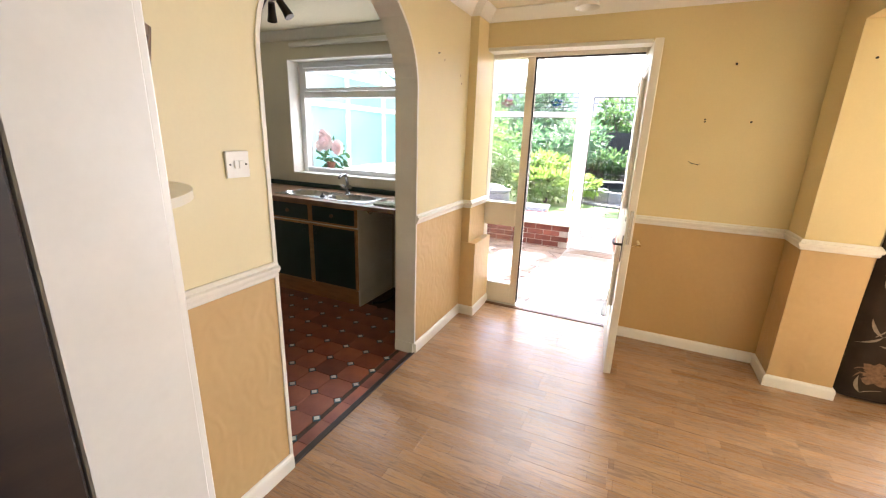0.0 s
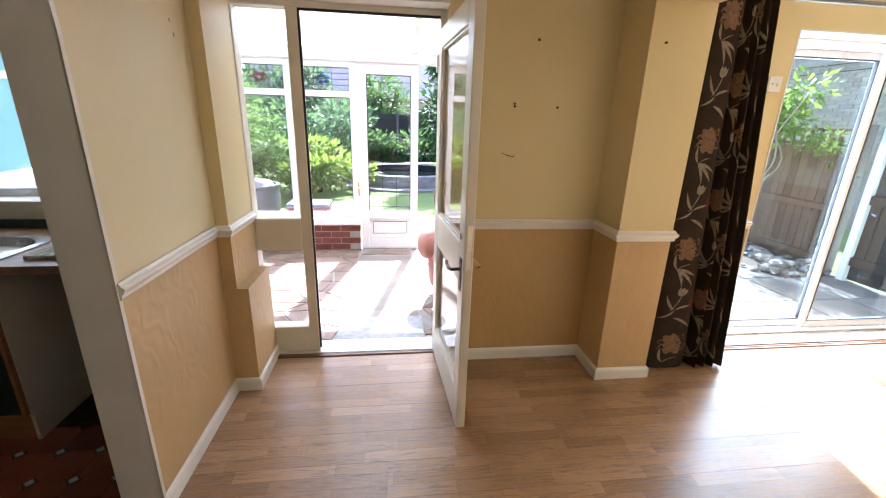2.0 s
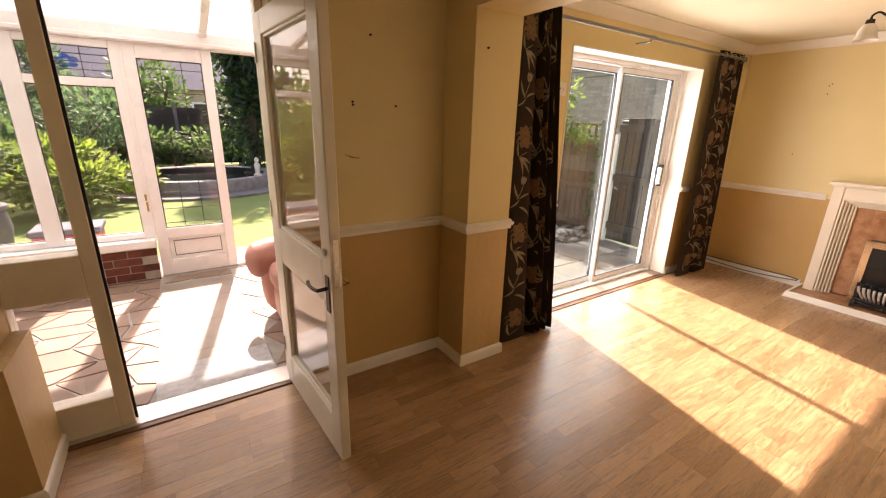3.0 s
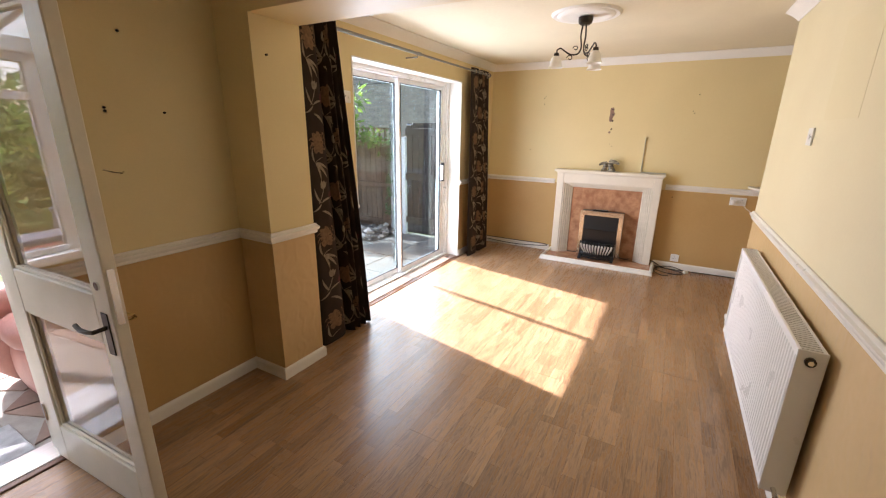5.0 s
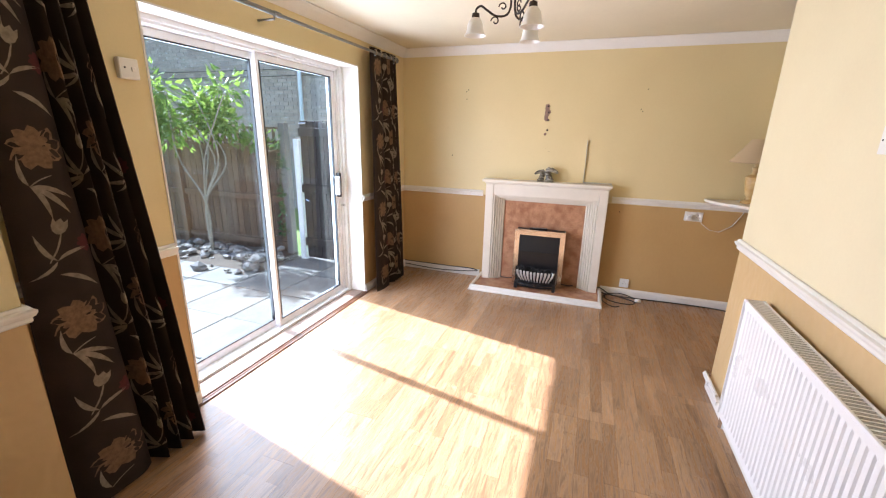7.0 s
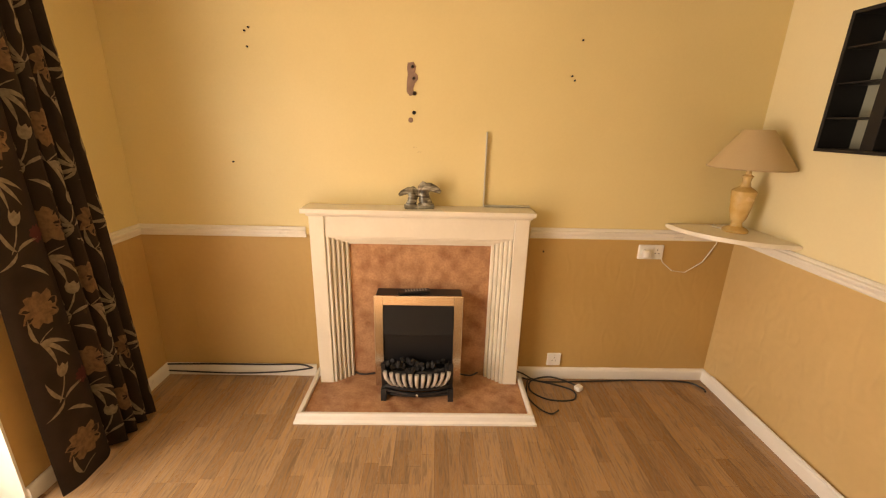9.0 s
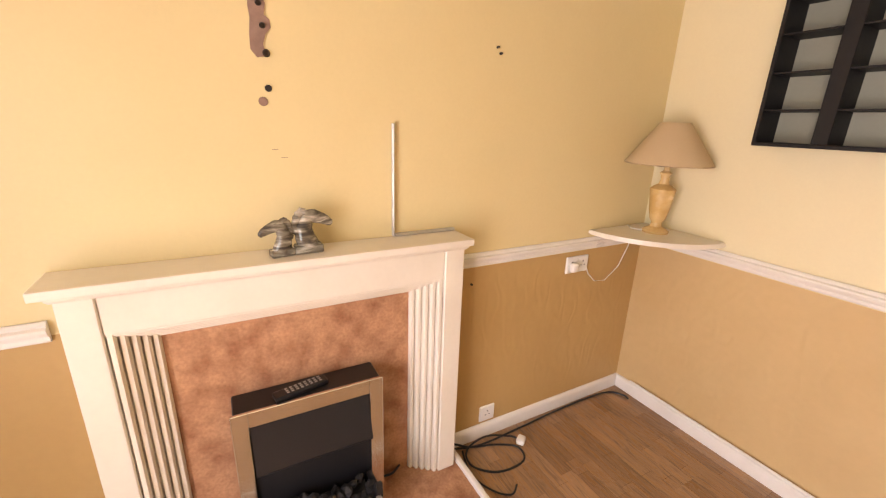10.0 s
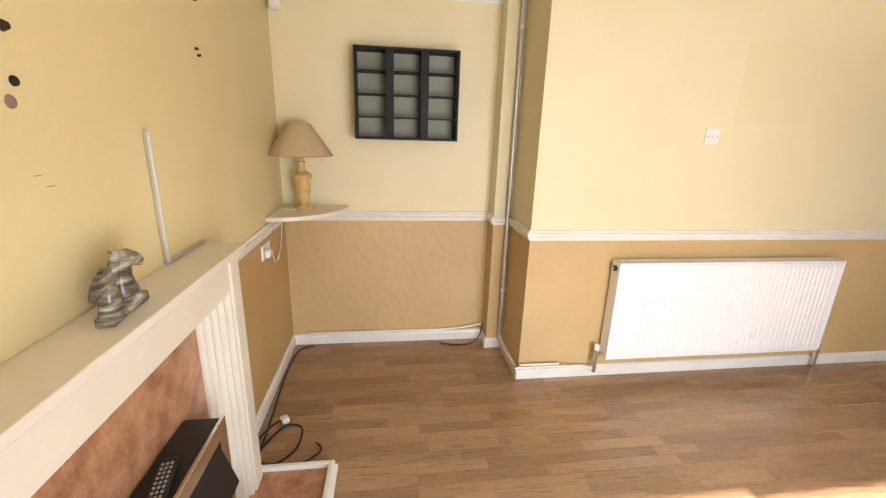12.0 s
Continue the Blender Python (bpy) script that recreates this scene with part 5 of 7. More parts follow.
lead([(4.82, 1.12, 0.012), (4.79, 0.98, 0.007), (4.80, 0.7, 0.007), (4.815, 0.4, 0.007), (4.805, 0.1, 0.007), (4.74, 0.02, 0.007), (4.70, 0.03, 0.012)], 0.005, "black cable along the skirting board")
lead([(4.815, 3.29, 0.085), (4.83, 3.0, 0.08), (4.825, 2.7, 0.082), (4.83, 2.5, 0.083), (4.80, 2.41, 0.08)], 0.0055, "black cable on the skirting by the fireplace")
lead([(4.80, 3.28, 0.05), (4.81, 2.9, 0.03), (4.80, 2.6, 0.05), (4.82, 2.42, 0.065)], 0.005, "black cable drooping along the skirting")
lead([(4.815, 2.16, 0.045), (4.79, 2.10, 0.045), (4.80, 2.03, 0.05)], 0.005, "black lead behind the electric fire")
lead([(4.815, 1.40, 0.05), (4.79, 1.45, 0.045), (4.80, 1.52, 0.05)], 0.005, "black lead beside the electric fire")
lead([(4.74, -0.02, 0.088), (4.3, -0.02, 0.088), (3.85, -0.02, 0.088), (3.64, -0.015, 0.10), (3.52, -0.01, 0.125), (3.485, -0.015, 0.12)], 0.0075, "white cable clipped along the alcove skirting", PLASTIC)
lead([(3.48, 0.0, 0.13), (3.50, 0.03, 0.06), (3.56, 0.05, 0.006), (3.68, 0.07, 0.006), (3.80, 0.03, 0.006)], 0.0045, "black aerial cable ending on the floor")

# ---- ceiling lights ----
CC = (2.87, 1.80, CEIL_Z)
rose = solid("ceiling_rose", lathe(B(), [(0.0, -0.012), (0.10, -0.022), (0.14, -0.016), (0.16, -0.026), (0.185, -0.024), (0.20, -0.012), (0.225, -0.016), (0.235, -0.008), (0.24, -0.001)], CC, 48), COVING, "white plaster ceiling rose", "ceiling rose", smooth=True)


def chandelier(c, label):
    th = thing("ceiling_light", label, "ceiling light", c, group="ceiling lights")
    part("canopy", lathe(B(), [(0.0, -0.05), (0.03, -0.05), (0.045, -0.04), (0.05, -0.02), (0.05, 0.0)], (c[0], c[1], c[2]), 24), IRON, th, "", True)
    for i in range(3):
        a = radians(100 + 120 * i)
        d = Vector((math.cos(a), math.sin(a), 0))
        o = Vector(c)
        prof = [(0.015, -0.05), (0.022, -0.12), (0.012, -0.19), (0.03, -0.235), (0.08, -0.24), (0.125, -0.215), (0.155, -0.195), (0.178, -0.205), (0.182, -0.225)]
        arm = part("arm", tube(B(), cable("", [o + d * r + Vector((0, 0, z)) for r, z in prof], 0, ""), 0.0055, 7), IRON, th, "", True)
        curl = [o + d * (0.085 + 0.022 * math.cos(t) * (1 - t / 9)) + Vector((0, 0, -0.262 + 0.022 * math.sin(t) * (1 - t / 9))) for t in (0.5 * k for k in range(13))]
        part("scroll", tube(B(), curl, 0.0035, 6), IRON, arm, "", True)
        curl = [o + d * (0.05 + 0.02 * math.cos(t) * (1 - t / 9)) + Vector((0, 0, -0.20 + 0.02 * math.sin(t) * (1 - t / 9))) for t in (0.5 * k for k in range(13))]
        part("scroll", tube(B(), curl, 0.0035, 6), IRON, arm, "", True)
        s = o + d * 0.182
        part("cup", lathe(B(), [(0.0, -0.005), (0.018, -0.008), (0.02, -0.03), (0.0, -0.031)], (s.x, s.y, s.z - 0.218), 14), IRON, arm, "", True)
        part("shade", lathe(B(), [(0.018, -0.03), (0.032, -0.045), (0.040, -0.065), (0.042, -0.085), (0.050, -0.105), (0.056, -0.112), (0.053, -0.112), (0.046, -0.104), (0.038, -0.085), (0.030, -0.05), (0.016, -0.034)], (s.x, s.y, s.z - 0.215), 24), FROST_SHADE, th, "opal glass tulip shade", True)
    return th


ch = chandelier((CC[0], CC[1], CEIL_Z - 0.024), "bronze three-arm ceiling light with opal glass shades")
copy_thing(ch, Matrix.Translation((-0.15, 2.03, CEIL_Z - 0.002)))

# ---- dining corner: shelf and framed mirror ----
corner_shelf(WEST + 0.001, SOUTH + 0.001, 1, 1, 0.35, 1.302, "cream quarter-round shelf in the dining corner")
mir = thing("picture_frame", "brown wooden framed mirror standing on the corner shelf", "mirror", (-0.95, 0.66, 1.303))
mm = Matrix.Translation((-0.93, 0.665, 1.304)) @ Matrix.Rotation(radians(135), 4, "Z") @ Matrix.Rotation(radians(8), 4, "X")
for nm, b, mt in (("frame_side", (-0.14, -0.115, -0.01, 0.01, 0, 0.38), BROWN_WOOD), ("frame_side", (0.115, 0.14, -0.01, 0.01, 0, 0.38), BROWN_WOOD), ("frame_rail", (-0.115, 0.115, -0.01, 0.01, 0, 0.025), BROWN_WOOD), ("frame_rail", (-0.115, 0.115, -0.01, 0.01, 0.355, 0.38), BROWN_WOOD), ("mirror_glass", (-0.115, 0.115, -0.003, 0.003, 0.025, 0.355), MIRROR)):
    bm = box(B(), *b, 0.002)
    bm.transform(mm)
    part(nm, bm, mt, mir)

# ---- kitchen ----
kwin = thing("window_2", "white kitchen window looking into the conservatory", "window", (-2.3, 3.5, 1.035), kind="structure")
def kbox(nm, x0, x1, z0, z1, y0=3.47, y1=3.53, mt=UPVC, parent=None, bev=0.004):
    return part(nm, box(B(), x0, x1, y0, y1, z0, z1, bev), mt, parent or kwin)
kbox("frame", -3.07, -3.01, 1.035, 2.10)
kbox("frame", -1.66, -1.60, 1.035, 2.10)
kbox("frame", -3.01, -1.66, 2.045, 2.10)
kbox("frame", -3.01, -1.66, 1.035, 1.085)
kbox("transom", -3.01, -1.66, 1.765, 1.825)
for x0, x1, z0, z1, y in ((-3.005, -1.665, 1.828, 2.04, 3.455),):
    s = kbox("sash", x0, x0 + 0.04, z0, z1, y, y + 0.05)
    kbox("sash_rail", x1 - 0.04, x1, z0, z1, y, y + 0.05, UPVC, s)
    kbox("sash_rail", x0 + 0.04, x1 - 0.04, z1 - 0.035, z1, y, y + 0.05, UPVC, s)
    kbox("sash_rail", x0 + 0.04, x1 - 0.04, z0, z0 + 0.03, y, y + 0.05, UPVC, s)
    part("stay", tube(B(), [(-2.7, y - 0.005, 1.85), (-2.45, y - 0.02, 1.845), (-2.3, y - 0.01, 1.86)], 0.005, 6), STEEL, s, "metal window stay", True)
for z0, z1 in ((1.085, 1.765), (1.858, 2.005)):
    g = kbox("pane", -3.01, -1.66, z0, z1, 3.50, 3.504, GLASS, None, 0)
    g.visible_shadow = False
bm = box(B(), -3.068, -1.602, 3.325, 3.47, 1.030, 1.040)
box(bm, -3.075, -3.065, 3.325, 3.47, 1.040, 2.10)
box(bm, -3.068, -1.602, 3.325, 3.47, 2.095, 2.105)
solid("trim_kitchen_reveal", bm, GLOSS_WHITE, "white painted kitchen window reveal", "trim", kind="structure")
solid("trim_kitchen_outer_sill", box(B(), -3.15, -1.5, 3.535, 3.80, 1.0, 1.033, 0.006), GLOSS_WHITE, "white outer window sill", "sill", kind="structure")

wt = thing("worktop", "brown speckled kitchen worktop with a green upstand", "worktop", (-2.5, 3.0, 0.865))
for b in ((-3.619, -1.27, 2.70, 2.789), (-3.619, -1.27, 3.131, 3.329), (-3.619, -2.801, 2.789, 3.131), (-1.809, -1.27, 2.789, 3.131)):
    part("slab", box(B(), b[0], b[1], b[2], b[3], 0.865, 0.90), WORKTOP, wt)
part("slab", box(B(), -3.619, -2.985, 0.9, 2.698, 0.865, 0.90, 0.008, 2), WORKTOP, wt)
part("joint_strip", box(B(), -3.6, -2.99, 2.693, 2.703, 0.9001, 0.902), ALU, wt)
part("upstand", box(B(), -3.60, -1.27, 3.31, 3.329, 0.9005, 0.945, 0.004), GREEN_TRIM, wt, "dark green tiled upstand")
part("upstand", box(B(), -3.619, -3.60, 0.9, 3.329, 0.9005, 0.945, 0.004), GREEN_TRIM, wt, "dark green tiled upstand")

cab = thing("kitchen_cabinet", "dark green base cabinet with pine trim and two drawers", "cabinet", (-2.35, 3.0, 0))
CX0, CX1, CY = -2.84, -1.87, 2.755
part("carcass", box(B(), CX0, CX1, CY + 0.02, 3.30, 0.14, 0.864), GLOSS_WHITE, cab, "white side panels")
part("plinth", box(B(), CX0, CX1 - 0.01, CY + 0.045, CY + 0.06, 0.0, 0.14), PINE, cab, "pine plinth")
part("side_foot", box(B(), CX1 - 0.016, CX1, CY + 0.03, 3.30, 0.0, 0.139), GLOSS_WHITE, cab)
for i in range(2):
    x0, x1 = CX0 + i * 0.485, CX0 + (i + 1) * 0.485
    for nm, z0, z1 in (("drawer", 0.70, 0.855), ("door", 0.15, 0.685)):
        d = part(nm, box(B(), x0 + 0.022, x1 - 0.022, CY, CY + 0.02, z0 + 0.01, z1 - 0.01, 0.003), GREEN_CAB, cab, "dark green front")
        for b in ((x0 + 0.003, x0 + 0.021, z0, z1), (x1 - 0.021, x1 - 0.003, z0, z1), (x0 + 0.021, x1 - 0.021, z0, z0 + 0.012), (x0 + 0.021, x1 - 0.021, z1 - 0.012, z1)):
            part("pine_edge", box(B(), b[0], b[1], CY - 0.003, CY + 0.021, b[2], b[3], 0.002), PINE, d)
        kx = (x0 + x1) / 2 if nm == "drawer" else (x1 - 0.06 if i == 0 else x0 + 0.06)
        kz = (z0 + z1) / 2 if nm == "drawer" else 0.62
        bm = lathe(B(), [(0.008, 0), (0.008, 0.008), (0.016, 0.014), (0.016, 0.02), (0.0, 0.025)], (0, 0, 0), 14)
        bm.transform(Matrix.Translation((kx, CY, kz)) @ Matrix.Rotation(radians(90), 4, "X"))
        part("knob", bm, BROWN_WOOD if nm == "drawer" else GREEN_CAB, d, "", True)
part("filler_panel", box(B(), -2.96, -2.845, 2.79, 2.81, 0.0, 0.86, 0.002), GREEN_CAB, cab)

dw = thing("dishwasher", "white slimline dishwasher under the worktop", "dishwasher", (-3.25, 2.45, 0))
part("body", box(B(), -3.55, -2.995, 2.225, 2.672, 0.02, 0.86, 0.004), GLOSS_WHITE, dw)
part("door", box(B(), -2.994, -2.97, 2.228, 2.669, 0.13, 0.72, 0.006), RAD, dw)
cp = part("control_panel", box(B(), -2.994, -2.962, 2.228, 2.669, 0.722, 0.855, 0.006), RAD, dw)
part("grip", box(B(), -2.9615, -2.958, 2.36, 2.56, 0.745, 0.79, 0.001), BLACK, cp, "dark recessed grip")
part("display", box(B(), -2.9615, -2.9595, 2.26, 2.34, 0.79, 0.82, 0.001), BLACK, cp)
part("kickboard", box(B(), -3.02, -2.99, 2.228, 2.669, 0.0, 0.125, 0.003), RAD, dw)
for y0 in (1.3, 1.76):
    cb = thing("kitchen_cabinet", "dark green base cabinet with pine trim", "cabinet", (-3.3, y0 + 0.2, 0))
    part("carcass", box(B(), -3.6, -3.02, y0, y0 + 0.455, 0.0, 0.864), GREEN_CAB, cb)
    part("door", box(B(), -3.018, -2.998, y0 + 0.01, y0 + 0.445, 0.15, 0.85, 0.003), GREEN_CAB, cb)

sink = thing("sink", "oval stainless steel sink with two bowls", "sink", (-2.3, 3.0, 0.9))
def deck(nu, nv):
    """A pressed steel deck whose two oval bowls are sunk into it."""
    bm = B()
    def depth(x, y):
        z = 0.9045
        for cx, cy, rx, ry, d in ((-2.05, 2.955, 0.215, 0.150, 0.15), (-2.545, 2.96, 0.235, 0.145, 0.06)):
            r = math.hypot((x - cx) / rx, (y - cy) / ry)
            if r < 1.08:
                z = 0.9045 + 0.004 * max(0.0, 1 - abs(r - 1.0) / 0.08) if r > 1.0 else 0.9085 - d * min(1.0, (1 - r) / 0.22) ** 0.6
        return z
    g = [[bm.verts.new((x, y, depth(x, y))) for y in (2.785 + 0.35 * j / nv for j in range(nv + 1))] for x in (-2.805 + 1.0 * i / nu for i in range(nu + 1))]
    for i in range(nu):
        for j in range(nv):
            bm.faces.new((g[i][j], g[i + 1][j], g[i + 1][j + 1], g[i][j + 1]))
    return bm
part("deck", deck(100, 42), mat("sink_steel", (0.5, 0.5, 0.49), 0.25, scale=8, fine=140, bump=0.02, metal=1.0, vary=0.05), sink, "", True)
part("bridge", box(B(), -2.33, -2.21, 3.02, 3.129, 0.9050, 0.908, 0.001), CHROME, sink)
part("plug", lathe(B(), [(0.02, 0), (0.02, 0.01), (0.006, 0.016), (0.006, 0.03), (0.0, 0.032)], (-2.31, 2.87, 0.906), 12), BLACK, sink, "black plug", True)
# chrome whose dark reflections are put into a darker base colour
TAP_METAL = mat("chrome_dark_reflections", (0.30, 0.30, 0.30), 0.2, scale=6, fine=90, bump=0.01, metal=1.0, vary=0.03)
tap = thing("tap", "chrome mixer tap with two cross handles", "tap", (-2.24, 3.13, 0.906))
part("body", lathe(B(), [(0.026, 0), (0.026, 0.01), (0.016, 0.02), (0.016, 0.06), (0.012, 0.07), (0.0, 0.072)], (-2.24, 3.13, 0.906), 16), TAP_METAL, tap, "", True)
part("spout", tube(B(), cable("", [(-2.24, 3.13, 0.95), (-2.24, 3.125, 1.02), (-2.235, 3.10, 1.075), (-2.22, 3.04, 1.085), (-2.21, 2.98, 1.065)], 0, ""), 0.013, 10), TAP_METAL, tap, "", True)
for sx in (-1, 1):
    part("handle", tube(B(), [(-2.24, 3.13, 0.945), (-2.24 + sx * 0.05, 3.10, 0.975)], 0.011, 10, 0.02), TAP_METAL, tap, "", True)
bag = thing("scrubbing_brush", "wooden-handled brush standing in a white plastic bag", "brush", (-3.38, 3.06, 0.901))
part("bag", lathe(B(), [(0.07, 0), (0.065, 0.02), (0.045, 0.05), (0.034, 0.10), (0.032, 0.19), (0.0, 0.195)], (-3.38, 3.06, 0.901), 12), PLASTIC, bag, "", True)
part("bag_fold", lathe(B(), [(0.075, 0), (0.06, 0.025), (0.02, 0.045), (0.0, 0.05)], (-3.31, 3.02, 0.901), 10), PLASTIC, bag, "", True)
part("handle", tube(B(), [(-3.38, 3.06, 1.09), (-3.385, 3.06, 1.24)], 0.016, 10), PINE, bag, "wooden handle", True)
bm = B()
gx = [[bm.verts.new((-1.72 + 0.2 * i / 8, 2.78 + 0.16 * j / 6, 0.903 + 0.014 * abs(noise.noise((i * 0.5, j * 0.6, 2))) + 0.012)) for j in range(7)] for i in range(9)]
lo = [[bm.verts.new((v.co.x, v.co.y, 0.9015)) for v in r] for r in gx]
for i in range(8):
    for j in range(6):
        bm.faces.new((gx[i][j], gx[i + 1][j], gx[i + 1][j + 1], gx[i][j + 1]))
for i in range(8):
    for j in (0, 6):
        bm.faces.new((gx[i][j], gx[i + 1][j], lo[i + 1][j], lo[i][j]))
for j in range(6):
    for i in (0, 8):
        bm.faces.new((gx[i][j], gx[i][j + 1], lo[i][j + 1], lo[i][j]))
CLOTH = mat("patterned_cloth", (0.45, 0.42, 0.30), 0.8, (0.08, 0.14, 0.07), scale=26, fine=90, bump=0.2)
solid("dish_cloth", bm, CLOTH, "folded green patterned cloth on the worktop", "cloth", smooth=True)
waste = thing("waste_pipe", "black waste hose on the wall beside the cabinet", "pipe", (-1.6, 3.28, 0))
part("hose", tube(B(), cable("", [(-1.62, 3.29, 0.86), (-1.60, 3.27, 0.6), (-1.62, 3.2, 0.3), (-1.68, 3.0, 0.05), (-1.80, 2.86, 0.02)], 0, ""), 0.012, 8), CABLE, waste, "", True)
part("stopcock", tube(B(), [(-1.58, 3.325, 0.55), (-1.58, 3.26, 0.55), (-1.58, 3.25, 0.60)], 0.014, 8), TAP_METAL, waste, "", True)
shoal = thing("wall_ornament", "brushed metal shoal of fish hung on the kitchen tiles", "wall ornament", (-3.6, 2.6, 1.66))
FISH = mat("brushed_pewter", (0.34, 0.35, 0.33), 0.32, (0.20, 0.21, 0.20), scale=18, fine=120, bump=0.1, metal=0.9, vary=0.1)


def fish(y, z, size, tilt):
    """A slim cast fish: a rounded body, a forked tail and two fins."""
    bm = B()
    rings = []
    for k in range(11):
        t = k / 10
        r = 0.24 * math.sin(math.pi * t ** 0.75) ** 0.8 + 0.02
        rings.append([bm.verts.new((0.35 * r * math.cos(a), t - 0.5, r * math.sin(a))) for a in (2 * math.pi * q / 10 for q in range(10))])
    for p, q in zip(rings, rings[1:]):
        for k in range(10):
            bm.faces.new((p[k], p[(k + 1) % 10], q[(k + 1) % 10], q[k]))
    bm.faces.new(list(reversed(rings[0]))), bm.faces.new(rings[-1])
    prism(bm, [(-0.46, 0.05), (-0.80, 0.24), (-0.70, 0.0), (-0.80, -0.24), (-0.46, -0.05)], -0.03, 0.03, "x")
    prism(bm, [(0.15, 0.20), (-0.20, 0.36), (-0.28, 0.16)], -0.02, 0.02, "x")
    prism(bm, [(0.05, -0.20), (-0.18, -0.34), (-0.20, -0.16)], -0.02, 0.02, "x")
    bm.transform(Matrix.Translation((-3.575, y, z)) @ Matrix.Rotation(tilt, 4, "X") @ Matrix.Scale(size, 4))
    part("fish", bm, FISH, shoal, "", True)


for y, z, size, tilt in ((2.83, 1.585, 0.17, 2.95), (2.74, 1.655, 0.17, 2.9), (2.64, 1.60, 0.17, 3.0), (2.60, 1.70, 0.15, 2.85), (2.50, 1.85, 0.16, 2.9)):
    fish(y, z, size, tilt)
part("backing_wire", tube(B(), cable("", [(-3.60, 2.46, 1.86), (-3.60, 2.60, 1.70), (-3.60, 2.74, 1.64), (-3.60, 2.88, 1.57)], 0, ""), 0.006, 6), FISH, shoal, "", True)
spot = thing("spotlight_bar", "brushed metal kitchen spotlight cluster on the ceiling", "ceiling light", (-2.3, 2.45, CEIL_Z))
part("plate", lathe(B(), [(0.0, -0.03), (0.055, -0.03), (0.06, -0.02), (0.06, -0.001)], (-2.3, 2.45, CEIL_Z), 20), STEEL, spot, "", True)
for k, a in enumerate((0.3, 2.4, 4.5)):
    d = Vector((math.cos(a), math.sin(a), 0))
    o = Vector((-2.3, 2.45, CEIL_Z - 0.03))
    part("arm", tube(B(), [o + d * 0.02, o + d * 0.07 + Vector((0, 0, -0.03))], 0.006, 6), STEEL, spot, "", True)
    part("spot_head", tube(B(), [o + d * 0.055 + Vector((0, 0, -0.012)), o + d * 0.10 + Vector((0, 0, -0.075)), o + d * 0.125 + Vector((0, 0, -0.115))], 0.022, 12, 0.034), IRON, spot, "dark metal spot head", True)

# roses in a terracotta pot on the outer sill
rose_pot = thing("potted_roses", "artificial pink roses in a terracotta pot on the window sill", "flowers", (-2.86, 3.66, 1.034))
part("pot", lathe(B(), [(0.035, 0), (0.045, 0.09), (0.05, 0.09), (0.05, 0.105), (0.04, 0.105), (0.03, 0.02)], (-2.86, 3.66, 1.034), 18), TERRACOTTA, rose_pot, "terracotta pot", True)
PETAL = leafy("pink_petal", (0.93, 0.74, 0.75), (0.95, 0.82, 0.81), through_colour=(0.9, 0.68, 0.68))
rnd = random.Random(4)
for cx, cz, r in ((-2.90, 1.35, 0.092), (-2.745, 1.29, 0.078), (-2.94, 1.42, 0.055), (-2.98, 1.30, 0.06)):
    bm = B()
    for ring, n, rr, tilt in ((0, 5, 0.35, 1.2), (1, 7, 0.65, 0.8), (2, 9, 1.0, 0.35)):
        for k in range(n):
            a = 2 * math.pi * k / n + ring
            o = Vector((cx, 3.64, cz))
            d = Vector((math.cos(a), 0, math.sin(a)))
            t = Vector((-math.sin(a), 0, math.cos(a)))
            f = Vector((0, -1, 0))
            c1 = o + d * r * rr * 0.4 + f * r * 0.6 * (1 - rr * 0.6)
            tip = o + d * r * rr + f * r * tilt * 0.55
            w = r * 0.42 * (0.5 + rr * 0.6)
            vs = [bm.verts.new(p) for p in (o + f * r * 0.1, c1 + t * w, tip + t * w * 0.55, tip + d * r * 0.08, tip - t * w * 0.55, c1 - t * w)]
            bm.faces.new(vs)
    part("bloom", bm, PETAL, rose_pot, "pink rose bloom")
bm = B()
for k in range(110):
    a, rr = rnd.uniform(0, 6.28), rnd.uniform(0.03, 0.19)
    p = Vector((-2.86 + rr * math.cos(a), 3.67 + rnd.uniform(-0.03, 0.05), 1.21 + rr * 0.8 * math.sin(a)))
    d = Vector((math.cos(a), rnd.uniform(-0.4, 0.4), math.sin(a))).normalized()
    s = d.cross(Vector((0, 1, 0.3))).normalized()
    vs = [bm.verts.new(q) for q in (p, p + d * 0.03 + s * 0.017, p + d * 0.068, p + d * 0.03 - s * 0.017)]
    bm.faces.new(vs)
for a in (-0.4, 0, 0.5):
    tube(bm, [(-2.86, 3.66, 1.12), (-2.86 + a * 0.1, 3.66, 1.3)], 0.003, 5)
part("leaves", bm, LEAF_BLUE, rose_pot)

# ---- conservatory ----
CF = -0.02
bm = box(B(), -3.35, 1.25, 3.601, 5.95, -0.2, CF - 0.008)
cons_floor = solid("floor_conservatory", bm, MORTAR, "pale slab and crazy stone conservatory floor", "floor", kind="structure")
front = thing("window_3", "white conservatory front with leaded glazing on a low brick wall", "conservatory glazing", (-1, 5.9, 0), kind="structure")
def fbox(nm, x0, x1, z0, z1, y0=5.86, y1=5.94, mt=UPVC, parent=None, bev=0.004, lab=""):
    return part(nm, box(B(), x0, x1, y0, y1, z0, z1, bev), mt, parent or front, lab)
fbox("eaves_beam", -3.35, 1.25, 2.09, 2.22, 5.83, 5.97)
fbox("gutter_trim", -3.35, 1.25, 2.10, 2.135, 5.815, 5.83)
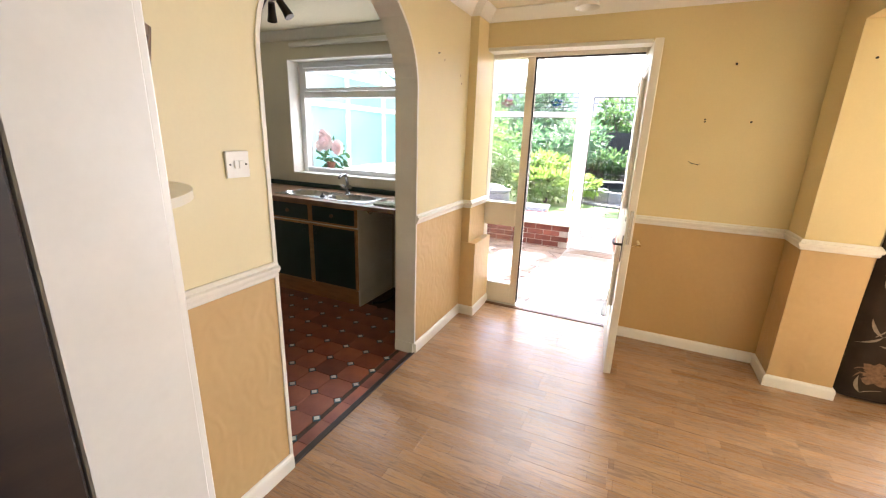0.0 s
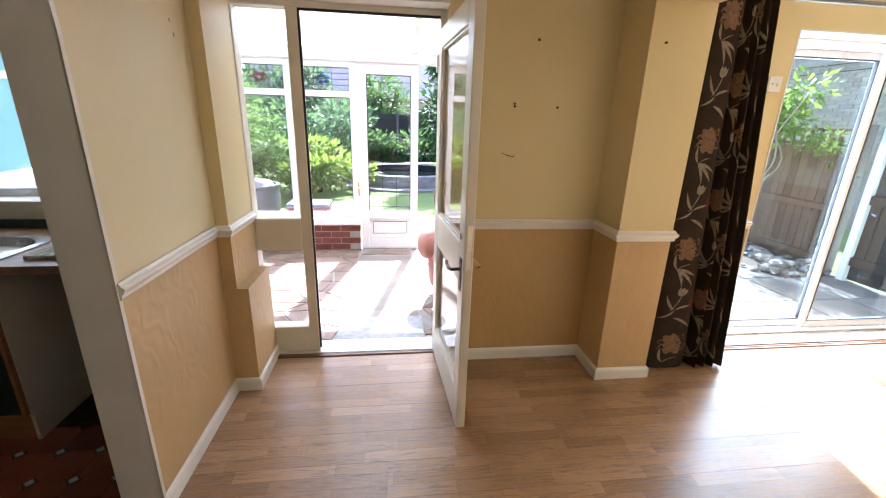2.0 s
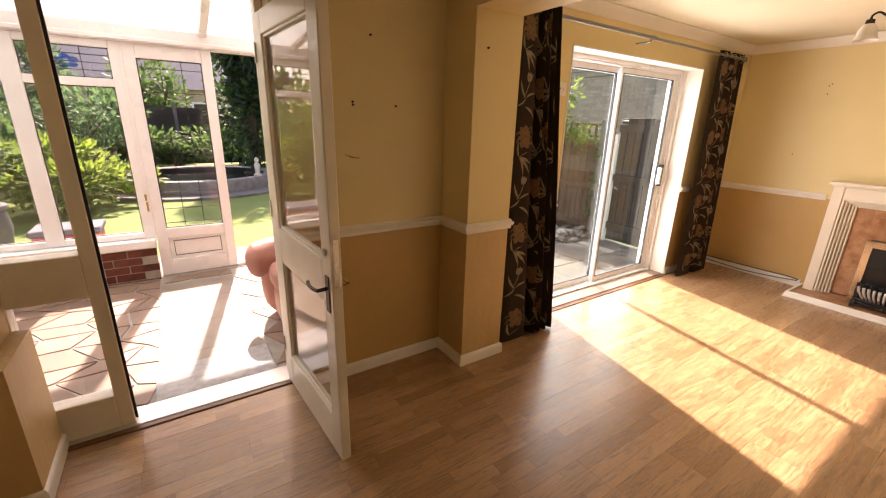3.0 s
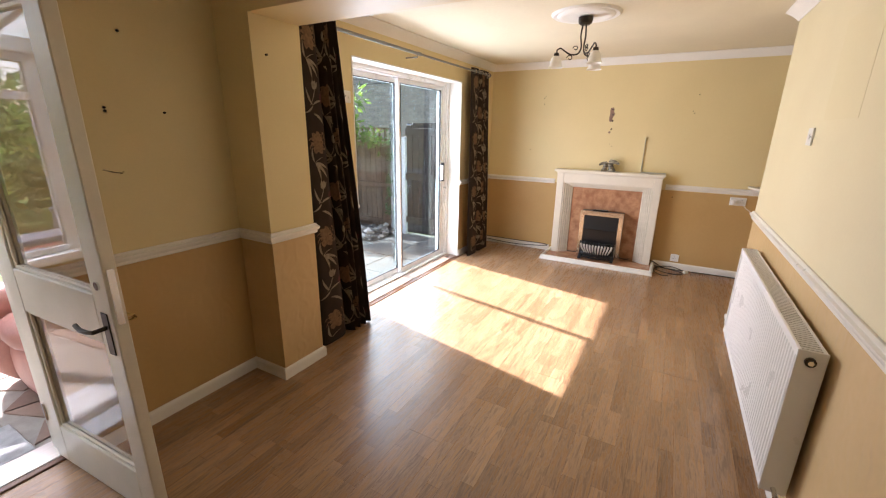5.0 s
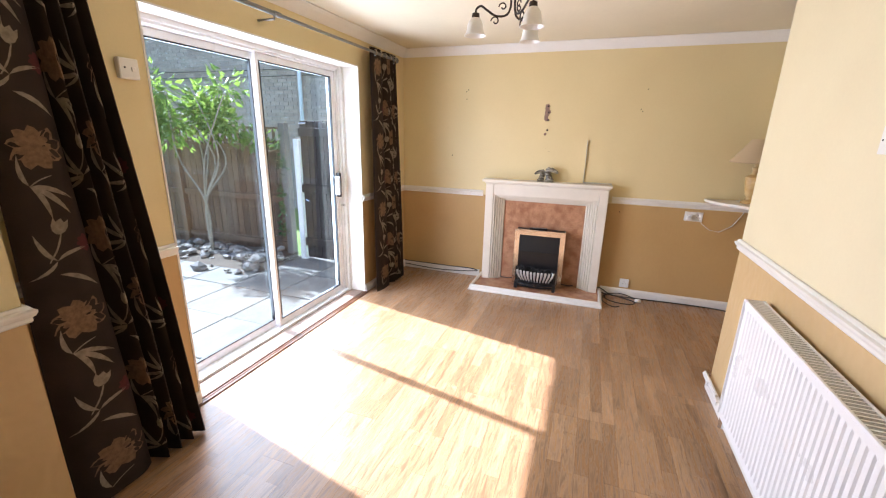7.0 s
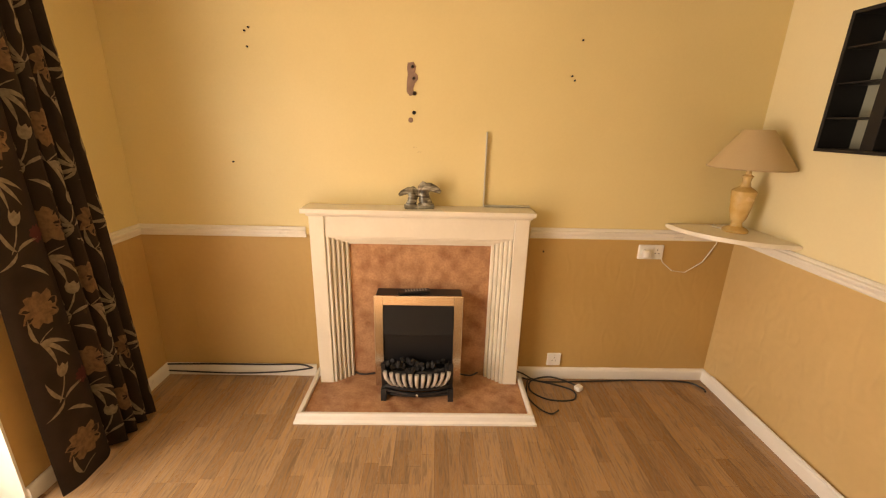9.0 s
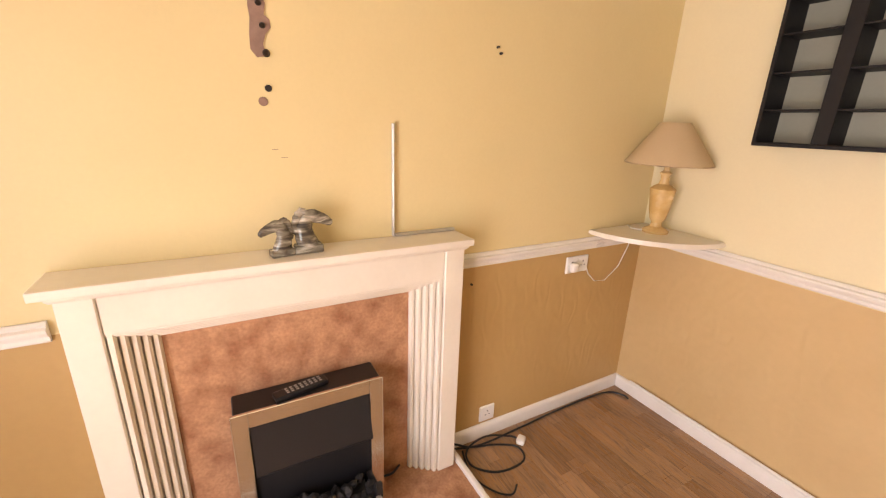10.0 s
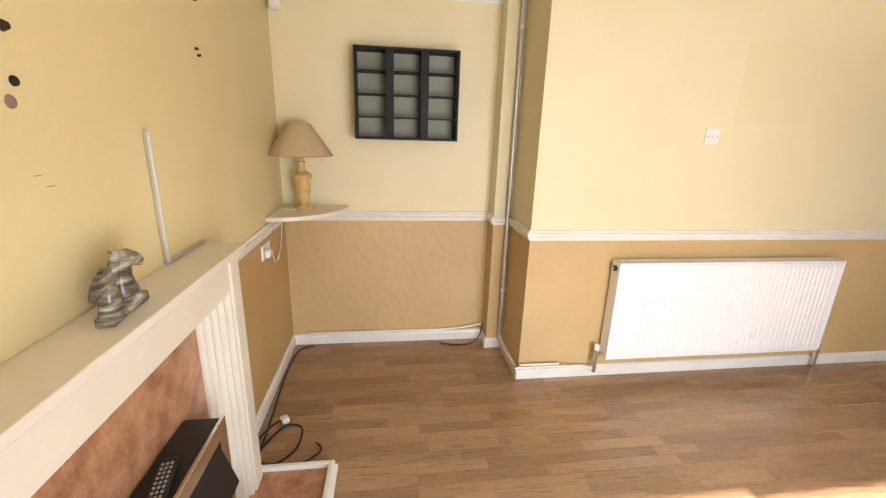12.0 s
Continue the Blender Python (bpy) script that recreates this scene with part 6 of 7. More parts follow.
def lead_grid(x0, x1, z0, z1, cols, rows, parent, y=5.893):
    for k in range(1, cols):
        x = x0 + (x1 - x0) * k / cols
        part("lead_came", box(B(), x - 0.003, x + 0.003, y, y + 0.004, z0, z1), LEAD, parent)
    for z in rows:
        part("lead_came", box(B(), x0, x1, y, y + 0.004, z - 0.003, z + 0.003), LEAD, parent)
STAIN = [glass("stained_pink", (0.9, 0.35, 0.5), clear=0.9), glass("stained_blue", (0.2, 0.55, 0.95), clear=0.9)]
bays = [(-3.24, -2.62), (-2.52, -1.95), (-1.88, -1.36), (-1.24, -0.67)]
fbox("post", -3.30, -3.24, 0.38, 2.09)
for i, (x0, x1) in enumerate(bays):
    nxt = bays[i + 1][0] if i < 3 else -0.58
    fbox("post", x1, nxt, 0.38, 2.09)
    fbox("bottom_frame", x0, x1, 0.38, 0.435)
    fbox("transom", x0, x1, 1.725, 1.79)
    fbox("top_frame", x0, x1, 2.03, 2.09)
    for z0, z1 in ((0.435, 1.725), (1.79, 2.03)):
        g = fbox("pane", x0, x1, z0, z1, 5.897, 5.901, GLASS, None, 0)
        g.visible_shadow = False
        for b in ((x0, x0 + 0.007, z0, z1), (x1 - 0.007, x1, z0, z1), (x0, x1, z0, z0 + 0.007), (x0, x1, z1 - 0.007, z1)):
            part("gasket", box(B(), b[0], b[1], 5.888, 5.897, b[2], b[3]), BLACK, g)
        if z0 > 1.5:
            lead_grid(x0, x1, z0, z1, 3, (z0 + 0.06, z0 + 0.12, z0 + 0.18), g)
            c = ((x0 + x1) / 2, (z0 + z1) / 2)
            for q in range(5):
                a = 2 * math.pi * q / 5 + i
                pet = [(c[0] + 0.05 * math.cos(a) + 0.035 * math.cos(t), c[1] + 0.035 * math.sin(a) + 0.022 * math.sin(t)) for t in (2 * math.pi * w / 8 for w in range(8))]
                part("stained_petal", prism(B(), [(p, r) for p, r in pet], 5.902, 5.904, "y"), STAIN[i % 2], g)
dwarf = thing("wall_dwarf", "low red brick wall under the conservatory windows", "brick wall", (-2, 5.88, CF), kind="structure")
part("mortar_core", box(B(), -3.30, -0.60, 5.805, 5.955, -0.15, 0.30), MORTAR, dwarf)
part("window_board", box(B(), -3.29, -0.585, 5.76, 5.97, 0.30, 0.378, 0.008, 2), UPVC, dwarf, "white window board")

cd = thing("door_4", "white leaded conservatory door, closed", "door", (-0.2, 5.9, CF), kind="structure")
for nm, b in (("stile", (-0.58, -0.49, CF, 2.09)), ("stile", (0.005, 0.09, CF, 2.09)), ("top_rail", (-0.49, 0.005, 1.975, 2.09)), ("mid_rail", (-0.49, 0.005, 0.355, 0.45)), ("bottom_rail", (-0.49, 0.005, CF, 0.13)), ("panel", (-0.49, 0.005, 0.13, 0.355))):
    fbox(nm, *b, 5.865 if nm != "panel" else 5.885, 5.935 if nm != "panel" else 5.915, UPVC, cd)
for b in ((-0.45, -0.035, 0.315, 0.321), (-0.45, -0.035, 0.165, 0.171), (-0.45, -0.444, 0.165, 0.321), (-0.041, -0.035, 0.165, 0.321)):
    part("panel_groove", box(B(), b[0], b[1], 5.882, 5.886, b[2], b[3]), LEAD, cd)
g = fbox("pane", -0.49, 0.005, 0.45, 1.975, 5.897, 5.901, GLASS, cd, 0)
g.visible_shadow = False
lead_grid(-0.49, 0.005, 0.45, 1.975, 3, (0.50, 0.64, 0.80, 0.96, 1.02, 1.30, 1.56, 1.70, 1.90), g)
for b in ((-0.49, -0.482, 0.45, 1.975), (-0.003, 0.005, 0.45, 1.975), (-0.49, 0.005, 0.45, 0.458), (-0.49, 0.005, 1.967, 1.975)):
    part("gasket", box(B(), b[0], b[1], 5.888, 5.897, b[2], b[3]), BLACK, cd)
part("handle", tube(B(), [(-0.60, 5.85, 0.72), (-0.60, 5.83, 0.72), (-0.60, 5.83, 0.64)], 0.009, 8), BRASS, cd, "brass pull", True)
part("blind_cord", tube(B(), [(-0.605, 5.84, 2.08), (-0.603, 5.838, 0.80)], 0.002, 5), PLASTIC, cd, "", True)
part("cord_weight", box(B(), -0.612, -0.594, 5.83, 5.846, 0.74, 0.80, 0.004), BRASS, cd)
fbox("post", 0.86, 0.95, CF, 2.09)
fbox("post", 1.19, 1.25, CF, 2.09)
fbox("bottom_frame", 0.95, 1.19, CF, 0.45)
fbox("threshold", 0.09, 0.86, CF - 0.01, CF + 0.02)
g = fbox("pane", 0.95, 1.19, 0.45, 2.09, 5.897, 5.901, GLASS, None, 0)
g.visible_shadow = False
# roof, side wall and frosted side glazing
roof = thing("roof_conservatory", "translucent lean-to conservatory roof on white bars", "roof", (-1, 4.8, 2.4), kind="structure")
def rz(y):
    return 2.78 - (y - 3.62) * 0.24
BARS = (-3.27, -2.12, -1.05, 0.04, 1.20)
for i, x in enumerate(BARS):
    bm = prism(B(), [(3.62, rz(3.62)), (5.93, rz(5.93)), (5.93, rz(5.93) - 0.06), (3.62, rz(3.62) - 0.06)], x - 0.03, x + 0.03, "x")
    part("glazing_bar", bm, UPVC, roof)
    if i < 4:
        bm = prism(B(), [(3.62, rz(3.62) - 0.01), (5.97, rz(5.97) - 0.01), (5.97, rz(5.97) - 0.025), (3.62, rz(3.62) - 0.025)], x + 0.03, BARS[i + 1] - 0.03, "x")
        part("sheet", bm, POLY, roof)
part("wall_plate", box(B(), -3.3, 1.25, 3.621, 3.68, 2.66, 2.80, 0.004), UPVC, roof)
side = thing("window_4", "frosted glazing along the conservatory side wall", "conservatory glazing", (-3.95, 4.8, 0), kind="structure")
part("wall", box(B(), -3.40, -3.301, 3.62, 5.95, -0.2, 0.95), KITCHEN_WALL, side)
for y in (3.62, 4.53, 5.36, 5.80):
    part("post", box(B(), -3.37, -3.31, y, y + 0.06, 0.95, rz(y) - 0.03, 0.003), UPVC, side)
for z0 in (0.95, 1.73, 2.10):
    part("rail", box(B(), -3.365, -3.315, 3.62, 5.86, z0, z0 + 0.06, 0.003), UPVC, side)
for y0, y1 in ((3.68, 4.53), (4.59, 5.36), (5.42, 5.80)):
    for z0, z1 in ((1.01, 1.73), (1.79, 2.10)):
        part("pane", box(B(), -3.342, -3.338, y0, y1, z0, z1), FROST, side).visible_shadow = False
    part("pane", prism(B(), [(y0, 2.16), (y1, 2.16), (y1, rz(y1) - 0.06), (y0, rz(y0) - 0.06)], -3.342, -3.338, "x"), FROST, side).visible_shadow = False
bm = panel_wall(B(), "x", 1.251, 1.35, 3.621, 5.95, -0.2, 2.1)
solid("wall_conservatory_east", bm, PALE_BRICK, "pale brick side wall of the conservatory", "wall", kind="structure")
solid("door_mat", box(B(), -0.62, 0.02, 3.63, 3.98, CF + 0.001, CF + 0.014, 0.004), mat("pale_mat", (0.45, 0.46, 0.47), 0.9, scale=20, fine=150, bump=0.6, vary=0.15), "pale grey ribbed door mat on the conservatory floor", "door mat")

sofa = thing("armchair", "plump pink leather armchair in the conservatory", "armchair", (0.5, 4.15, CF))
def cushion(nm, x0, x1, y0, y1, z0, z1, bev, par=None):
    x0, x1 = x0 + 0.13, x1 + 0.13
    bm = box(B(), x0, x1, y0, y1, z0, z1)
    bmesh.ops.subdivide_edges(bm, edges=list(bm.edges), cuts=5, use_grid_fill=True)
    c, h = Vector(((x0 + x1) / 2, (y0 + y1) / 2, (z0 + z1) / 2)), Vector(((x1 - x0) / 2, (y1 - y0) / 2, (z1 - z0) / 2))
    for v in bm.verts:
        d = v.co - c
        n = Vector((d.x / h.x, d.y / h.y, d.z / h.z))
        p = 6.0
        ln = (abs(n.x) ** p + abs(n.y) ** p + abs(n.z) ** p) ** (1 / p)
        n = n / max(ln, 1e-6) * max(abs(n.x), abs(n.y), abs(n.z))
        sph = n.normalized() * min(1.12, n.length)
        n = n * (1 - bev) + sph * bev
        v.co = c + Vector((n.x * h.x, n.y * h.y, n.z * h.z)) + 0.006 * noise.noise_vector(v.co * 6)
    return part(nm, bm, PINK_LEATHER, par or sofa, "", True)
cushion("base", 0.03, 0.85, 3.82, 4.50, CF + 0.01, 0.36, 0.15)
cushion("seat_cushion", 0.0, 0.66, 3.95, 4.38, 0.30, 0.50, 0.4)
for y0, y1, back in ((4.30, 4.60, 0.0), (3.70, 3.98, 0.24)):
    a = cushion("arm", -0.02 + back * 0.5, 0.84, y0, y1, -0.01, 0.54, 0.3)
    bm = tube(B(), [(0.09 + back, (y0 + y1) / 2, 0.46), (0.17 + back, (y0 + y1) / 2, 0.48), (0.52, (y0 + y1) / 2, 0.50), (0.96, (y0 + y1) / 2, 0.52)], 0.135, 18, 0.15)
    for x, z, r in ((0.09 + back, 0.46, 0.135), (0.96, 0.52, 0.15)):
        bmesh.ops.create_uvsphere(bm, u_segments=18, v_segments=12, radius=r, matrix=Matrix.Translation((x, (y0 + y1) / 2, z)) @ Matrix.Diagonal((0.62, 1.0, 1.0, 1.0)))
    part("arm_roll", bm, PINK_LEATHER, a, "", True)
cushion("backrest", 0.60, 0.92, 3.80, 4.52, 0.30, 0.92, 0.35)

# ---- side yard ----
fence = thing("fence", "weathered board fence with a trellis top along the yard", "fence", (4.92, 6, -0.1))
rnd = random.Random(2)
y = 5.02
while y < 9.2:
    w = rnd.uniform(0.095, 0.115)
    t = 1.33 + rnd.uniform(-0.02, 0.02)
    part("board", box(B(), 4.90, 4.915 + rnd.uniform(0, 0.008), y, y + w - 0.006, -0.12, t, 0.002), FENCE, fence)
    y += w
for z in (0.02, 0.62, 1.26):
    part("rail", box(B(), 4.865, 4.899, 5.0, 9.2, z, z + 0.075, 0.003), FENCE, fence)
for y in (5.0, 6.85, 8.7):
    part("post", box(B(), 4.83, 4.92, y - 0.09, y, -0.12, 1.60, 0.004), FENCE if y > 5 else CONCRETE, fence, "pale concrete post" if y == 5.0 else "")
for z in (1.36, 1.525):
    part("trellis_rail", box(B(), 4.895, 4.92, 5.0, 9.2, z, z + 0.03, 0.002), FENCE, fence)
y = 5.1
while y < 9.2:
    part("trellis_slat", box(B(), 4.875, 4.894, y, y + 0.035, 1.34, 1.555, 0.002), FENCE, fence)
    y += 0.115
gate = thing("garden_gate", "dark brown boarded side gate with a metal latch", "gate", (4.86, 4.45, -0.1))
for k in range(5):
    part("board", box(B(), 4.85, 4.872, 4.14 + k * 0.112, 4.246 + k * 0.112, -0.06, 1.63, 0.004), GATE, gate)
for z in (0.1, 0.78, 1.45):
    part("rail", box(B(), 4.822, 4.849, 4.14, 4.70, z, z + 0.10, 0.003), GATE, gate)
part("frame_post", box(B(), 4.84, 4.93, 4.72, 4.80, -0.12, 1.42, 0.004), UPVC, gate, "pale painted gate post")
part("latch", tube(B(), [(4.82, 4.62, 0.70), (4.80, 4.62, 0.70), (4.80, 4.58, 0.68)], 0.012, 8), STEEL, gate, "metal latch", True)
part("bolt", tube(B(), [(4.84, 4.60, 1.60), (4.80, 4.66, 1.60)], 0.012, 8), STEEL, gate, "", True)
bm = panel_wall(B(), "x", 4.88, 4.95, 3.621, 4.13, -0.12, 1.9)
solid("wall_yard", bm, PALE_BRICK, "pale brick wall beside the gate", "wall", kind="structure")
rub = thing("rubble_pile", "pile of broken rocks and rubble at the foot of the fence", "rubble", (4.5, 5.6, -0.1))
rnd = random.Random(12)
for k in range(150):
    r = rnd.uniform(0.03, 0.11) * (1.2 if k < 30 else 0.7)
    bm = B()
    bmesh.ops.create_icosphere(bm, subdivisions=1, radius=r)
    for v in bm.verts:
        v.co *= rnd.uniform(0.7, 1.2)
        v.co.z *= 0.6
    yy = rnd.uniform(4.85, 6.6)
    bm.transform(Matrix.Translation((4.82 - abs(rnd.gauss(0, 0.30)) - 0.03, yy, -0.09 + r * 0.3 + rnd.uniform(0, 0.10) * (1 if k > 60 else 0))))
    part("rock", bm, ROCK, rub)
bm = B()
g = 12
vv = [[bm.verts.new((4.88 - 0.7 * i / 5, 4.85 + 1.9 * j / g, -0.095 + 0.10 * (1 - i / 5) * (0.6 + 0.4 * noise.noise((i, j * 0.7, 1))))) for j in range(g + 1)] for i in range(6)]
for i in range(5):
    for j in range(g):
        bm.faces.new((vv[i][j], vv[i + 1][j], vv[i + 1][j + 1], vv[i][j + 1]))
part("soil", bm, SOIL, rub, "dark soil", True)

# neighbour's brick house beyond the fence
nb = thing("neighbour_house", "neighbour's pale brick house wall beyond the fence", "house", (9, 6, 0))
part("wall", box(B(), 8.03, 8.6, 1.5, 14, -0.3, 6.0), MORTAR, nb)
part("roof", prism(B(), [(7.7, 6.0), (8.9, 6.9), (8.9, 6.0)], 1.3, 14.2, "y"), GATE, nb)
bm = B()
for r in range(46):
    z = 0.9 + r * 0.075
    for c in range(54):
        yb = 1.6 + c * 0.23 + (0.115 if r % 2 else 0)
        box(bm, 8.018, 8.04, yb, yb + 0.215, z, z + 0.065)
brick_rows = part("bricks", bm, PALE_BRICK, nb)
brick_rows["kind"] = "stuff"
part("downpipe", tube(B(), [(7.97, 7.1, -0.2), (7.97, 7.1, 5.9)], 0.04, 10), UPVC, nb, "white downpipe", True)
for z in (2.62, 2.75):
    part("wall_cable", tube(B(), [(7.99, 1.6, z), (7.99, 8, z - 0.03), (7.99, 13, z)], 0.008, 6), CABLE, nb, "black cable", True)

# ---- garden ----
bm = B()
n = 40
gv = [[bm.verts.new((-60 + 120 * (i / n), 3.0 + 117 * (j / n) ** 1.5, -0.16)) for j in range(n + 1)] for i in range(n + 1)]
for i in range(n):
    for j in range(n):
        bm.faces.new((gv[i][j], gv[i + 1][j], gv[i + 1][j + 1], gv[i][j + 1]))
vs = [bm.verts.new(p) for p in ((-60, -60, -0.17), (60, -60, -0.17), (60, 3.0, -0.17), (-60, 3.0, -0.17))]
bm.faces.new(vs)
solid("ground", bm, GRASS, "sunlit lawn", "lawn", kind="structure")
bm = box(B(), 1.351, 4.95, 3.62, 7.4, -0.3, -0.115)
yard = solid("pavement_yard", bm, MORTAR, "grey concrete yard paving", "paving", kind="structure")
bm = box(B(), -3.9, 1.25, 5.971, 6.9, -0.3, -0.12)
patio_paving = solid("pavement_patio", bm, CONCRETE, "pale concrete patio strip by the lawn", "paving", kind="structure")


def leaves(bm, c, rx, ry, rz_, n, size, rnd, droop=0.0, hollow=0.45):
    """Scatters folded leaves through an uneven cloud."""
    lumps = [(Vector((rnd.uniform(-0.6, 0.6) * rx, rnd.uniform(-0.6, 0.6) * ry, rnd.uniform(-0.5, 0.6) * rz_)), rnd.uniform(0.35, 0.6)) for _ in range(9)]
    for _ in range(n):
        o, s = rnd.choice(lumps)
        d = Vector((rnd.gauss(0, 1), rnd.gauss(0, 1), rnd.gauss(0, 1))).normalized()
        k = rnd.uniform(hollow, 1.0)
        p = Vector(c) + o + Vector((d.x * rx * s, d.y * ry * s, d.z * rz_ * s)) * k
        a = (d + Vector((rnd.uniform(-0.6, 0.6), rnd.uniform(-0.6, 0.6), rnd.uniform(-0.3, 0.5) - droop))).normalized()
        b = a.cross(Vector((rnd.uniform(-1, 1), rnd.uniform(-1, 1), 1))).normalized()
        l = size * rnd.uniform(0.6, 1.3)
        m = a.cross(b) * l * 0.12
        q = [bm.verts.new(v) for v in (p, p + a * l * 0.45 + b * l * 0.26 + m, p + a * l, p + a * l * 0.45 - b * l * 0.26 + m)]
        bm.faces.new(q)


def shrub(name, c, rx, ry, h, n, size, mt, label, seed, trunk=0.03, droop=0.0):
    rnd = random.Random(seed)
    th = thing(name, label, "tree" if "tree" in name or "conifer" in name else "shrub", (c[0], c[1], -0.16), group="garden plants")
    bm = B()
    for k in range(5):
        a = 2 * math.pi * k / 5 + rnd.random()
        tube(bm, [(c[0], c[1], -0.16), (c[0] + 0.12 * rx * math.cos(a), c[1] + 0.12 * ry * math.sin(a), h * 0.35), (c[0] + 0.5 * rx * math.cos(a), c[1] + 0.5 * ry * math.sin(a), h * 0.75)], trunk, 6, trunk * 0.3)
    part("trunk", bm, BARK, th, "", True)
    bm = B()
    leaves(bm, (c[0], c[1], h * 0.52), rx, ry, h * 0.55, n, size, rnd, droop)
    part("crown", bm, mt, th)
    return th


shrub("conifer_shrub", (-1.9, 10.8), 1.5, 1.1, 1.15, 3800, 0.16, LEAF_LIGHT, "spreading yellow-green conifer by the lawn", 1, 0.04)
shrub("flowering_shrub", (-3.4, 9.6), 1.3, 1.0, 1.7, 2600, 0.13, LEAF, "dense green garden shrub", 2)
shrub("garden_shrub", (-2.2, 13.5), 1.6, 1.2, 2.0, 2400, 0.17, LEAF_BLUE, "tall blue-green shrub by the fence", 3)
shrub("garden_shrub", (-4.8, 12.5), 2.0, 1.5, 2.4, 2600, 0.18, LEAF, "large green shrub in the border", 4)
shrub("garden_shrub", (-0.2, 16.6), 2.0, 0.9, 1.0, 2400, 0.17, LEAF, "low border shrub before the fence", 5)
shrub("garden_shrub", (-2.8, 16.4), 2.0, 1.0, 1.7, 2200, 0.18, LEAF_BLUE, "border shrub before the fence", 6)
shrub("garden_shrub", (2.2, 17.2), 1.6, 0.8, 1.3, 1800, 0.17, LEAF, "border shrub by the garden chairs", 7)
shrub("dark_tree", (1.75, 14.6), 1.3, 1.4, 4.6, 5200, 0.22, LEAF_DARK, "dark evergreen tree by the lawn", 8, 0.13, 0.3)
shrub("dark_tree", (3.6, 15.5), 2.0, 1.6, 5.0, 4600, 0.24, LEAF_DARK, "dark evergreen tree with drooping boughs", 9, 0.14, 0.3)
shrub("garden_tree", (-0.6, 19.5), 1.2, 1.0, 3.4, 2400, 0.22, LEAF, "green tree beyond the garden fence", 10, 0.1)
shrub("garden_tree", (-5.0, 18.5), 2.4, 1.4, 4.2, 3000, 0.26, LEAF_BLUE, "blue-green tree beyond the garden fence", 11, 0.12)
shrub("garden_tree", (-9.0, 15.0), 2.6, 2.0, 4.6, 3000, 0.28, LEAF, "green tree at the garden side", 12, 0.12)
shrub("garden_tree", (7.5, 17.0), 2.6, 2.0, 4.6, 2600, 0.28, LEAF, "green tree at the far corner", 13, 0.12)

# climbing bush in the yard, with pale bare stems
yb = thing("yard_bush", "leafy pale-stemmed bush against the yard fence", "shrub", (4.5, 6.0, -0.1))
bm = B()
rnd = random.Random(21)
for k in range(7):
    a = rnd.uniform(-0.25, 0.25)
    tube(bm, cable("", [(4.55, 6.0, -0.1), (4.55 + a * 0.4, 6.0 + a * 0.5, 0.6), (4.5 + a * 0.9, 6.0 + rnd.uniform(-0.5, 0.4), 1.2), (4.5 + a * 1.2, 6.0 + rnd.uniform(-0.8, 0.6), 1.9)], 0, ""), 0.018, 6, 0.006)
part("stems", bm, mat("pale_stem", (0.33, 0.30, 0.24), 0.8, scale=10, fine=60, bump=0.3), yb, "", True)
bm = B()
leaves(bm, (4.5, 5.95, 1.68), 0.45, 0.75, 0.55, 1500, 0.10, rnd, 0.4, 0.1)
leaves(bm, (4.75, 5.35, 1.35), 0.2, 0.3, 0.2, 160, 0.07, rnd, 0.4, 0.1)
part("crown", bm, LEAF_LIGHT, yb)
ivy = thing("ivy", "ivy climbing the post by the gate", "ivy", (4.82, 4.95, -0.1))
bm = B()
for k in range(5):
    leaves(bm, (4.81, 4.96 + rnd.uniform(-0.05, 0.08), 0.3 + k * 0.26), 0.05, 0.09, 0.16, 45, 0.055, rnd, 0.3, 0.1)
part("leaves", bm, LEAF, ivy)

# fronds of tall grass beside the conservatory
fr = thing("pampas_grass", "arching clump of tall grass outside the window", "ornamental grass", (-3.1, 8.0, -0.16))
bm = B()
rnd = random.Random(31)
for k in range(420):
    a = rnd.uniform(0, 6.283)
    d = Vector((math.cos(a), math.sin(a), 0))
    r, h = rnd.uniform(0.5, 1.3), rnd.uniform(1.3, 2.4)
    p = [Vector((-3.1, 8.0, -0.16)) + d * (r * t ** 1.6) + Vector((0, 0, h * (1.9 * t - 1.15 * t * t))) for t in (0, 0.3, 0.55, 0.8, 1.0)]
    s = Vector((-d.y, d.x, 0)) * 0.012
    for q, w in zip(p, p[1:]):
        bm.faces.new([bm.verts.new(v) for v in (q - s, q + s, w + s, w - s)])
part("blades", bm, LEAF_LIGHT, fr)

# pond, tub, pots
pond = thing("pond", "round raised garden pond with a dark brick rim", "pond", (0.2, 13.0, -0.16))
PW = mat("pond_water", (0.012, 0.02, 0.018), 0.08, scale=2, fine=20, bump=0.05)
part("rim", lathe(B(), [(1.75, 0.0), (1.75, 0.28), (1.72, 0.32), (1.50, 0.32), (1.47, 0.28), (1.47, 0.0)], (0.2, 13.0, -0.16), 40), ROCK, pond, "grey stone rim", True)
part("liner", lathe(B(), [(1.46, 0.0), (1.46, 0.305), (1.44, 0.305), (1.44, 0.0)], (0.2, 13.0, -0.16), 40), BLACK, pond)
part("water", lathe(B(), [(0.0, 0.12), (1.44, 0.12), (1.44, 0.13), (0.0, 0.13)], (0.2, 13.0, -0.16), 40), PW, pond, "dark still water")
part("paving_ring", lathe(B(), [(1.76, 0.0), (2.2, 0.0), (2.2, 0.05), (1.76, 0.05)], (0.2, 13.0, -0.16), 40), CONCRETE, pond, "pale stone paving ring")
STATUE = mat("pale_stone_figure", (0.6, 0.58, 0.52), 0.8, scale=8, fine=60, bump=0.2)
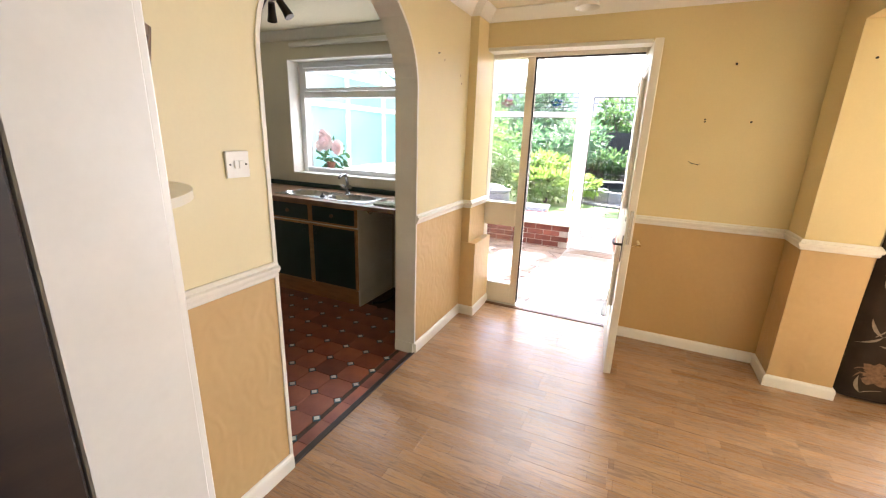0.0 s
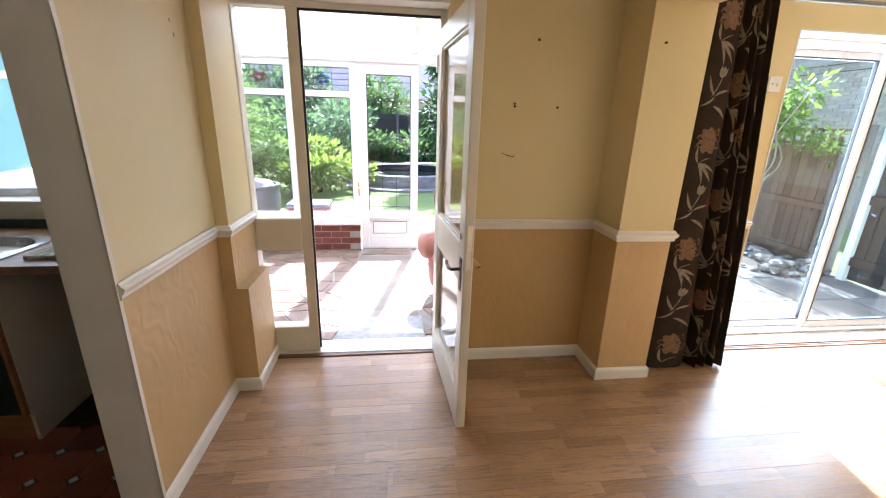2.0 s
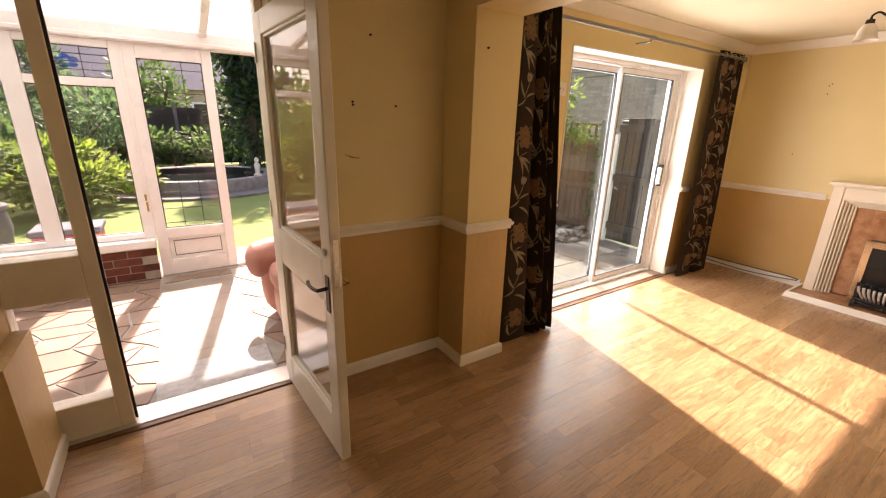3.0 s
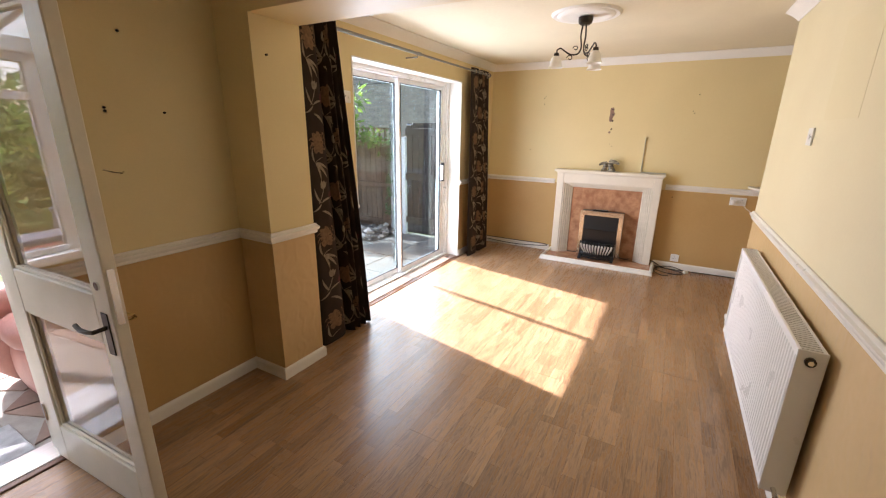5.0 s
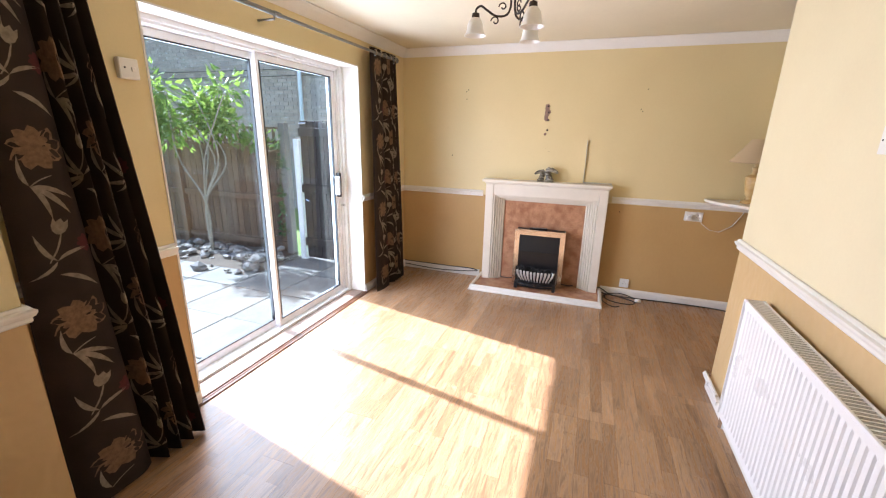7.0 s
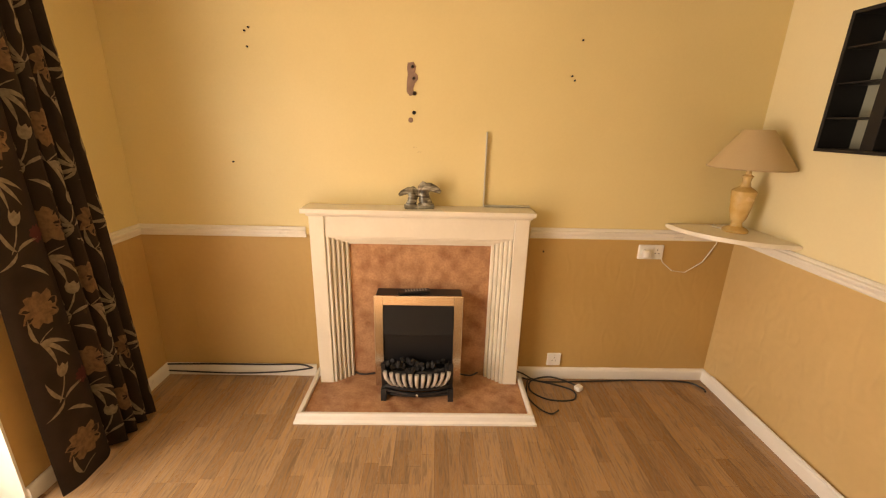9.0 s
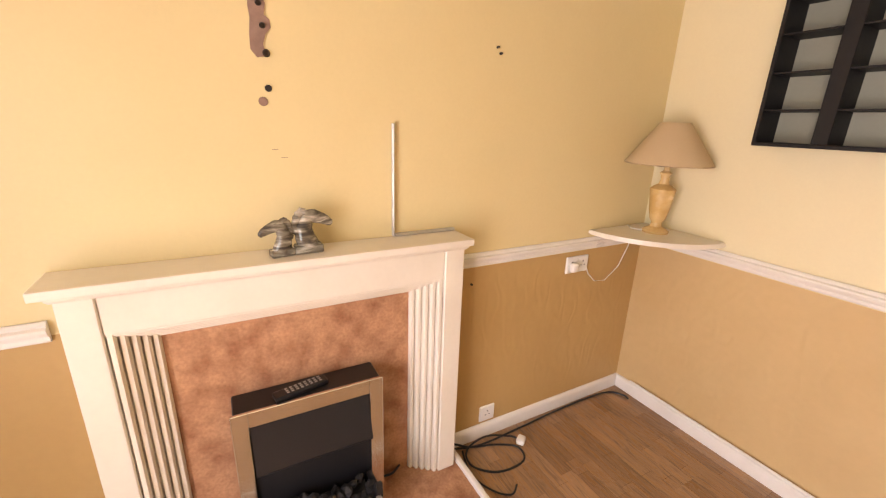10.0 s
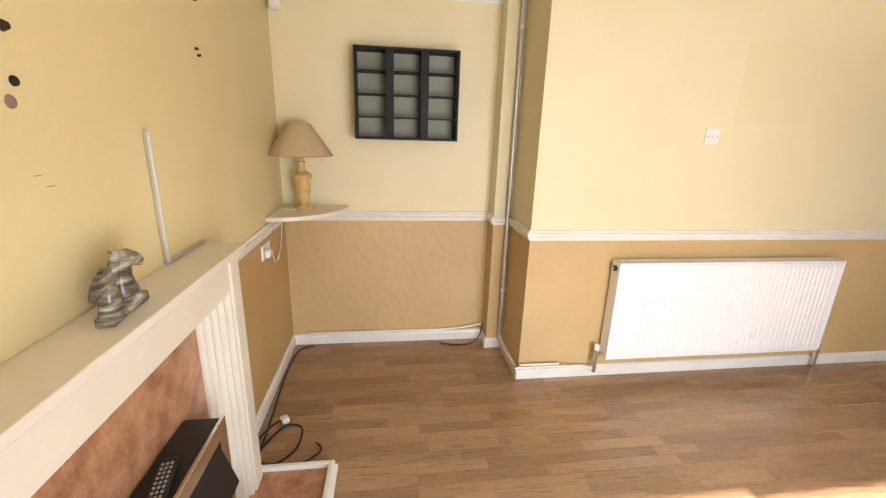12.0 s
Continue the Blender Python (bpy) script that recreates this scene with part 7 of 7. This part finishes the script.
solid("garden_statue", lathe(B(), [(0.09, 0), (0.09, 0.04), (0.05, 0.06), (0.06, 0.18), (0.07, 0.26), (0.035, 0.32), (0.05, 0.36), (0.045, 0.41), (0.0, 0.44)], (1.35, 11.9, 0.16), 14), STATUE, "small pale stone ornament beside the pond", "statue", smooth=True)
TUB = mat("grey_blue_barrel", (0.10, 0.11, 0.14), 0.6, scale=6, fine=60, bump=0.1)
tub = thing("water_butt", "dark grey barrel planter with a rounded lid", "barrel", (-2.35, 7.6, -0.16))
part("barrel", lathe(B(), [(0.26, 0), (0.34, 0.15), (0.38, 0.4), (0.36, 0.60), (0.38, 0.62), (0.38, 0.66), (0.33, 0.66), (0.32, 0.5)], (-2.35, 7.6, -0.16), 28), TUB, tub, "", True)
part("lid", lathe(B(), [(0.33, 0.60), (0.26, 0.70), (0.1, 0.75), (0.0, 0.76)], (-2.35, 7.6, -0.16), 28), TUB, tub, "", True)
for (x, y, s, m, lab) in ((-2.15, 6.55, 0.9, PLASTIC, "white plastic plant pot"), (-2.55, 6.75, 1.2, TUB, "blue-grey plant pot"), (-2.9, 6.6, 1.0, TERRACOTTA, "terracotta plant pot"), (1.30, 12.2, 1.6, GATE, "dark plant pot by the tree")):
    solid("plant_pot", lathe(B(), [(0.08 * s, 0), (0.11 * s, 0.20 * s), (0.13 * s, 0.20 * s), (0.13 * s, 0.24 * s), (0.11 * s, 0.24 * s), (0.09 * s, 0.1 * s)], (x, y, -0.119 if y < 6.9 else -0.16), 18), m, lab + " on the ground", "plant pot", group="plant pots", smooth=True)
rbx = thing("tool_box", "red and dark storage box on the patio", "box", (-1.25, 6.5, -0.12))
part("body", box(B(), -1.55, -1.05, 6.3, 6.65, -0.12, 0.38, 0.01), mat("red_plastic", (0.42, 0.05, 0.045), 0.45, scale=5, fine=60), rbx)
part("lid", box(B(), -1.57, -1.03, 6.28, 6.67, 0.38, 0.44, 0.012), TUB, rbx)

# back fence, trellis, chairs, far house
bf = thing("back_fence", "dark brown panel fence at the end of the garden", "fence", (0, 18, -0.16))
for k in range(12):
    x = -11 + k * 1.83
    part("panel", box(B(), x + 0.05, x + 1.80, 18.0, 18.03, -0.1, 1.75, 0.003), GATE, bf)
    part("post", box(B(), x - 0.05, x + 0.05, 17.96, 18.06, -0.16, 1.9, 0.004), CONCRETE, bf, "pale concrete post")
    for z in (0.3, 0.9, 1.5):
        part("rail", box(B(), x + 0.05, x + 1.80, 17.97, 18.0, z, z + 0.05, 0.003), GATE, bf)
tr = thing("trellis", "dark wooden trellis behind the garden chairs", "trellis", (2.6, 17.0, -0.16))
for k in range(12):
    part("slat", box(B(), 1.6 + k * 0.16, 1.63 + k * 0.16, 17.0, 17.02, -0.16, 1.9), GATE, tr)
    part("slat", box(B(), 1.6, 3.4, 16.98, 17.0, 0.1 + k * 0.16, 0.13 + k * 0.16), GATE, tr)


def garden_chair(x, y, rot):
    th = thing("garden_chair", "folding garden chair with pale slung cloth and dark frame", "chair", (x, y, -0.16), group="garden chairs")
    z = -0.16
    def bar(nm, pts, r=0.014, m=BLACK):
        part(nm, tube(B(), [Vector((x, y, z)) + Vector(p) for p in pts], r, 6), m, th, "", True)
    for s in (-0.26, 0.26):
        bar("leg", [(s, -0.28, 0), (s, 0.22, 0.62)])
        bar("leg", [(s, 0.28, 0), (s, -0.24, 0.62)])
        bar("armrest", [(s, -0.28, 0.63), (s, 0.26, 0.63)], 0.02)
        bar("back_post", [(s * 0.95, 0.18, 0.42), (s * 0.95, 0.38, 1.1)])
    bm = box(B(), -0.24, 0.24, -0.25, 0.2, 0.41, 0.425, 0.004)
    bm.transform(Matrix.Translation((x, y, z)))
    part("seat", bm, STATUE, th, "pale cloth seat")
    bm = prism(B(), [(0.19, 0.44), (0.38, 1.08), (0.395, 1.08), (0.205, 0.44)], -0.23, 0.23, "x")
    bm.transform(Matrix.Translation((x, y, z)))
    part("backrest", bm, STATUE, th, "pale cloth back")
    th.rotation_euler = (0, 0, rot)
    return th


garden_chair(1.9, 15.9, 0.3)
garden_chair(2.7, 15.8, -0.2)
fh = thing("far_house", "neighbouring house with a grey tiled roof beyond the fence", "house", (-1, 30, 0))
part("wall", box(B(), -9, 4, 28, 36, -0.2, 2.9), PALE_BRICK, fh)
part("roof", prism(B(), [(27.6, 2.8), (36.4, 2.8), (32, 6.2)], -9.3, 4.3, "x"), mat("grey_roof_tiles", (0.16, 0.17, 0.20), 0.8, scale=8, fine=40, bump=0.5, stretch=(1, 4, 4)), fh)
for x in (-7, -3, 1):
    wq = part("window", box(B(), x, x + 1.4, 27.97, 28.0, 0.9, 2.2, 0.005), UPVC, fh)
    part("pane", box(B(), x + 0.1, x + 1.3, 27.96, 27.969, 1.0, 2.1), BLACK, wq)

# ---- pieces of floors, walls and paving ----
def piece(name, me, parent, at, rot=0.0):
    ob = new(name, me)
    ob.parent = parent
    ob.location, ob.rotation_euler = at, (0, 0, rot)
    return ob


# laminate boards
bm = box(B(), 0, 1.2846, 0, 0.1942, -0.010, 0.0, 0.0004)
full = finish("board", bm, FLOOR_WOOD)
cut_meshes = {}
rnd = random.Random(9)
row = 0
y = 0.365
def board(x, y, length, width):
    key = (round(length, 2), round(width, 3))
    if key[0] >= 1.28 and width > 0.193:
        me = full
    else:
        if key not in cut_meshes:
            cut_meshes[key] = finish("board", box(B(), 0, length - 0.0004, 0, width - 0.0004, -0.010, 0.0, 0.0004), FLOOR_WOOD)
        me = cut_meshes[key]
    piece("board", me, floor, (x, y, 0))
while y < 3.41:
    width = min(0.1945, 3.41 - y)
    x = WEST - 1.285 * rnd.choice((0.0, 0.33, 0.66))
    while x < EAST:
        x0, x1 = max(x, WEST), min(x + 1.285, EAST)
        if x1 - x0 > 0.02 and width > 0.02:
            board(x0, y, x1 - x0, width)
        x += 1.285
    y += 0.1945
y = 0.365 - 0.1945
while y > ALCOVE - 0.1945:
    y0 = max(y, ALCOVE)
    width = y + 0.1945 - y0
    if width > 0.02:
        for x0, x1 in ((3.355, 4.2 - 0.4 * (int(y * 50) % 2)), (4.2 - 0.4 * (int(y * 50) % 2), EAST)):
            board(x0, y0, x1 - x0, width)
    y -= 0.1945

# terracotta octagons and their inserts
P = 0.1687
c = 0.030
h = P / 2 - 0.0015
oct_pts = [(h - c, -h), (h, -h + c), (h, h - c), (h - c, h), (-h + c, h), (-h, h - c), (-h, -h + c), (-h + c, -h)]
octagon = finish("octagon_tile", prism(B(), oct_pts, -0.006, 0.0, "z"), TERRACOTTA)
d = c - 0.004
bm = prism(B(), [(d, 0), (0, d), (-d, 0), (0, -d)], -0.006, 0.0, "z")
insert = finish("insert_tile", bm, INSERT_BLUE)
k = d * 0.72
bm = prism(B(), [(k, 0), (0, k), (-k, 0), (0, -k)], 0.0002, 0.0008, "z")
insert_top = finish("insert_glaze", bm, TILE_INSERT)
for i in range(14):
    for j in range(14):
        x, y = -1.22 - P * i, 1.005 + P * j
        if x < -3.6 or y > 2.79 or (x < -2.95 and y > 1.7):
            continue
        piece("octagon_tile", octagon, kitchen_floor, (x - P / 2, y + P / 2, 0))
        q = piece("insert_tile", insert, kitchen_floor, (x, y, 0), radians(0))
        piece("insert_glaze", insert_top, q, (0, 0, 0))
for j in range(14):
    y = 1.005 + P * j
    bm = prism(B(), [(-0.03, -h), (0.045, -h), (0.045, h), (-0.03, h)], -0.006, 0.0, "z")
    piece("edge_tile", finish("edge_tile", bm, TERRACOTTA), kitchen_floor, (-1.16, y + P / 2, 0))
bm = box(B(), -1.122, -1.088, A0, A1, -0.004, 0.007, 0.003)
solid("trim_arch_bar", bm, DARK_WOOD, "dark threshold strip between tiles and laminate", "threshold", kind="structure")

# white wall tiles on the kitchen wall
WALL_TILE = mat("cream_white_tile", (0.72, 0.70, 0.62), 0.25, scale=3, fine=40, bump=0.02, vary=0.02, per_piece=0.03)
wall_tile = finish("wall_tile", box(B(), -3.6195, -3.613, 0.001, 0.247, 0.001, 0.197, 0.0012), WALL_TILE)
for i in range(8):
    for j in range(6):
        piece("wall_tile", wall_tile, kitchen_wall, (0, 1.0 + i * 0.248, 0.95 + j * 0.198))

# conservatory floor: pale slabs with crazy stone either side
for k in range(4):
    bm = box(B(), 0, 0.598, 0, 0.476, -0.008, 0.0, 0.002)
    piece("slab", finish("slab", bm, GRANITE_PALE), cons_floor, (-0.60, 3.66 + k * 0.478, CF))
rnd = random.Random(14)
def node(i, j):
    r = random.Random(i * 31 + j * 7 + 5)
    return Vector((i * 0.26 + (0.13 if j % 2 else 0) + r.uniform(-0.07, 0.07), j * 0.23 + r.uniform(-0.06, 0.06)))
def crazy(x0, x1, y0, y1):
    for i in range(int((x1 - x0) / 0.26) + 1):
        for j in range(int((y1 - y0) / 0.23) + 1):
            q = [node(i, j), node(i + 1, j), node(i + 1, j + 1), node(i, j + 1)]
            cen = sum(q, Vector((0, 0))) / 4
            pts = []
            for a in q:
                b = a + (cen - a).normalized() * 0.012
                pts.append((min(max(x0 + b.x, x0), x1), min(max(y0 + b.y, y0), y1)))
            xs, ys = [p[0] for p in pts], [p[1] for p in pts]
            if max(xs) - min(xs) < 0.05 or max(ys) - min(ys) < 0.05:
                continue
            bm = prism(B(), [(p[0] - x0, p[1] - y0) for p in pts], -0.008, 0.0, "z")
            piece("stone", finish("stone", bm, PINK_STONE), cons_floor, (x0, y0, CF))
crazy(0.005, 1.24, 3.66, 5.80)
crazy(-1.9, -0.61, 3.66, 5.80)
crazy(-0.60, 0.0, 5.58, 5.80)

# bricks of the dwarf wall
brick = finish("brick", box(B(), 0, 0.215, 0, 0.10, 0, 0.065, 0.004), BRICK)
for r in range(5):
    z = CF - 0.06 + r * 0.0745
    for k in range(9):
        x = -2.62 + k * 0.225 + (0.11 if r % 2 else 0)
        if x + 0.215 < -0.59:
            piece("brick", brick, dwarf, (x + 2, 5.795 - 5.88, z - CF))
half = finish("brick", box(B(), 0, 0.103, 0, 0.10, 0, 0.065, 0.004), BRICK)
for r in (0, 2, 4):
    piece("brick", half, dwarf, (1.30, 5.795 - 5.88, -0.06 + r * 0.0745))

# yard slabs
slab = finish("paving_slab", box(B(), 0, 0.592, 0, 0.592, -0.04, 0.0, 0.006), CONCRETE)
for i in range(6):
    for j in range(6):
        piece("paving_slab", slab, yard, (1.36 + i * 0.6, 3.66 + j * 0.6, -0.10 + 0.003 * ((i * 7 + j * 3) % 3)))
